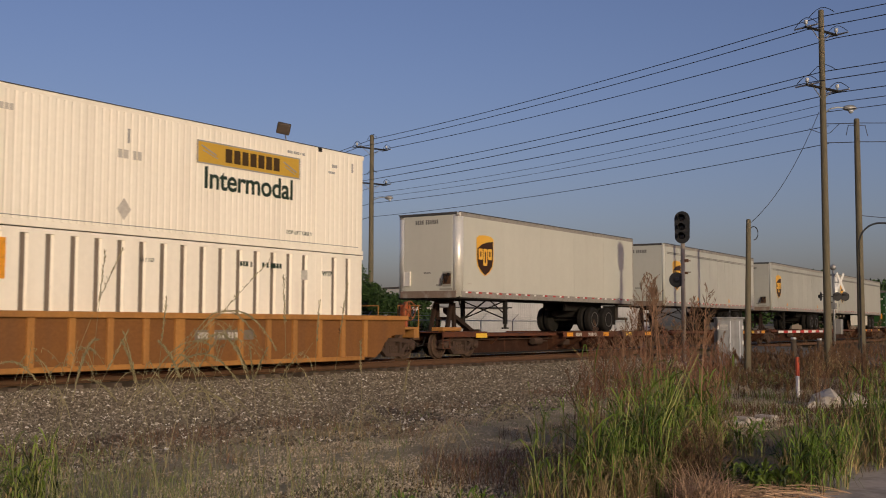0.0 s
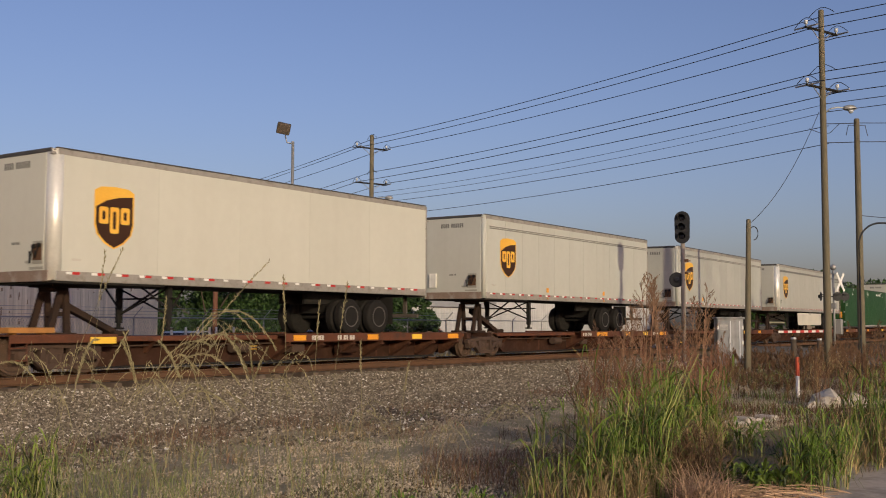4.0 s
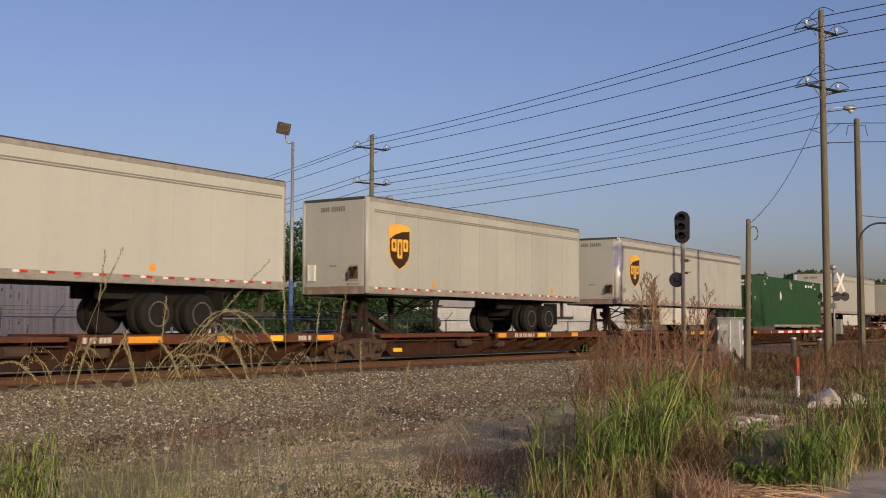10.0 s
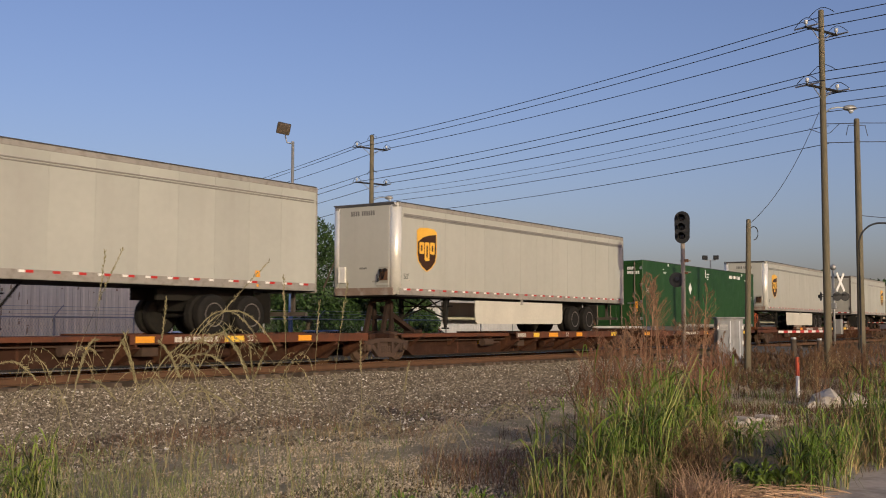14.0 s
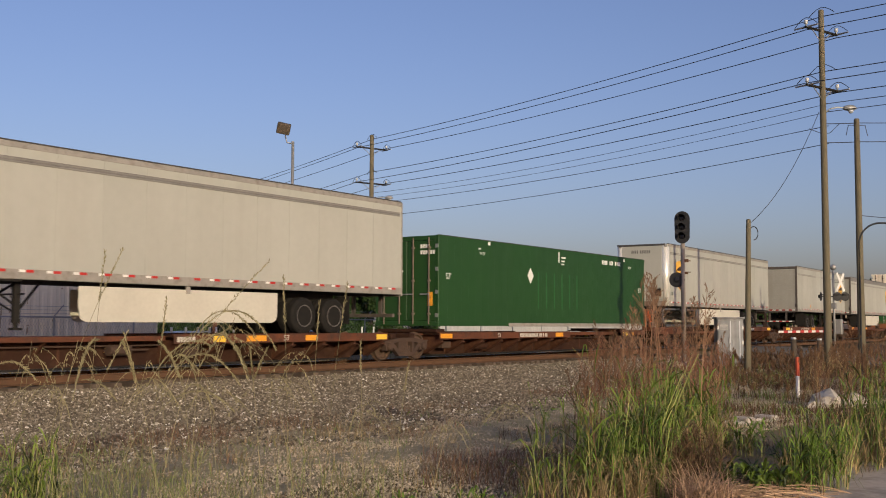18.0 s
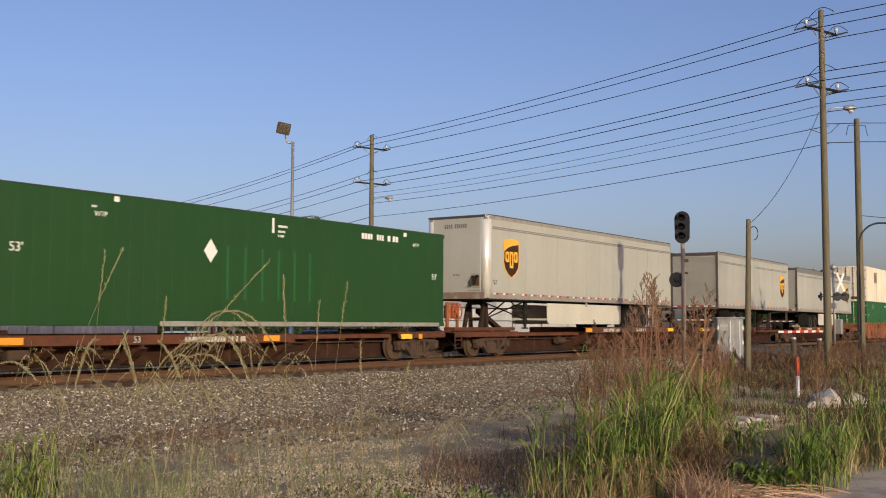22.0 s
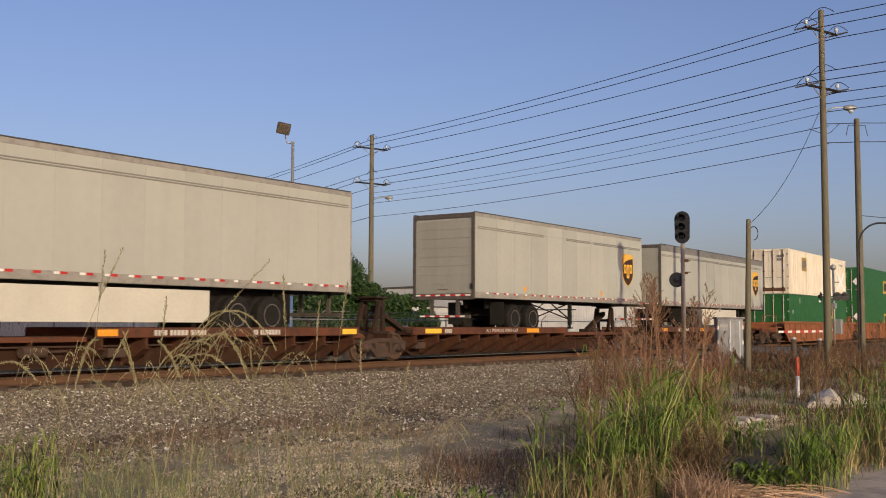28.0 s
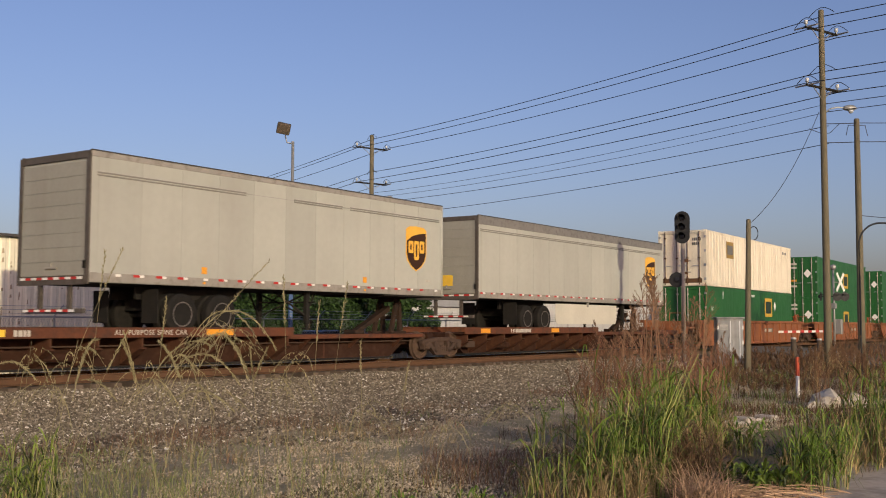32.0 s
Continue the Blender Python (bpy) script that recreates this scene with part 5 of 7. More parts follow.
part("placard", boxes((10.2, 11.7, -1.306, -1.30, 1.65, 2.75)), "sign_gold", wl)
part("placard", boxes((10.4, 11.5, -1.31, -1.305, 1.85, 2.55)), "dark_letter", wl)
bar_marks(wl, 7.6, 2.75, 6, 0.14, "white", random.Random(71), y=-1.30)
side_text(wl, "53'", 0.28, 0.8, 2.0)
part("lift_mark", boxes((2.5, 2.58, -1.304, -1.298, 2.55, 2.95)), "white", wl)
well_car(198.9, 22.5, 4, "well_red", "weathered red-brown well car with two green containers")
for z in (0.2, 3.066):
    g2 = container(202.0, z, 2.866, 16.15, 8 + int(z), "green_b", "green container with white markings in a stack of two", pitch=0.42, depth=0.012, flat=0.39)
    part("placard", prism(bmesh.new(), [(-0.9, z + 1.7), (-0.63, z + 1.4), (-0.36, z + 1.7), (-0.63, z + 2.0)], "x", -0.03, -0.02), "white", g2)
    part("placard", boxes((7.8, 9.5, -1.306, -1.30, z + 0.9, z + 2.0)), "sign_gold", g2)
    part("placard", boxes((8.05, 9.25, -1.31, -1.305, z + 1.1, z + 1.8)), "dark_letter", g2)
    for k, (za, wm) in enumerate(((2.3, 0.5), (2.05, 0.62), (1.15, 0.5), (0.75, 0.4))):
        part("marking", boxes((-0.03, -0.02, 0.1, 0.1 + wm, z + za, z + za + 0.13)), "orange" if k == 2 else "faded", g2)
well_car(222.0, 22.5, 9, "well_red", "weathered red-brown well car at the tail of the view")
for z in (0.2, 3.066):
    g3 = container(225.1, z, 2.866, 16.15, 11 + int(z), "green_b", "green container with white markings in a stack of two", pitch=0.42, depth=0.012, flat=0.39)
    part("placard", prism(bmesh.new(), [(-0.9, z + 1.7), (-0.63, z + 1.4), (-0.36, z + 1.7), (-0.63, z + 2.0)], "x", -0.03, -0.02), "white", g3)
    part("marking", boxes((-0.03, -0.02, 0.1, 0.75, z + 1.15, z + 1.35)), "orange", g3)


# ---- things beside the track ----
def utility_pole(name, x, y, top, r, label, lean=(0, 0)):
    p = thing(name, label, "utility pole", "wooden poles")
    z0 = ground_z(x, y)
    p.location = (x, y, z0 - 0.15)
    bm = bmesh.new()
    h = top - z0 + 0.15
    pts = [(0, 0, 0), (lean[0] * 0.5, lean[1] * 0.5, h * 0.5), (lean[0], lean[1], h)]
    axis = Vector(pts[2])
    lathe(bm, pts[0], axis, [(axis.length * k / 10, r * (1 - 0.03 * k) * (1 + 0.02 * math.sin(k * 2.3 + x))) for k in range(11)] + [(axis.length + 0.03, r * 0.45)], 16)
    part("shaft", bm, "pole", p, smooth=True)
    return p, z0 - 0.15


def sagging(a, b, sag, n=16):
    a, b = Vector(a), Vector(b)
    return [a.lerp(b, i / n) - Vector((0, 0, 4 * sag * (i / n) * (1 - i / n))) for i in range(n + 1)]


def cable(a, b, sag, r, label="black overhead cable between the poles"):
    bm = tube(bmesh.new(), sagging(a, b, sag), r, 5)
    return tagged(part("cable", bm, "wire"), label, "cable", "overhead cables")


PA, PB = Vector((43.17, 11.45)), Vector((54.9, 43.7))
LINE = (PB - PA).normalized()
ACROSS = Vector((LINE.y, -LINE.x))
PN, PF, PG = PA + Vector((-0.25, -0.97)) * 36, Vector((70.4, 87.1)), Vector((86.1, 122.8))      # the next poles before and behind
LEVELS = (12.92, 10.6)                        # crossarms above the rails


def line_pole(P, top, r, name_label, arms, half=1.04):
    p, base = utility_pole("utility_pole", P.x, P.y, top, r, name_label)
    for z in arms:
        a = ACROSS * half
        bm = bmesh.new()
        q = Vector((a.x, a.y, 0))
        rod(bm, Vector((0, 0, z - base)) - q, Vector((0, 0, z - base)) + q, 0.055, n=6)
        part("crossarm", bm, "black", p)
        part("arm_brace", rods((Vector((0, 0, z - base - 0.5)), Vector((0, 0, z - base)) + q * 0.6, 0.02), (Vector((0, 0, z - base - 0.5)), Vector((0, 0, z - base)) - q * 0.6, 0.02)), "galv", p)
        for s in (-0.95, 0.95):
            c = Vector((0, 0, z - base)) + q * s
            part("insulator", lathe(bmesh.new(), c, (0, 0, 1), [(0.02, 0.03), (0.12, 0.035), (0.14, 0.09), (0.17, 0.06), (0.2, 0.09), (0.23, 0.06), (0.26, 0.08), (0.29, 0.03)], 10), "porcelain", p, smooth=True)
            for w in (-1, 1):
                d = Vector((LINE.x, LINE.y, 0)) * w
                part("dead_end", rods((c, c + d * 0.55, 0.045, 0.03, 8)), "galv", p)
            arc = [c + Vector((LINE.x, LINE.y, 0)) * (1.05 * (i / 6 - 0.5)) + Vector((0, 0, 0.05 + 0.32 * math.sin(math.pi * i / 6))) for i in range(7)]
            part("jumper", tube(bmesh.new(), arc, 0.014, 5), "wire", p, smooth=True)
        c = Vector((0, 0, z - base + 0.75))
        part("insulator", lathe(bmesh.new(), c - Vector((0, 0, 0.2)), (0, 0, 1), [(0.02, 0.03), (0.14, 0.09), (0.17, 0.06), (0.2, 0.09), (0.26, 0.03)], 10), "porcelain", p, smooth=True)
        arc = [c + Vector((LINE.x, LINE.y, 0)) * (1.2 * (i / 6 - 0.5)) + Vector((0, 0, -0.1 + 0.3 * math.sin(math.pi * i / 6))) for i in range(7)]
        part("jumper", tube(bmesh.new(), arc, 0.014, 5), "wire", p, smooth=True)
    return p, base


near_pole, near_base = line_pole(PA, 13.75, 0.155, "tall weathered wooden utility pole with two crossarms", LEVELS)
far_pole, far_base = line_pole(PB, 13.6, 0.19, "wooden utility pole with crossarms beyond the track", (12.74, 10.4), 1.2)
line_pole(PN, 13.7, 0.21, "tall wooden utility pole by the street", LEVELS)
utility_pole("utility_pole", PF.x, PF.y, 12.5, 0.17, "distant plain wooden utility pole")
utility_pole("utility_pole", PG.x, PG.y, 13.8, 0.2, "distant plain wooden utility pole")


def span(P, Q, zs, ws, sag):
    for zp, zq, off in zip(zs, ws, (0, -1.0, 1.0) * 3):
        a = ACROSS * off
        cable((P.x + a.x, P.y + a.y, zp), (Q.x + a.x, Q.y + a.y, zq), sag, 0.019)


za = (13.5, 12.8, 12.8, 11.26, 10.68, 10.55)
zb = (13.35, 12.72, 12.8, 11.16, 10.45, 10.47)
span(PA, PB, za, zb, 0.25)
span(PN, PA, za, za, 0.3)
span(PB, PF, zb, [z - 1.2 for z in zb], 0.45)
span(PF, PG, [z - 1.2 for z in zb], [z - 1.0 for z in zb], 0.45)
for z, w, sag in ((9.95, 9.76, 0.36), (9.62, 9.46, 0.36), (9.06, 9.09, 0.3), (8.35, 8.19, 0.3)):
    cable((PA.x, PA.y - 0.2, z), (PB.x, PB.y, w), sag, 0.011 if z > 9.2 else 0.015)
    if z > 9.2:
        cable((PN.x, PN.y, z), (PA.x, PA.y, z), 0.3, 0.015)
    if z < 9.2:
        cable((PB.x, PB.y, w), (PF.x, PF.y, w - 1.0), 0.5, 0.018)


def cobra_lamp(pole, base, z, reach, label, name="street_lamp"):
    d = Vector((reach[0], reach[1], 0))
    lamp = thing(name, label, "street lamp")
    lamp.location = pole.location
    a = Vector((0, 0, z - base))
    part("arm", tube(bmesh.new(), [a, a + d * 0.35 + Vector((0, 0, 0.22)), a + d * 0.7 + Vector((0, 0, 0.28)), a + d + Vector((0, 0, 0.25))], 0.03, 7), "galv", lamp, smooth=True)
    h = part("head", lathe(bmesh.new(), a + d * 0.95 + Vector((0, 0, 0.25)), d, [(0, 0.04), (0.05, 0.09), (0.22, 0.13), (0.4, 0.12), (0.52, 0.04)], 12), "silver", lamp, smooth=True)
    part("lens", lathe(bmesh.new(), a + d * 0.95 + d.normalized() * 0.3 + Vector((0, 0, 0.16)), (0, 0, -1), [(0, 0.11), (0.06, 0.10), (0.12, 0.05), (0.13, 0.01)], 12), "porcelain", lamp, smooth=True)
    return lamp


rightw = Vector((math.sin(YAW), -math.cos(YAW)))
cobra_lamp(near_pole, near_base, 9.55, rightw * 0.85, "grey cobra-head street lamp on the near wooden pole")
cobra_lamp(far_pole, far_base, 9.2, rightw * 0.95, "small street lamp on the far wooden pole")

# second tall pole and the short service post
pole2, base2 = utility_pole("utility_pole", 46.09, 10.87, 9.75, 0.16, "weathered wooden utility pole beside the crossing")
for k, (z, dz) in enumerate(((9.5, -0.42), (9.5, -0.45))):
    s = -1 if k == 0 else 1
    p0 = Vector((0, 0, z - base2))
    part("drop_wire", tube(bmesh.new(), [p0, p0 + Vector((rightw.x, rightw.y, 0)) * s * 0.35, p0 + Vector((rightw.x, rightw.y, 0)) * s * 0.45 + Vector((0, 0, dz))], 0.016, 5), "wire", pole2)
cable((43.17, 11.45, 9.16), (46.09, 10.87, 9.60), 0.01, 0.017)
cable((46.09, 10.87, 9.60), (59.8, 4.0, 11.2), 0.05, 0.017)
cable((43.17, 11.45, 8.40), (46.09, 10.87, 8.80), 0.01, 0.017)
cable((46.09, 10.87, 8.80), (59.8, 4.0, 10.35), 0.05, 0.017)
cable((46.09, 10.87, 5.72), (49.2, 8.6, 5.62), 0.02, 0.014)
tie = [Vector(p) - near_pole.location for p in ((42.99, 11.94, 8.99), (43.12, 11.70, 8.86), (43.26, 11.4, 8.76), (43.45, 11.25, 8.83), (43.68, 10.95, 9.2))]
part("tie_wire", tube(bmesh.new(), tie, 0.013, 5), "wire", near_pole, smooth=True)
post, base3 = utility_pole("service_post", 37.8, 12.85, 4.95, 0.12, "short wooden service post with a coiled wire", lean=(0.12, -0.08))
cable((37.9, 12.8, 4.75), (43.12, 11.6, 9.64), 0.55, 0.011, "thin service wire to the short post")
loop = [Vector((0.12 + 0.0, -0.08, 4.75 - base3)) + Vector((rightw.x, rightw.y, 0)) * (0.18 + 0.16 * math.sin(a)) + Vector((0, 0, -0.28 - 0.25 * math.cos(a))) for a in [i * 0.6 for i in range(9)]]
part("wire_loop", tube(bmesh.new(), loop, 0.018, 5), "wire", post, smooth=True)


def toward(x, y):
    """A pose at the place, its y axis away from the camera."""
    return math.degrees(math.atan2(y, x)) - 90


def railway_signal(x, y):
    s = thing("railway_signal", "black three-lens railway signal on a silver mast", "signal")
    z0 = ground_z(x, y)
    s.matrix_basis = pose(x, y, z0, 0, 0, toward(x, y) - 10)
    top = 5.0 - z0
    part("mast", rods(((0, 0, 0), (0, 0, top + 0.1), 0.09, 0.085, 12)), "mast", s, smooth=True)
    part("base", bevelled(boxes((-0.35, 0.35, -0.35, 0.35, -0.2, 0.25)), 0.03), "concrete", s)

    def plate(zc, w, h, name):
        bm = bmesh.new()
        pts = []
        for k in range(24):
            a = 2 * math.pi * k / 24
            cx, cz = math.cos(a) * w / 2, math.sin(a) * w / 2
            pts.append((cx, zc + cz + (h - w) / 2 * (1 if cz >= 0 else -1)))
        prism(bm, pts, "y", -0.10, -0.07)
        return part(name, bm, "signal", s)
    big = plate(5.0 - z0, 0.60, 1.28, "background_plate")
    for dz in (0.36, 0.0, -0.36):
        z = 5.0 - z0 + dz
        part("lens", lathe(bmesh.new(), (0, -0.11, z), (0, -1, 0), [(0, 0.115), (0.02, 0.1), (0.03, 0.05)], 16), "glass", big, smooth=True)
        hood = bmesh.new()
        for k in range(9):
            a0, a1 = math.pi * (k / 9) * 1.2 - 0.3, math.pi * ((k + 1) / 9) * 1.2 - 0.3
            q = [(0.15 * math.cos(a), y, z + 0.15 * math.sin(a)) for a, y in ((a0, -0.1), (a1, -0.1), (a1, -0.40 if 2 < k < 7 else -0.3), (a0, -0.40 if 2 < k < 7 else -0.3))]
            hood.faces.new([hood.verts.new(p) for p in q])
        part("hood", hood, "signal", big)
    part("housing", bevelled(boxes((-0.16, 0.16, -0.07, 0.16, 4.5 - z0, 5.5 - z0)), 0.03), "signal", s)
    low = part("lower_head", lathe(bmesh.new(), (-0.24, -0.05, 2.93 - z0), (0, -1, 0), [(-0.16, 0.1), (0.0, 0.16), (0.0, 0.30), (0.02, 0.30), (0.03, 0.12), (0.05, 0.1)], 24), "signal", s)
    part("lens", lathe(bmesh.new(), (-0.24, -0.11, 2.93 - z0), (0, -1, 0), [(0, 0.1), (0.02, 0.08), (0.03, 0.02)], 16), "glass", low)
    part("bracket", boxes((-0.3, 0.05, -0.04, 0.04, 2.97 - z0, 3.04 - z0), (-0.1, 0.3, -0.03, 0.03, 3.65 - z0, 3.70 - z0), (-0.1, 0.3, -0.03, 0.03, 3.2 - z0, 3.25 - z0)), "mast", s)
    part("bracket", boxes((0.02, 0.22, -0.05, 0.02, 3.62 - z0, 3.74 - z0), (0.02, 0.2, -0.05, 0.02, 3.15 - z0, 3.24 - z0)), "rust", s)
    return s


railway_signal(39.99, 16.12)


def relay_cabinet(x, y):
    c = thing("relay_cabinet", "weathered silver metal relay cabinet with two doors", "cabinet")
    c.matrix_basis = pose(x, y, ground_z(x, y) - 0.02, 0, 0, toward(x, y) + 12)
    part("body", bevelled(boxes((-0.52, 0.52, -0.35, 0.35, 0.12, 1.98)), 0.02), "cabinet", c)
    part("plinth", bevelled(boxes((-0.56, 0.56, -0.4, 0.4, -0.1, 0.12)), 0.02), "concrete", c)
    part("roof", bevelled(boxes((-0.58, 0.58, -0.42, 0.42, 1.98, 2.05)), 0.015), "cabinet", c)
    for s in (-1, 1):
        d = part("door", bevelled(boxes((min(s * 0.015, s * 0.49), max(s * 0.015, s * 0.49), -0.375, -0.35, 0.18, 1.92)), 0.012), "cabinet", c)
        part("handle", rods(((s * 0.07, -0.4, 0.95), (s * 0.07, -0.4, 1.2), 0.015)), "galv", d)
        for k in range(3):
            part("hinge", boxes((s * 0.49 - 0.03, s * 0.49 + 0.03, -0.385, -0.36, 0.35 + k * 0.6, 0.5 + k * 0.6)), "galv", d)
    # pale upright strips that paint the highlights on the doors
    for xx in (0.0, 0.37):
        part("door_trim", boxes((xx - 0.02, xx + 0.02, -0.39, -0.376, 0.2, 1.9)), "porcelain", c)
    for k in range(5):
        part("vent_slat", boxes((-0.42, -0.1, -0.385, -0.37, 1.55 + k * 0.05, 1.57 + k * 0.05)), "seam", c)


relay_cabinet(42.6, 15.25)


def crossing_gate(x, y):
    g = thing("crossing_gate", "level crossing mast with crossbuck, flashers and a lowered striped gate arm", "crossing gate")
    z0 = ground_z(x, y)
    g.location = (x, y, z0)
    h = 4.12 - z0
    r = Vector((rightw.x, rightw.y, 0))
    part("mast", rods(((0, 0, 0), (0, 0, h), 0.06, 0.06, 12)), "silver", g, smooth=True)
    part("finial", lathe(bmesh.new(), (0, 0, h), (0, 0, 1), [(0, 0.06), (0.06, 0.14), (0.16, 0.17), (0.26, 0.13), (0.32, 0.02)], 14), "silver", g, smooth=True)
    ry = Matrix.Rotation(math.radians(toward(x, y) + 62), 4, "Z")       # it faces along the street
    for k, s in enumerate((-1, 1)):
        b = boxes((-0.62, 0.62, -0.012 - k * 0.02, 0.003 - k * 0.02, -0.085, 0.085))
        bmesh.ops.transform(b, matrix=Matrix.Translation(r * 0.36 + Vector((0, 0, 3.47 - z0))) @ ry @ Matrix.Rotation(s * math.radians(50), 4, "Y"), verts=b.verts)
        part("crossbuck_blade", b, "white", g)
    part("crossbuck_arm", rods(((0, 0, 3.47 - z0), r * 0.36 + Vector((0, 0, 3.47 - z0)), 0.03)), "silver", g)
    zf = 2.70 - z0
    for off, turn in ((0.15, 20), (0.56, 20), (-0.80, 75)):
        fl = lathe(bmesh.new(), (0, 0, 0), (0, -1, 0), [(-0.12, 0.08), (0, 0.13), (0.0, 0.24), (0.015, 0.24), (0.02, 0.13), (0.03, 0.12)], 20)
        bmesh.ops.transform(fl, matrix=Matrix.Translation(r * off + Vector((0, 0, zf))) @ Matrix.Rotation(math.radians(toward(x, y) + turn), 4, "Z") @ Matrix.Translation((0, -0.1, 0)), verts=fl.verts)
        f = part("flasher", fl, "signal", g)
        hood = boxes((-0.13, 0.13, -0.32, -0.1, 0.10, 0.13))
        bmesh.ops.transform(hood, matrix=Matrix.Translation(r * off + Vector((0, 0, zf))) @ Matrix.Rotation(math.radians(toward(x, y) + turn), 4, "Z"), verts=hood.verts)
        part("hood", hood, "signal", f)
    part("flasher_bar", rods((r * -0.8 + Vector((0, 0, zf)), r * 0.6 + Vector((0, 0, zf)), 0.035)), "signal", g)
    part("junction_box", bevelled(boxes((-0.12, 0.12, -0.14, 0.14, 2.05 - z0, 2.35 - z0)), 0.02), "silver", g)
    part("mechanism_box", bevelled(boxes((0.05, 0.45, -0.35, 0.05, 0.95, 1.75)), 0.03), "silver", g)
    part("counterweight", boxes((0.2, 1.0, -0.2, -0.1, 1.1, 1.5)), "silver", g)
    for k in range(13):
        x0 = -1.2 - k * 0.66
        part("arm_stripe", boxes((x0 - 0.66, x0, -0.07, -0.03, 1.06, 1.17)), "red" if k % 2 else "white", g)


crossing_gate(59.03, 15.31)

# bent-neck lamp beside the second pole, seen at the picture's edge
gl = thing("gooseneck_lamp", "dark gooseneck sign lamp on a pipe", "street lamp")
gl.location = (29.2, 6.9, ground_z(29.2, 6.9))
gpts = [Vector((0, 0, z)) for z in (0, 1.5, 3.0, 3.87)] + [Vector((rightw.x, rightw.y, 0)) * (0.57 * (1 - math.cos(a))) + Vector((0, 0, 3.87 + 0.57 * math.sin(a))) for a in (0.2, 0.4, 0.6, 0.8, 1.0, 1.2, 1.4, 1.57)] + [Vector((rightw.x, rightw.y, 0)) * 1.4 + Vector((0, 0, 4.42))]
part("pipe", tube(bmesh.new(), gpts, 0.024, 8), "signal", gl, smooth=True)
part("head", lathe(bmesh.new(), gpts[-1], (0, 0, -1), [(0, 0.04), (0.07, 0.13), (0.2, 0.2)], 12), "signal", gl, smooth=True)

# low brown posts before the crossing
for bx, by, top, r in ((44.54, 13.2, 0.66, 0.12), (51.3, 14.0, 0.54, 0.12)):
    bp = thing("wooden_post", "short weathered brown wooden post with a pale cap", "post", "wooden posts")
    bz = ground_z(bx, by)
    bp.location = (bx, by, bz)
    part("shaft", rods(((0, 0, -0.2), (0.01, 0, top - bz - 0.08), r, r * 0.96, 12)), "bark", bp, smooth=True)
    part("cap", rods(((0.01, 0, top - bz - 0.08), (0.01, 0, top - bz), r * 1.05, r * 0.9, 12)), "galv", bp)

# marker stake and broken concrete
st = thing("marker_stake", "orange and white fibre marker stake in the weeds", "marker stake")
st.location = (26.2, 7.69, ground_z(26.2, 7.69))
part("stake", rods(((0, 0, -0.1), (0.02, 0, 0.55), 0.045, 0.045, 8)), "white", st)
part("top_band", rods(((0.02, 0, 0.55), (0.03, 0, 1.0), 0.048, 0.048, 8)), "stake_red", st, "orange-red top half")
rrng = random.Random(12)
for k, (x, y, sx, sy, sz) in enumerate(((24.0, 6.35, 0.42, 0.32, 0.25), (24.3, 5.95, 0.32, 0.27, 0.19), (23.5, 6.6, 0.22, 0.2, 0.11), (17.9, 6.66, 0.12, 0.10, 0.09))):
    bm = bmesh.new()
    bmesh.ops.create_icosphere(bm, subdivisions=2, radius=1.0)
    for v in bm.verts:
        n = noise.noise(v.co * 1.3 + Vector((k * 7, 0, 0)))
        n += 0.8 * noise.cell(v.co * 1.7 + Vector((k * 3, 0, 0)))
        v.co = Vector((v.co.x * sx, v.co.y * sy, max(-0.5, v.co.z) * sz)) * (1 + 0.35 * n + 0.16 * noise.noise(v.co * 4.0))
    ob = part("rubble", bm, "concrete")
    tagged(ob, "broken pale concrete lump among weeds", "rubble", "concrete rubble")
    ob.location = (x, y, ground_z(x, y) + sz * 0.4)
kb = bmesh.new()
for k in range(5):
    box(kb, -0.58 + k * 0.235, -0.355 + k * 0.235 + 0.01 * (k % 2), -0.16 - 0.02 * (k % 3), 0.2, -0.1, 0.07 + 0.03 * ((k * 2) % 3))
bmesh.ops.transform(bevelled(kb, 0.025), matrix=Matrix.Translation((18.95, 6.4, ground_z(18.95, 6.4))) @ Matrix.Rotation(math.radians(-18), 4, "Z"), verts=kb.verts)
tagged(part("broken_kerb", kb, "concrete"), "broken length of pale concrete kerb among weeds", "kerb", "concrete rubble")
slab = tagged(part("concrete_slab", bevelled(prism(bmesh.new(), [(14.30, 3.66), (12.85, 3.44), (11.5, 3.30), (11.05, 3.68), (10.3, 4.02), (9.2, 4.35), (7.5, 3.0), (9.0, -4.0), (17.0, -4.0), (14.9, 3.1)], "z", -0.68, -0.56), 0.015), "slab"), "pale worn concrete slab at the verge", "slab", kind="structure")


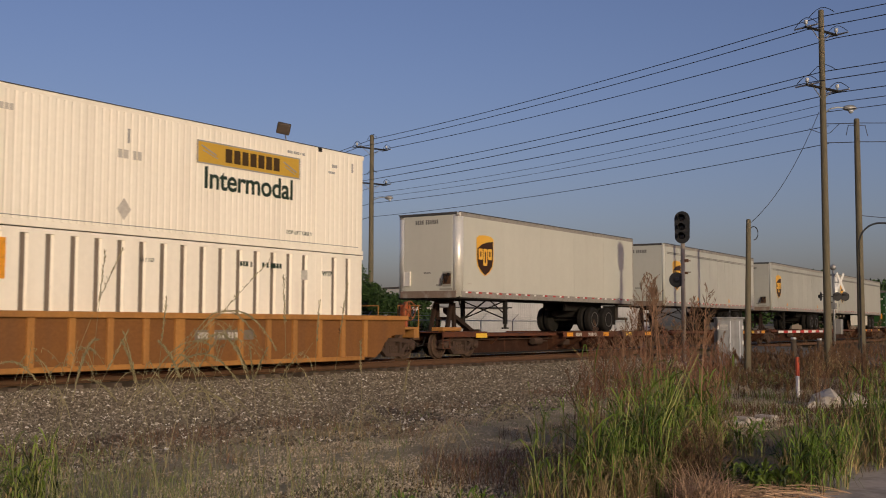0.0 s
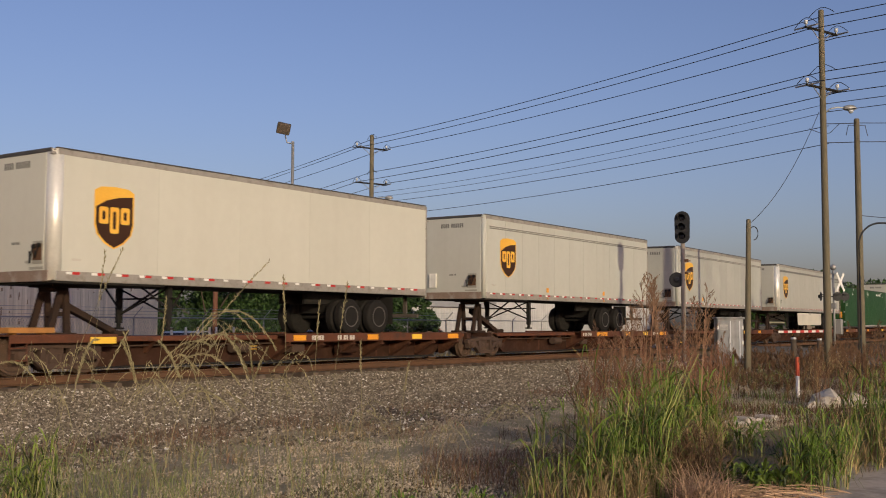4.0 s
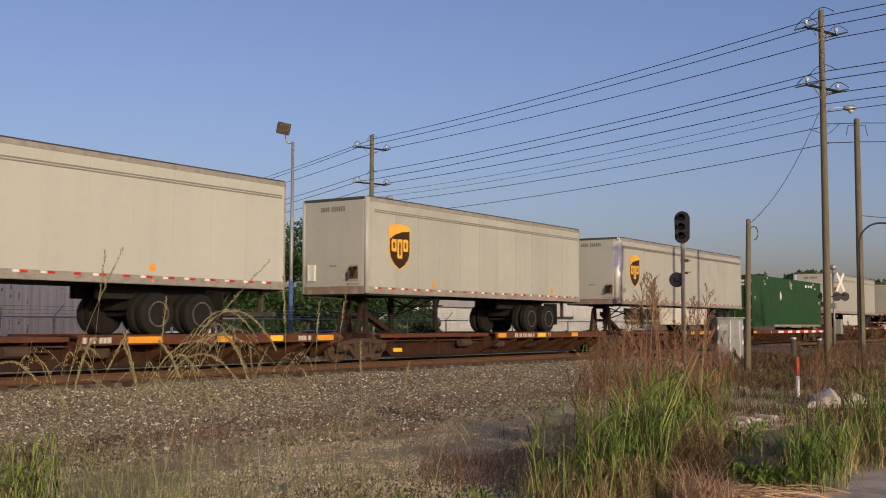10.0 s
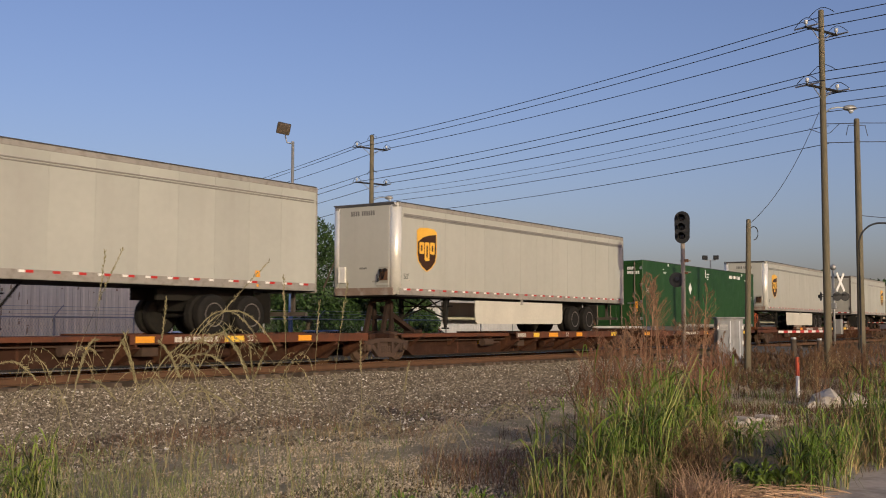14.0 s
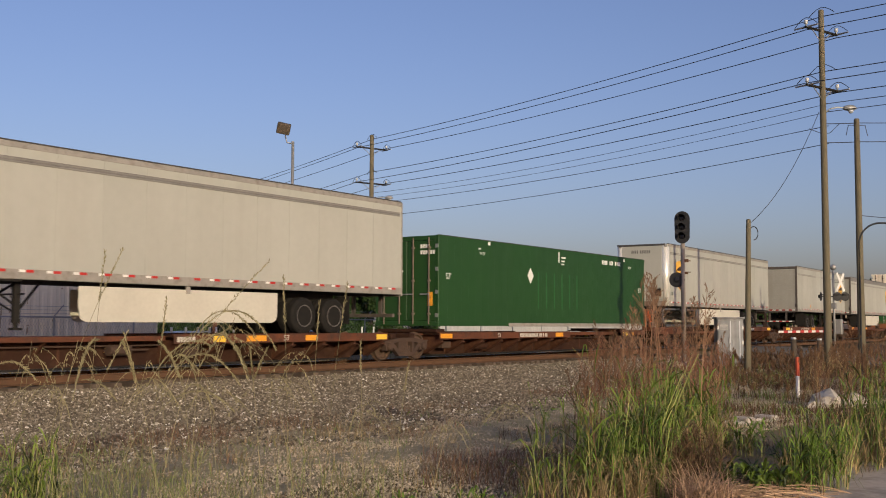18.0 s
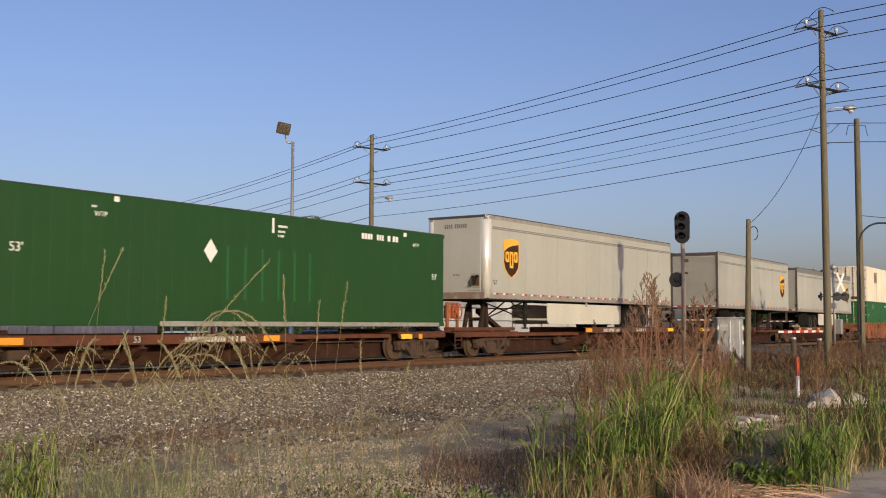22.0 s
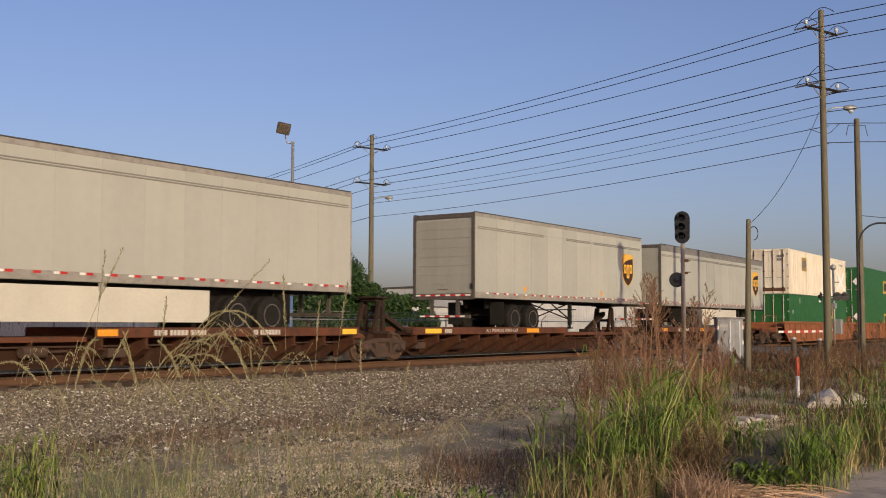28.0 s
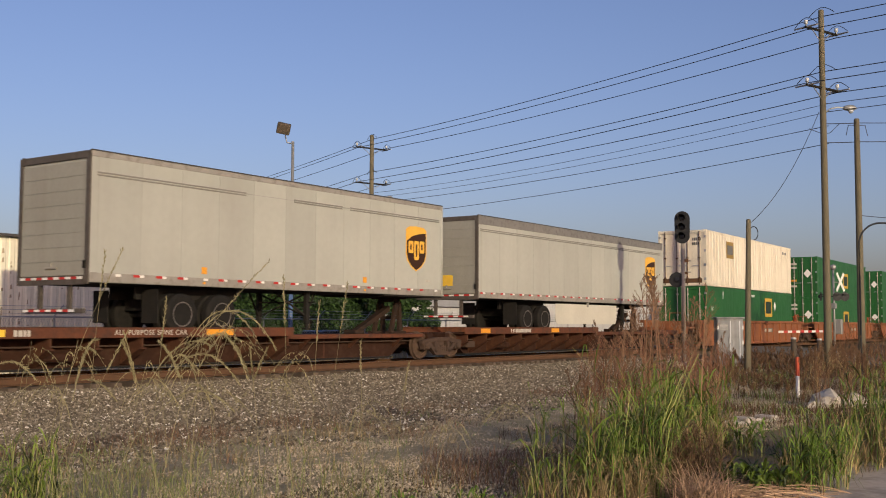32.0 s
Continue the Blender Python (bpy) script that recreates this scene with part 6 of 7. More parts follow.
# ---- beyond the track ----
def metal_shed(name, x0, x1, y, depth, top, mat, label, pitch=0.32, peel=0, z0=-0.75):
    s = thing(name, label, "building", kind="")
    L = x1 - x0
    s.location = (x0, y, 0)
    def wall(Lw, m):
        bm = wavy_side(Lw, z0, top, pitch, 0.035, pitch * 0.42, 0, -1, margin=0.0)
        bmesh.ops.transform(bm, matrix=m, verts=bm.verts)
        return bm
    part("front_wall", wall(L, Matrix()), mat, s)
    part("side_wall", wall(depth, Matrix.Translation((L, 0, 0)) @ Matrix.Rotation(math.pi / 2, 4, "Z")), mat, s)
    part("core", boxes((0.06, L - 0.06, 0.06, depth, z0, top - 0.02)), mat, s)
    part("roof", prism(bmesh.new(), [(-0.12, top), (-0.12, top + 0.04), (depth / 2, top + 0.04 + depth * 0.012), (depth + 0.2, top + 0.04), (depth + 0.2, top)], "x", -0.2, L + 0.25), "roof", s)
    part("gutter", boxes((-0.2, L + 0.28, -0.2, -0.1, top - 0.05, top + 0.03)), "roof", s)
    part("downpipe", boxes((L - 0.02, L + 0.25, -0.25, -0.05, top - 0.25, top - 0.02)), mat, s)
    rng = random.Random(3)
    if peel:
        for k in range(peel):
            cx, cz = rng.choice(((-8.6, 2.7), (-6.9, 2.9), (-5.2, 3.1), (-3.0, 3.2), (-6.8, 1.9), (-6.3, 1.2), (-2.2, 2.6), (-12.5, 2.4))) 
            x = int((L + cx + rng.gauss(0, 0.7)) / pitch) * pitch + pitch * 0.02
            z = cz + rng.gauss(0, 0.3)
            if x < 0.2 or x > L - 0.4 or z > top - 0.2:
                continue
            w, h = rng.uniform(0.03, 0.10), rng.uniform(0.04, 0.22)
            bm = prism(bmesh.new(), [(x, z), (x + w, z + h * 0.1), (x + w * 0.8, z + h), (x + w * 0.2, z + h * 0.8)], "y", -0.004, 0.0)
            part("peeled_patch", bm, "peel", s)
    return s


metal_shed("metal_shed", -4.0, 26.4, 31.0, 14.0, 3.97, "shed", "cream corrugated metal shed with peeling paint", peel=210)
metal_shed("metal_shed", 84.0, 102.0, 62.0, 12.0, 2.9, "grey_shed", "low grey corrugated metal shed", pitch=0.5)
metal_shed("warehouse", 113.0, 160.0, 70.0, 20.0, 5.9, "grey_shed", "grey corrugated metal warehouse beyond the street", pitch=0.5)

fence = thing("chain_fence", "galvanised fence with barbed wire arms behind the track", "fence")
FY = 28.6
for k in range(22):
    x = 2 + k * 3.05
    f = rods(((x, FY, -0.8), (x, FY, 1.35), 0.03, 0.03, 8), ((x, FY, 1.35), (x + 0.12, FY - 0.3, 1.7), 0.018))
    part("post", f, "galv", fence)
part("top_rail", rods(((2, FY, 1.33), (66, FY, 1.33), 0.024, 0.024, 8)), "galv", fence)
for k in range(3):
    part("barbed_wire", rods(((2, FY - 0.08 - k * 0.1, 1.43 + k * 0.11), (66, FY - 0.08 - k * 0.1, 1.43 + k * 0.11), 0.007, 0.007, 5)), "galv", fence)
mesh_v, mesh_f = [], []
for k in range(640):
    for sgn in (1, -1):
        x0 = 2 + k * 0.1
        a, b = (x0, -0.7), (x0 + sgn * 1.0, 1.32)
        i = len(mesh_v)
        mesh_v += [(a[0] - 0.003, FY, a[1]), (a[0] + 0.003, FY, a[1]), (b[0] + 0.003, FY, b[1]), (b[0] - 0.003, FY, b[1])]
        mesh_f.append((i, i + 1, i + 2, i + 3))
ch = new("chain_mesh", raw_mesh("chain_mesh", mesh_v, mesh_f, "galv"))
ch.parent = fence
bol_me = mesh_of("bollard", rods(((0, 0, -0.8), (0, 0, 1.0), 0.05, 0.05, 8)), "white")
for k, (x, y) in enumerate(((27.5, 31.5), (28.3, 31.6), (29.1, 31.8), (29.9, 32.0), (31.2, 33), (32.2, 33), (44.5, 36), (45.5, 36))):
    b = part("bollard", bol_me, None)
    tagged(b, "white painted pipe bollard behind the fence", "bollard", "white bollards")
    b.location = (x, y, 0.0)


def flood_lamp(x, y, top):
    f = thing("flood_light", "square floodlight on a tall thin steel pole", "flood light")
    f.location = (x, y, -0.75)
    h = top + 0.75
    part("pole", rods(((0, 0, 0), (0, 0, h), 0.1, 0.07, 10)), "silver", f, smooth=True)
    part("pole_base", rods(((0, 0, 0), (0, 0, 3.9), 0.108, 0.104, 10)), "car_blue", f, "blue painted lower part", smooth=True)
    r = Vector((rightw.x, rightw.y, 0))
    part("bracket", tube(bmesh.new(), [Vector((0, 0, h - 0.1)), -r * 0.28 + Vector((0, 0, h - 0.05)), -r * 0.36 + Vector((0, 0, h + 0.25)), -r * 0.34 + Vector((0, 0, h + 0.55))], 0.035, 7), "galv", f, smooth=True)
    hd = bevelled(boxes((-0.32, 0.32, -0.16, 0.16, -0.26, 0.26)), 0.05, 2)
    bmesh.ops.transform(hd, matrix=Matrix.Translation(-r * 0.45 + Vector((0, 0, h + 0.62))) @ Matrix.Rotation(math.radians(-50), 4, "Z") @ Matrix.Rotation(math.radians(22), 4, "X") @ Matrix.Rotation(math.radians(12), 4, "Y"), verts=hd.verts)
    part("head", hd, "bark", f)


flood_lamp(37.1, 34.3, 9.75)
rp = thing("steel_post", "rusty red-brown steel post behind the fence", "post")
rp.location = (36.4, 38.6, -0.75)
part("shaft", rods(((0, 0, 0), (0, 0, 5.3), 0.13, 0.11, 10)), "stake_rust", rp, smooth=True)
part("cap", rods(((0, 0, 5.3), (0, 0, 5.36), 0.12, 0.06, 10)), "stake_rust", rp)
part("tag", boxes((-0.09, 0.09, -0.15, -0.135, 4.6, 4.9)), "faded", rp)


def parked_car(x, y, turn, mat, label, name="car"):
    c = thing(name, label, "car")
    c.matrix_basis = pose(x, y, -0.68, 0, 0, turn)
    low = [(-2.2, 0.35), (-2.25, 0.75), (-2.1, 0.92), (-1.3, 0.98), (1.1, 1.0), (2.0, 0.88), (2.25, 0.7), (2.25, 0.35)]
    part("body", bevelled(prism(bmesh.new(), low, "y", -0.88, 0.88), 0.06, 2), mat, c)
    part("cabin", bevelled(prism(bmesh.new(), [(-1.5, 0.95), (-1.1, 1.42), (0.3, 1.45), (1.0, 0.97)], "y", -0.76, 0.76), 0.05, 2), "glass", c)
    part("roof", bevelled(prism(bmesh.new(), [(-1.12, 1.41), (-1.0, 1.47), (0.2, 1.49), (0.35, 1.43)], "y", -0.74, 0.74), 0.02), mat, c)
    for sx in (-1.4, 1.4):
        for sy in (-0.8, 0.8):
            part("wheel", lathe(bmesh.new(), (sx, sy - 0.1, 0.33), (0, 1, 0), [(0, 0.2), (0.0, 0.3), (0.03, 0.33), (0.17, 0.33), (0.2, 0.3), (0.2, 0.2)], 18), "tyre", c)


parked_car(45.0, 39.0, 5, "car_blue", "blue parked car behind the fence")
parked_car(58.0, 41.0, -20, "car_red", "red parked car behind the fence")
parked_car(33.0, 36.5, 15, "car_white", "white parked car behind the fence")
bld = thing("far_building", "tan distant building with a flat roof", "building")
bld.location = (178.0, 41.0, -1.0)
part("wall", boxes((0, 30, 0, 12, 0, 7.5)), "brick_far", bld)
part("roof", boxes((-0.3, 30.3, -0.3, 12.3, 7.5, 8.0)), "roof", bld)
for k in range(8):
    part("window", boxes((1.5 + k * 3.5, 3.2 + k * 3.5, -0.05, 0.02, 3.5, 5.5)), "glass", bld)


# ---- trees ----
def leaf_cloud(rng, centre, rad, n, size):
    """Small leaf pairs scattered in a lumpy clump."""
    d = rng.normal(size=(n, 3))
    d /= np.linalg.norm(d, axis=1)[:, None]
    c = np.array(centre) + d * (rng.random((n, 1)) ** 0.45) * np.array(rad)
    u = rng.normal(size=(n, 3))
    u /= np.linalg.norm(u, axis=1)[:, None]
    v = np.cross(u, rng.normal(size=(n, 3)))
    v /= np.linalg.norm(v, axis=1)[:, None]
    s = size * (0.6 + 0.8 * rng.random((n, 1)))
    return np.stack([c - u * s, c - v * s * 0.5, c + u * s, c + v * s * 0.5], 1).reshape(-1, 3)


def tree(name, x, y, h, w, seed, label, leaves=5200, size=0.13, z0=-0.7, low=0.25):
    rng = np.random.default_rng(seed)
    t = thing(name, label, "tree", "trees behind the track")
    t.location = (x, y, z0)
    bm = bmesh.new()
    rod(bm, (0, 0, -0.2), (0.1, 0.05, h * 0.35), 0.045 * h * 0.5, 0.03 * h * 0.5, 9)
    tips = []
    for k in range(7):
        a = k * 0.9 + rng.random()
        e = (math.cos(a) * w * 0.33, math.sin(a) * w * 0.33, h * (0.5 + 0.35 * rng.random()))
        rod(bm, (0.1, 0.05, h * (0.2 + 0.15 * rng.random())), e, 0.012 * h, 0.004 * h, 6)
        tips.append(e)
    part("trunk", bm, "bark", t)
    v = []
    nc = 26
    for k in range(nc):
        a, r = rng.random() * 6.28, (rng.random() ** 0.6) * w * 0.42
        z = h * (low + (0.92 - low) * rng.random())
        k2 = 1 - 0.55 * max(0, (z / h - 0.5) * 2) ** 2
        v.append(leaf_cloud(rng, (math.cos(a) * r * k2, math.sin(a) * r * k2, z), (w * 0.17, w * 0.17, h * 0.11), leaves // nc, size))
    v = np.concatenate(v)
    f = np.arange(len(v)).reshape(-1, 4)
    ob = new("crown", raw_mesh("crown", v.tolist(), f.tolist(), "leaf"))
    ob.parent = t
    return t


def from_camera(bearing, dist):
    a = YAW - radians(bearing)
    return dist * math.cos(a), dist * math.sin(a)


for k, (b, d, h, w) in enumerate(((-7.2, 62, 7.9, 6.4), (-9.6, 64, 7.3, 6.0), (-12.4, 66, 5.9, 6.0), (-14.9, 69, 5.5, 6.0), (-3.7, 64, 4.4, 4.4), (-1.6, 67, 3.7, 4.0), (-11.0, 76, 7.2, 7.0), (-5.6, 73, 7.6, 7.0))):
    tree("tree", *from_camera(b, d), h, w, 70 + k, "leafy green broad-crowned tree behind the fence", leaves=15000, size=0.10, low=0.1)
for k, (x, y, h, w) in enumerate(((152.8, 43.5, 9.8, 10), (160, 46, 9.4, 9), (148.5, 50.0, 9.4, 7), (216, 49.0, 11.0, 12), (230, 58, 11, 12))):
    tree("tree", x, y, h, w, 90 + k, "distant leafy green tree", leaves=2600, size=0.4, z0=-1.0)


def twin_lamp(x, y, top):
    t = thing("twin_flood_lamp", "small twin floodlight on a thin steel pole", "flood light")
    z0 = ground_z(x, y)
    t.matrix_basis = pose(x, y, z0, 0, 0, toward(x, y))
    part("pole", rods(((0, 0, 0), (0, 0, top - z0), 0.07, 0.05, 8)), "galv", t, smooth=True)
    part("arm", boxes((-0.45, 0.45, -0.03, 0.03, top - z0 - 0.06, top - z0)), "galv", t)
    for s in (-1, 1):
        h = part("head", bevelled(boxes((s * 0.44 - 0.22, s * 0.44 + 0.22, -0.24, 0.06, top - z0, top - z0 + 0.34)), 0.03), "signal", t)
        part("lens", boxes((s * 0.38 - 0.13, s * 0.38 + 0.13, -0.206, -0.2, top - z0 + 0.04, top - z0 + 0.22)), "porcelain", h)


twin_lamp(*from_camera(14.1, 90), 6.5)


# ---- grasses and weeds ----
def blades(rng, n, place, hgt, width, bend, segs=4, lean=0.0, droop=1.0):
    """Tapered bent blades. place(n) gives foot points; returns vertices and quads."""
    foot = place(n)
    h = hgt[0] + (hgt[1] - hgt[0]) * rng.random(n)
    a = rng.random(n) * 2 * np.pi
    d = np.stack([np.cos(a), np.sin(a), np.zeros(n)], 1)
    b = a + np.pi / 2 + (rng.random(n) - 0.5) * 1.6
    side = np.stack([np.cos(b), np.sin(b), np.zeros(n)], 1)
    k = bend * (0.3 + rng.random(n))
    rings = []
    for i in range(segs + 1):
        t = i / segs
        c = foot + d * (k * h * t ** 2)[:, None] + d * (lean * t)
        c[:, 2] += h * (t - droop * 0.35 * np.minimum(k, 1.6) * t ** 3)
        w = width * (1 - t) ** 0.7 * 0.5 + 0.0008
        rings.append(np.stack([c - side * w, c + side * w], 1))
    v = np.stack(rings, 1).reshape(n, -1, 3)
    per = 2 * (segs + 1)
    q = np.array([(2 * i, 2 * i + 1, 2 * i + 3, 2 * i + 2) for i in range(segs)])
    f = (q[None] + (np.arange(n) * per)[:, None, None]).reshape(-1, 4)
    return v.reshape(-1, 3), f


def heights(p):
    p[:, 2] = [ground_z(x, y) for x, y in p[:, :2]]
    return p


def disc(rng, cx, cy, r):
    def place(n):
        a, q = rng.random(n) * 6.283, r * rng.random(n) ** 0.6
        return heights(np.stack([cx + q * np.cos(a), cy + q * np.sin(a), np.zeros(n)], 1))
    return place


def area(rng, x0, x1, y0, y1):
    def place(n):
        return heights(np.stack([x0 + (x1 - x0) * rng.random(n), y0 + (y1 - y0) * rng.random(n), np.zeros(n)], 1))
    return place


def stuff(name, chunks, mats, label, category):
    vs, fs, mi, n = [], [], [], 0
    for v, f, m in chunks:
        vs.append(v)
        fs.append(f + n)
        mi += [m] * len(f)
        n += len(v)
    me = raw_mesh(name, np.concatenate(vs).tolist(), np.concatenate(fs).tolist(), mats, mi)
    return tagged(new(name, me), label, category, kind="stuff")


def seed_stalks(rng, feet, hgt, head, spread, thick=0.006):
    """Tall stems with an open, drooping seed head of fine branches with grains."""
    V, F, n = [], [], 0

    def strip(pts, w0, w1):
        nonlocal n
        pts = np.array(pts)
        k = len(pts)
        side = np.array([0.82, -0.57, 0.0])
        for j in range(k):
            w = w0 + (w1 - w0) * j / (k - 1)
            V.append(pts[j] - side * w)
            V.append(pts[j] + side * w)
        for j in range(k - 1):
            F.append((n + 2 * j, n + 2 * j + 1, n + 2 * j + 3, n + 2 * j + 2))
        n += 2 * k
    for x, y in feet:
        z = ground_z(x, y)
        h = rng.uniform(*hgt)
        a = rng.random() * 6.28
        lx, ly = math.cos(a) * spread * h, math.sin(a) * spread * h
        stem = [np.array((x + lx * t * t, y + ly * t * t, z + h * t)) for t in np.linspace(0, 1, 7)]
        strip(stem, thick, thick * 0.5)
        top = stem[-1]
        hl = rng.uniform(*head)
        for k in range(13):
            t = k / 12
            p = top - np.array((lx, ly, h)) / h * hl * (1 - t) * 0.95
            b = rng.random() * 6.28
            r = hl * (0.46 * (1 - t) + 0.09)
            e = p + np.array((math.cos(b) * r * 0.55, math.sin(b) * r * 0.55, r * 0.85))
            m = (p + e) / 2 + np.array((0, 0, r * 0.14))
            strip([p, m, e], thick * 0.4, thick * 0.25)
            for g in range(10):
                c = p + (e - p) * (0.2 + 0.8 * g / 9) + rng.normal(size=3) * 0.006
                dv = (e - p) / r * rng.uniform(0.009, 0.018) + rng.normal(size=3) * 0.003
                strip([c - dv, c, c + dv], thick * 0.3, thick * 0.55)
    return np.array(V), np.array(F)


def spot(bearing, dist):
    """A place by its bearing (degrees to the right of straight ahead) and distance from the camera."""
    a = YAW - radians(bearing)
    return dist * math.cos(a), dist * math.sin(a)


grng = np.random.default_rng(11)


def reeds(rng, feet, hgt, per, leaf, width, spread=0.12, start=0.12, stem=0.006):
    """Leafy grass stems: each stem carries long arched leaves set on alternate sides. Stems and leaves apart."""
    V, F, SV, SF = [], [], [], []
    nv = ns = 0
    for x, y in feet:
        z, h, a = ground_z(x, y), rng.uniform(*hgt), rng.random() * 6.28
        lx, ly = math.cos(a) * spread * h * rng.random() * 2, math.sin(a) * spread * h * rng.random() * 2
        at = lambda t: np.array((x + lx * t * t, y + ly * t * t, z + h * t))
        sd = np.array([0.82, -0.57, 0.0]) * stem
        for t in np.linspace(0, 1, 5):
            w = sd * (1 - 0.6 * t)
            SV += [at(t) - w, at(t) + w]
        SF += [(ns + 2 * j, ns + 2 * j + 1, ns + 2 * j + 3, ns + 2 * j + 2) for j in range(4)]
        ns += 10
        b = rng.random() * 6.28
        for k in range(per):
            t0 = start + (0.98 - start) * (k + rng.random() * 0.6) / per
            b += math.pi + rng.normal() * 0.5
            d = np.array((math.cos(b), math.sin(b), 0.0))
            wv = np.array((-math.sin(b), math.cos(b), 0.0)) * 0.75 + np.array((0.0, 0.0, 0.35)) * rng.normal()
            n = leaf * rng.uniform(0.6, 1.2) * (0.75 + 0.5 * (1 - abs(2 * t0 - 1)))
            out, drop = rng.uniform(0.2, 0.6), rng.uniform(0.25, 1.1)
            for j, t in enumerate((0.0, 0.22, 0.45, 0.7, 1.0)):
                c = at(t0) + d * n * out * (t + 0.25 * t * t) + np.array((0, 0, n * (0.95 * t - drop * t * t * t * 0.9 - 0.15 * t * t)))
                w = wv * width * 0.5 * (0.45, 0.95, 1.0, 0.7, 0.03)[j]
                V += [c - w, c + w]
            F += [(nv + 2 * j, nv + 2 * j + 1, nv + 2 * j + 3, nv + 2 * j + 2) for j in range(4)]
            nv += 10
    return np.array(V), np.array(F), np.array(SV), np.array(SF)


def round_feet(bearing, dist, r, n, stretch=1.0):
    cx, cy = spot(bearing, dist)
    out = []
    for _ in range(n):
        q, a = r * grng.random() ** 0.6, grng.random() * 6.283
        u, w = q * math.cos(a) * stretch, q * math.sin(a)
        out.append((cx + u * rightw.x - w * rightw.y, cy + u * rightw.y + w * rightw.x))
    return out


def clump(bearing, dist, r, n, h, label, per=7, leaf=0.5, width=0.02, heads=0, hh=(1.5, 2.0), dry=60, stretch=1.0, head_mat="weed", low=0):
    feet = round_feet(bearing, dist, r, n, stretch)
    v, f, sv, sf = reeds(grng, feet, h, per, leaf, width)
    ch = [(v, f, 0), (sv, sf, 3)]
    if dry:
        d = round_feet(bearing, dist, r * 1.05, dry, stretch)
        v, f, sv, sf = reeds(grng, d, (h[0] * 0.35, h[1] * 0.5), 6, leaf * 0.8, width * 0.6, 0.3)
        ch += [(v, f, 1), (sv, sf, 1)]
    if low:
        v, f = blades(grng, low, lambda m: heights(np.array([(x, y, 0) for x, y in round_feet(bearing, dist, r * 1.1, m, stretch)])), (h[0] * 0.4, h[1] * 0.75), width * 0.7, 0.3, 4)
        ch.append((v, f, 0))
    if h[1] > 0.8:
        v, f, sv, sf = reeds(grng, round_feet(bearing, dist, r, n // 4, stretch), (h[0] * 0.9, h[1] * 1.05), 3, leaf * 0.7, width * 0.5, 0.1, 0.5, 0.008)
        ch += [(v, f, 0), (sv, sf, 3)]
    if heads:
        v, f = seed_stalks(grng, round_feet(bearing, dist, r * 0.8, heads, stretch), hh, (0.4, 0.7), 0.12, 0.006)
        ch.append((v, f, 2))
    return stuff("tall_grass", ch, ["grass", "grass_dry", head_mat, "grass_stem"], label, "grass")


clump(7.2, 10.5, 0.5, 20, (0.3, 0.85), "clump of green grass at the gravel's edge", heads=1, hh=(1.0, 1.2), stretch=1.2, low=30, width=0.017, leaf=0.55)
clump(9.4, 11.0, 0.5, 42, (0.4, 0.95), "dense clump of tall green grass", dry=130, per=8, heads=2, hh=(1.2, 1.6), low=60, width=0.018, leaf=0.62)
clump(11.0, 11.8, 0.45, 44, (0.6, 1.25), "dense clump of tall green grass with brown seed heads", dry=130, per=8, heads=1, hh=(1.5, 1.9), low=60, width=0.018, leaf=0.62, head_mat="weed_tan")
clump(12.4, 13.4, 0.48, 42, (0.7, 1.42), "tall green grass beside the gravel with tan seed heads", dry=110, per=8, heads=1, hh=(1.6, 2.0), low=40, width=0.019, leaf=0.6, head_mat="weed_tan")
clump(13.2, 15.5, 0.5, 26, (0.6, 1.1), "tall green grass with brown seed heads before the cabinet", heads=2, hh=(1.5, 1.9), low=30)
clump(8.0, 15.5, 1.0, 10, (0.4, 0.9), "thin reddish grass at the foot of the ballast", heads=7, hh=(0.9, 1.4), dry=20)


def canes(n, bearing, dist, r, tip, height, label):
    """Pale canes leaning one way out of the clump, with a few long leaves."""
    feet = round_feet(bearing, dist, r, n)
    V, F, k0 = [], [], 0
    for x, y in feet:
        z, h, ln = ground_z(x, y), grng.uniform(*height), tip * grng.uniform(0.6, 1.3)
        w = grng.uniform(0.005, 0.009)
        for t in np.linspace(0, 1, 8):
            c = np.array((x + rightw.x * ln * t ** 1.6, y + rightw.y * ln * t ** 1.6, z + h * t))
            sd = np.array((rightw.x, rightw.y, 0.0)) * w * (1 - 0.55 * t)
            V += [c - sd, c + sd]
        F += [(k0 + 2 * j, k0 + 2 * j + 1, k0 + 2 * j + 3, k0 + 2 * j + 2) for j in range(7)]
        k0 += 16
    lv, lf, sv, sf = reeds(grng, [feet[k % len(feet)] for k in range(n)], (height[0], height[1]), 6, 0.55, 0.018, 0.3, 0.45, 0.004)
    return stuff("cane_grass", [(np.array(V), np.array(F), 0), (lv, lf, 1), (sv, sf, 0)], ["cane", "grass"], label, "grass")


canes(6, 10.5, 11.3, 0.2, 0.36, (0.9, 1.55), "pale yellow-green canes leaning out of the grass")
canes(4, 8.6, 10.9, 0.25, 0.10, (0.7, 1.15), "thin yellow-green canes in the grass")
canes(4, 20.2, 13.0, 0.25, 0.15, (0.45, 0.8), "pale canes leaning over the verge")

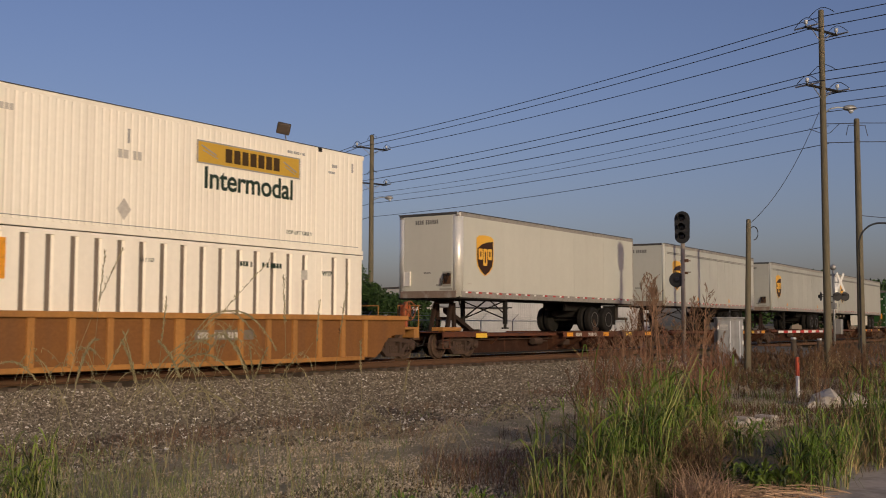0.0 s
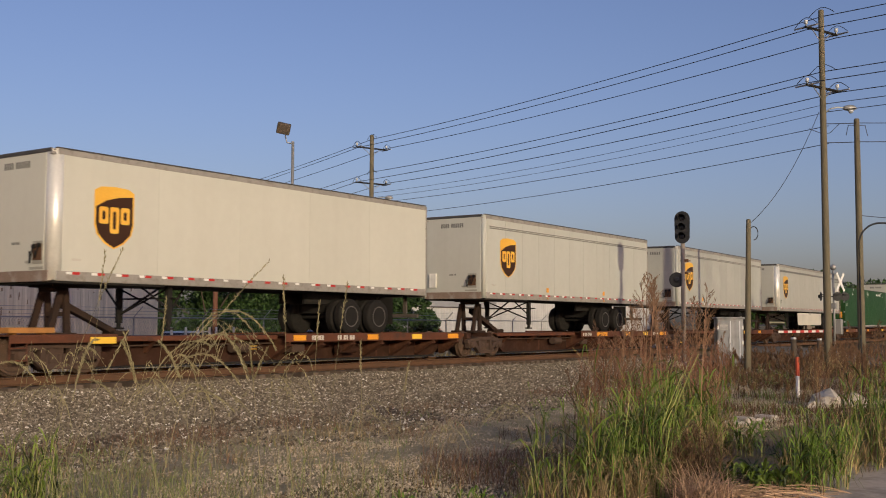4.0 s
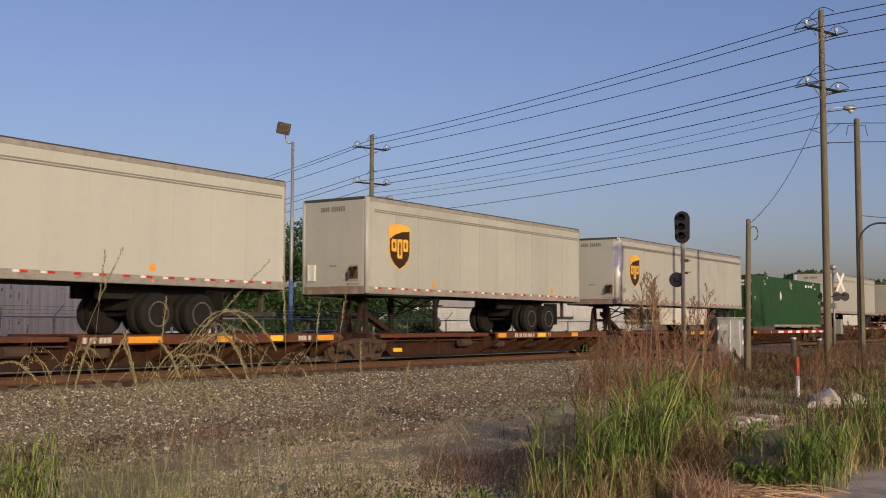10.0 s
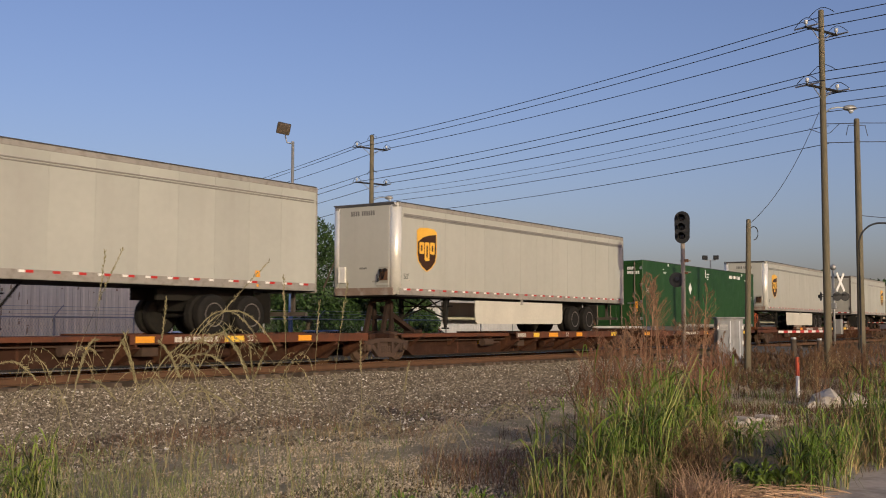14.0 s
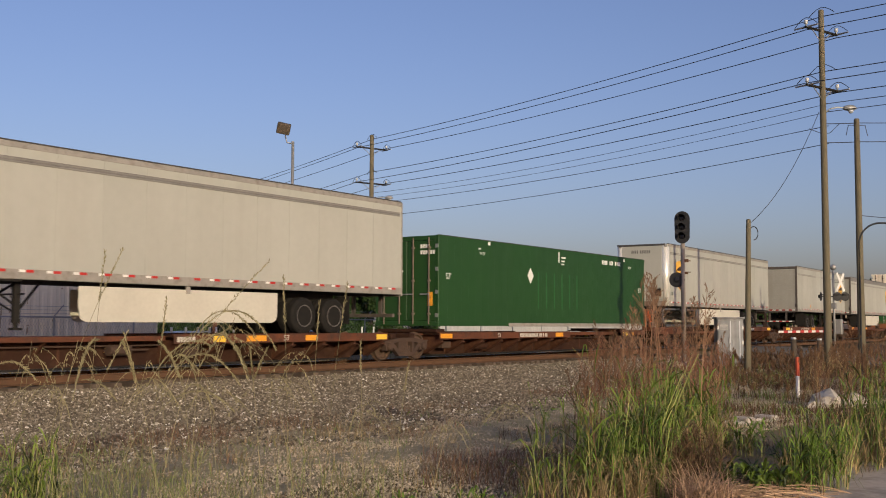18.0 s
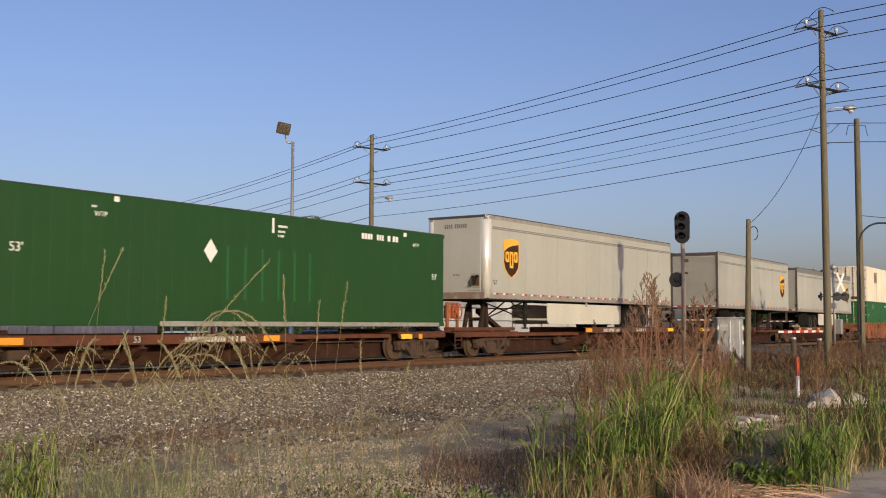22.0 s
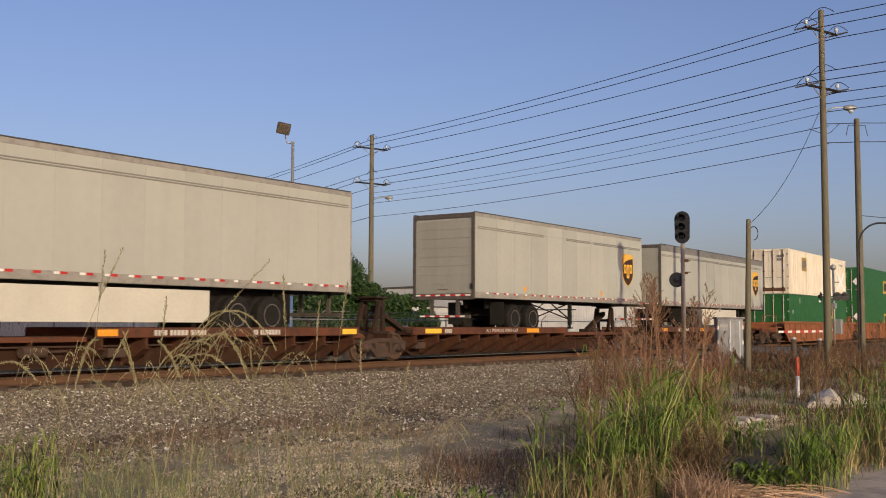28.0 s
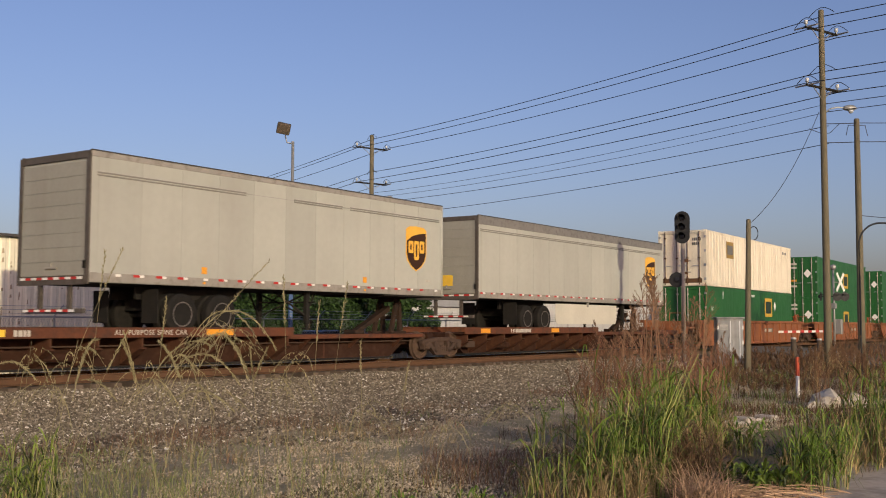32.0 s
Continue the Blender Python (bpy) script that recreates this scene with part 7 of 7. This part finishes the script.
# tall plumes standing out of the clump
ph = [spot(b, d) for b, d in zip(grng.uniform(10.5, 11.7, 6), grng.uniform(12.6, 13.6, 6))]
v, f = seed_stalks(grng, ph, (2.0, 2.45), (0.6, 0.85), 0.05, 0.0075)
ph = [spot(b, d) for b, d in zip(grng.uniform(12.9, 13.7, 5), grng.uniform(12.8, 13.8, 5))]
v2, f2 = seed_stalks(grng, ph, (1.8, 2.2), (0.55, 0.8), 0.06, 0.0075)
ph = [spot(b, d) for b, d in zip(grng.uniform(8.6, 10.4, 7), grng.uniform(12.6, 14.5, 7))]
v3, f3 = seed_stalks(grng, ph, (1.5, 1.95), (0.45, 0.7), 0.07, 0.006)
stuff("plume_grass", [(v, f, 0), (v2, f2, 0), (v3, f3, 0)], ["weed_tan"], "tall tan grass plumes above the green clump", "grass")

# dark dried tangle in the clump, and the reddish haze of fine seed stalks behind it
tangle = round_feet(12.6, 11.4, 0.40, 95)
v, f, sv, sf = reeds(grng, tangle, (0.3, 0.75), 6, 0.45, 0.010, 0.5, 0.2, 0.005)
stuff("dead_grass", [(v, f, 0), (sv, sf, 0)], ["dead_leaf"], "dark brown dead grass tangled in the clump", "grass")
v, f = seed_stalks(grng, [spot(b, d) for b, d in zip(grng.uniform(7.6, 14.6, 60), grng.uniform(14.0, 19.0, 60))], (0.8, 1.6), (0.35, 0.65), 0.14, 0.0045)
v2, f2 = seed_stalks(grng, [spot(b, d) for b, d in zip(grng.uniform(11.5, 14.4, 16), grng.uniform(15.0, 19.0, 16))], (1.1, 1.85), (0.35, 0.65), 0.14, 0.0045)
v3, f3, sv, sf = reeds(grng, [spot(b, d) for b, d in zip(grng.uniform(8.0, 14.6, 70), grng.uniform(14.0, 18.0, 70))], (0.5, 1.1), 5, 0.32, 0.009, 0.2, 0.2, 0.004)
stuff("red_grass", [(v, f, 0), (v2, f2, 0), (v3, f3, 1), (sv, sf, 1)], ["weed_rose", "grass_dry"], "fine reddish grass with open seed heads behind the clump", "grass")
clump(22.8, 14.6, 0.7, 52, (0.6, 1.45), "tall green and brown grass clump at the verge", heads=10, hh=(1.4, 1.8), dry=170, low=40, width=0.020)
clump(19.0, 12.2, 0.38, 40, (0.3, 0.82), "green verge grass over broken concrete", dry=30, low=40, width=0.019)
clump(19.9, 13.6, 0.36, 18, (0.4, 0.85), "green verge grass", dry=30, low=30, width=0.019)
clump(16.6, 11.9, 0.45, 34, (0.1, 0.26), "low broad-leaved green weeds in the verge", leaf=0.28, width=0.045, dry=20)
clump(15.5, 15.2, 0.3, 18, (0.2, 0.5), "green weeds by the rubble", leaf=0.3, width=0.035, dry=10)
clump(-21.6, 9.6, 0.35, 38, (0.35, 0.85), "green grass tuft in the foreground", dry=20, low=30, leaf=0.35)
clump(-2.2, 9.3, 0.3, 16, (0.1, 0.28), "low green tuft on the gravel", leaf=0.25, width=0.025, dry=14)
clump(2.5, 9.4, 0.35, 16, (0.1, 0.3), "low green tuft on the gravel", leaf=0.25, width=0.022, dry=14)

# straw of a mown clump
cx, cy = spot(13.6, 10.4)
v, f = blades(grng, 420, disc(grng, cx, cy, 0.30), (0.25, 0.62), 0.008, 0.8, 5, droop=1.5)


def strewn(n, bearings, dists, lengths, way):
    """Long stalks lying on the ground, nearly all one way."""
    V, F = [], []
    for k in range(n):
        x, y = spot(grng.uniform(*bearings), grng.uniform(*dists))
        a, ln, w = way + grng.normal() * 0.6, grng.uniform(*lengths), grng.uniform(0.003, 0.007)
        bow, up = grng.normal() * 0.12, grng.uniform(0.01, 0.10)
        for t in np.linspace(0, 1, 6):
            px, py = x + ln * (t * math.cos(a) - bow * t * t * math.sin(a)), y + ln * (t * math.sin(a) + bow * t * t * math.cos(a))
            c = np.array((px, py, ground_z(px, py) + 0.03 + up * 4 * t * (1 - t) * 0.6 + up * (1 - t)))
            sd = np.array((rightw.y * 0.3, -rightw.x * 0.3, 0.9)) * w
            V += [c - sd, c + sd]
        F += [(12 * k + 2 * j, 12 * k + 2 * j + 1, 12 * k + 2 * j + 3, 12 * k + 2 * j + 2) for j in range(5)]
    return np.array(V), np.array(F)


v2, f2 = strewn(110, (11.6, 17.0), (10.6, 11.4), (0.5, 1.1), math.atan2(rightw.y, rightw.x))
v3, f3 = strewn(80, (9.5, 17.0), (9.9, 11.8), (0.3, 0.7), math.atan2(rightw.y, rightw.x) + 0.5)
stuff("straw", [(v, f, 0), (v2, f2, 0), (v3, f3, 0)], ["straw"], "flattened reddish straw on the ground", "straw")


# single stalks in front of the train: bearing and distance of foot, bearing and height of tip
def spikes(rng, rows):
    V, F, n = [], [], 0

    def strip(pts, ws):
        nonlocal n
        sd = np.array([rightw.x, rightw.y, 0.0])
        for j, (p, w) in enumerate(zip(pts, ws)):
            V.extend((p - sd * w, p + sd * w))
        F.extend((n + 2 * j, n + 2 * j + 1, n + 2 * j + 3, n + 2 * j + 2) for j in range(len(pts) - 1))
        n += 2 * len(pts)
    for b0, d, b1, top, kind in rows:
        x0, y0 = spot(b0, d)
        x1, y1 = spot(b1, d * rng.uniform(0.97, 1.03))
        p0, p1 = np.array((x0, y0, ground_z(x0, y0))), np.array((x1, y1, top))
        at = lambda t: p0 + (p1 - p0) * np.array((t ** 1.5, t ** 1.5, t ** 0.92))
        strip([at(t) for t in np.linspace(0, 1, 9)], np.linspace(0.0024, 0.0014, 9))
        along = (at(1) - at(0.85)) / np.linalg.norm(at(1) - at(0.85))
        if kind == "spike":
            for k in range(60):
                t = 0.80 + 0.2 * k / 60
                c = at(t) + rng.normal(size=3) * 0.003
                e = c + along * 0.022 + rng.normal(size=3) * 0.009
                strip([c, (c + e) / 2, e], (0.001, 0.0035, 0.0008))
        else:
            for k in range(6):
                c = at(0.86 + 0.14 * k / 8)
                sgn = (1 if k % 3 else -0.6) * (1 if kind == "droop" else -1)
                ln = rng.uniform(0.2, 0.42)
                way = np.array((rightw.x, rightw.y, 0.0)) * sgn * rng.uniform(0.5, 1.0) + rng.normal(size=3) * 0.15
                arc = [c + way * ln * t + np.array((0, 0, ln * (0.55 * t - 1.05 * t * t))) for t in np.linspace(0, 1, 7)]
                strip(arc, (0.0025, 0.003, 0.003, 0.003, 0.0028, 0.002, 0.001))
                for g in range(14):
                    q = arc[1 + g % 6] + rng.normal(size=3) * 0.007
                    dv = rng.normal(size=3) * 0.010 - np.array((0, 0, 0.012))
                    strip([q, q + dv * 0.5, q + dv], (0.001, 0.0035, 0.001))
    return np.array(V), np.array(F)


v, f = spikes(grng, [(-20.8, 9.0, -16.7, 1.76, "spike"), (-20.2, 8.6, -18.8, 1.02, "droop"), (-19.8, 9.0, -16.4, 1.08, "spike"), (-14.6, 9.0, -16.6, 1.08, "spike"),
    (-17.6, 8.8, -9.3, 1.64, "spike"), (-14.8, 8.9, -12.2, 1.24, "droop"), (-13.6, 8.7, -11.0, 1.20, "droop"), (-13.2, 9.1, -12.6, 1.14, "left"), (-12.9, 8.7, -13.8, 0.92, "droop"), (-8.1, 9.2, -8.5, 1.55, "spike"),
    (-6.3, 9.4, -5.1, 1.50, "spike"), (-7.0, 9.4, -6.6, 1.35, "spike"), (-18.4, 9.6, -17.6, 1.78, "spike"), (-15.2, 9.1, -14.5, 1.36, "spike"), (-11.0, 9.0, -6.9, 1.00, "left"), (-16.8, 8.6, -15.4, 0.86, "droop"),
    (-21.6, 9.2, -21.0, 1.0, "droop"), (-9.5, 9.4, -10.2, 0.95, "spike"), (-4.2, 9.6, -4.4, 1.0, "spike"), (-2.6, 9.8, -1.8, 0.8, "spike"), (-7.6, 8.6, -9.2, 0.8, "droop"), (-14.0, 8.5, -14.8, 0.75, "left"),
    (-11.6, 8.8, -12.4, 0.7, "droop"), (-18.8, 8.5, -19.9, 0.75, "left"), (-5.4, 9.0, -4.0, 0.55, "droop"), (-0.6, 9.4, 0.4, 0.35, "droop"), (5.0, 9.6, 3.6, 0.5, "left")])


def arches(rng, rows, dist):
    """Feathery seed heads that bow over: bearing and height of both ends, and the rise between."""
    V, F, n = [], [], 0
    sd = np.array([rightw.x, rightw.y, 0.0])
    for b0, z0, b1, z1, rise in rows:
        d = dist * rng.uniform(0.95, 1.05)
        p0, p1 = np.array((*spot(b0, d), z0)), np.array((*spot(b1, d * rng.uniform(0.98, 1.02)), z1))
        at = lambda t: p0 + (p1 - p0) * t + np.array((0, 0, 4 * rise * t * (1 - t)))
        for j, t in enumerate(np.linspace(0, 1, 10)):
            tg = at(min(1, t + 0.05)) - at(max(0, t - 0.05))
            nr = np.array((-tg[2] * sd[0], -tg[2] * sd[1], tg @ sd))
            nr = nr / np.linalg.norm(nr) * (0.0032 - 0.0018 * t)
            V.extend((at(t) - nr, at(t) + nr))
        F.extend((n + 2 * j, n + 2 * j + 1, n + 2 * j + 3, n + 2 * j + 2) for j in range(9))
        n += 20
        for g in range(int(330 * np.linalg.norm(p1 - p0) + 60)):
            t = 0.12 + 0.88 * rng.random()
            c = at(t)
            tg = at(min(1, t + 0.03)) - at(t - 0.03)
            e = tg / np.linalg.norm(tg) * rng.uniform(0.014, 0.036) + rng.normal(size=3) * 0.009
            w = sd * 0.0028 + np.array((0, 0, 0.0016))
            V.extend((c, c + e * 0.5 - w, c + e, c + e * 0.5 + w))
            F.append((n, n + 1, n + 2, n + 3))
            n += 4
    return np.array(V), np.array(F)


av, af = arches(grng, [(-15.4, 0.62, -12.2, 0.96, 0.17), (-12.9, 1.05, -8.85, 0.94, 0.26), (-13.2, 1.02, -10.0, 1.06, 0.22), (-13.4, 0.86, -10.7, 0.62, 0.12), (-14.7, 0.62, -12.4, 1.02, 0.10),
    (-12.6, 0.98, -10.3, 0.72, 0.2), (-13.6, 0.66, -14.8, 1.00, 0.05), (-19.0, 0.55, -17.9, 1.02, 0.12), (-18.9, 0.66, -18.0, 0.92, 0.12), (-18.6, 0.70, -16.9, 0.55, 0.06), (-10.2, 0.68, -10.9, 0.95, 0.02), (-10.0, 0.66, -9.3, 0.94, 0.02),
    (-14.2, 0.86, -13.0, 0.76, 0.08), (-22.6, 0.8, -20.8, 0.70, 0.08), (-13.0, 0.7, -11.2, 1.12, 0.06), (-15.8, 0.60, -16.6, 1.0, 0.03), (-13.9, 0.5, -12.0, 0.45, 0.2), (-14.9, 0.40, -11.0, 0.42, 0.18), (-14.4, 0.72, -11.6, 0.84, 0.12)], 9.0)
fv, ff, sv, sf = reeds(grng, [spot(b, d) for b, d in zip(grng.uniform(-22, -2, 60), grng.uniform(8.8, 12.0, 60))], (0.2, 0.65), 5, 0.34, 0.010, 0.2, 0.25, 0.003)
hv, hf, uv, uf = reeds(grng, [spot(b, d) for b, d in zip(grng.uniform(-23, -14, 50), grng.uniform(8.5, 12.5, 50))], (0.25, 0.65), 5, 0.36, 0.007, 0.25, 0.2, 0.003)
gv, gf, tv, tf = reeds(grng, [spot(b, d) for b, d in zip(-22.5 + 20 * grng.random(80) ** 1.4, grng.uniform(7.4, 10.5, 80))], (0.25, 0.8), 4, 0.42, 0.007, 0.45, 0.15, 0.0025)
stuff("thin_grass", [(v, f, 0), (av, af, 0), (fv, ff, 1), (sv, sf, 2), (gv, gf, 1), (tv, tf, 2), (hv, hf, 1), (uv, uf, 2)], ["seed_pale", "grass_pale", "grass_stem"], "thin grass stalks with pale seed heads in front of the track", "grass")


# low dry weeds over the verge, the path's edge and the ballast toe
def scattered(n, x0, x1, y0, y1, keep, h, width, bend):
    def place(m):
        out = []
        while len(out) < m:
            x, y = x0 + (x1 - x0) * grng.random(), y0 + (y1 - y0) * grng.random()
            if keep(x, y) > grng.random():
                out.append((x, y, 0))
        return heights(np.array(out))
    return blades(grng, n, place, h, width, bend, 3)


def patchy(x, y, s=0.5, seed=0.0):
    return max(0.0, 0.35 + 1.8 * noise.noise(Vector((x * s, y * s, seed))))


def bearing_of(x, y):
    return math.degrees(YAW - math.atan2(y, x))


open_ground = lambda x, y: 1.0 if off_road(x, y) > ROAD_HALF + 0.6 else 0.0
v1, f1 = scattered(2000, 4, 18, 3, 12.6, lambda x, y: patchy(x, y, 0.6, 2), (0.04, 0.22), 0.005, 0.9)
v2, f2 = scattered(2300, 8, 28, 11.7, 13.5, lambda x, y: patchy(x, y, 0.45, 5) ** 2 * (1.3 - abs(y - 12.5)), (0.05, 0.24), 0.007, 0.7)
v11, f11 = scattered(1500, 7, 16, 9.5, 13.0, lambda x, y: patchy(x, y, 0.7, 41) ** 2, (0.06, 0.30), 0.006, 0.9)
v3, f3 = scattered(14000, 17, 46, 4, 16.0, lambda x, y: patchy(x, y, 0.35, 7) * open_ground(x, y) if bearing_of(x, y) > 8 else 0, (0.08, 0.38), 0.012, 0.6)
v6, f6 = scattered(3000, 8, 20, 3, 9, lambda x, y: patchy(x, y, 0.6, 12) if bearing_of(x, y) > 3 else 0, (0.05, 0.3), 0.007, 0.8)
v9, f9 = scattered(1300, 9, 14, 5.5, 9, lambda x, y: 1.0 if -1 < bearing_of(x, y) < 8.5 and 11.3 < math.hypot(x, y) < 14.2 else 0, (0.06, 0.32), 0.007, 0.7)
stuff("dry_weeds", [(v1, f1, 0), (v2, f2, 2), (v3, f3, 1), (v6, f6, 1), (v9, f9, 2), (v11, f11, 2)], ["grass_dry", "weed", "weed_tan"], "low dry brown weeds scattered over the ground", "weeds")
v4, f4 = scattered(2600, 4, 24, 3, 12.0, lambda x, y: patchy(x, y, 0.8, 15) ** 2, (0.04, 0.2), 0.008, 0.7)
v7, f7 = scattered(3000, 18, 44, 5, 14, lambda x, y: patchy(x, y, 0.5, 17) ** 2 * open_ground(x, y) if bearing_of(x, y) > 9 else 0, (0.1, 0.4), 0.012, 0.6)
v10, f10 = scattered(1500, 5, 14, 4.5, 11.5, lambda x, y: patchy(x, y, 0.9, 31) if bearing_of(x, y) < 1 else 0.0, (0.08, 0.34), 0.006, 0.8)
stuff("low_grass", [(v4, f4, 0), (v7, f7, 0), (v10, f10, 1)], ["grass", "grass_dry"], "low patchy green grass", "grass")

# rank weeds along the fence behind the track
v, f = scattered(5200, 4, 62, 25.6, 29.2, lambda x, y: 1.0 if off_road(x, y) > ROAD_HALF + 0.8 else 0.0, (0.15, 0.6), 0.03, 0.5)
stuff("fence_weeds", [(v, f, 0)], ["grass_dry"], "rank dry weeds along the fence behind the track", "weeds")

# reddish tall weeds along the street and behind the clump
feet = []
while len(feet) < 170:
    x, y = grng.uniform(22, 45), grng.uniform(5, 15)
    if bearing_of(x, y) > 18.8 and off_road(x, y) > ROAD_HALF + 0.4:
        feet.append((x, y))
v, f = seed_stalks(grng, feet, (0.8, 1.3), (0.3, 0.5), 0.12, 0.009)
fv, ff, sv, sf = reeds(grng, feet, (0.6, 1.1), 7, 0.4, 0.016)
feet = []
while len(feet) < 34:
    x, y = grng.uniform(15, 38), grng.uniform(7, 16)
    if 7.5 < bearing_of(x, y) < 15.5:
        feet.append((x, y))
v8, f8 = seed_stalks(grng, feet, (0.6, 1.25), (0.3, 0.5), 0.15, 0.008)
feet = [spot(b, d) for b, d in zip(grng.uniform(13.5, 19.5, 150), grng.uniform(26, 41, 150))]
v12, f12 = seed_stalks(grng, feet, (0.18, 0.4), (0.15, 0.25), 0.3, 0.007)
v13, f13, sv13, sf13 = reeds(grng, feet, (0.12, 0.28), 6, 0.24, 0.012, 0.4)
feet = [p for p in (spot(b, d) for b, d in zip(grng.uniform(14.2, 20.5, 260), grng.uniform(40, 51, 260))) if off_road(*p) > ROAD_HALF + 0.5]
v14, f14 = seed_stalks(grng, feet, (0.3, 0.75), (0.2, 0.4), 0.25, 0.011)
stuff("red_weeds", [(v, f, 0), (fv, ff, 1), (sv, sf, 0), (v8, f8, 0), (v12, f12, 0), (v13, f13, 1), (sv13, sf13, 1), (v14, f14, 0)], ["weed", "grass_dry"], "tall reddish-brown dried weeds beside the street", "weeds")
twig = rods(((0, 0, 0), (0.55, 0.1, 0.12), 0.02, 0.012, 6), ((0.3, 0.05, 0.07), (0.5, -0.1, 0.25), 0.012, 0.006, 6), ((0.1, 0, 0.02), (0.05, 0.2, 0.3), 0.012, 0.005, 6))
tw = tagged(part("dead_branch", twig, "bark"), "dark dead branch lying on the ballast", "branch")
tw.location = (12.1, 12.75, ground_z(12.1, 12.75) + 0.04)


# ---- what moves ----
def motions():
    ts, ss = [t for t, s in TRAVEL], [s for t, s in TRAVEL]
    for ob, x0, n in MOVING:
        rows = []
        for k in range(65):
            x = x0 - float(np.interp(k * 0.5, ts, ss))
            rows.append((k * 0.5, pose(x, TRACK_Y + bend(x), 0, 0, 0, math.degrees(math.atan2(bend(x + n) - bend(x), n)))))
        walk(ob, rows)
    rows = []
    for k in range(241):
        t = k * 4 / 30
        rows.append((t, -math.degrees(float(np.interp(t, ts, ss)) / 0.455)))
    for w in ROLLING:
        x, z = w.location.x, w.location.z
        walk(w, [(t, pose(x, 0, z, 0, a, 0)) for t, a in rows])


motions()
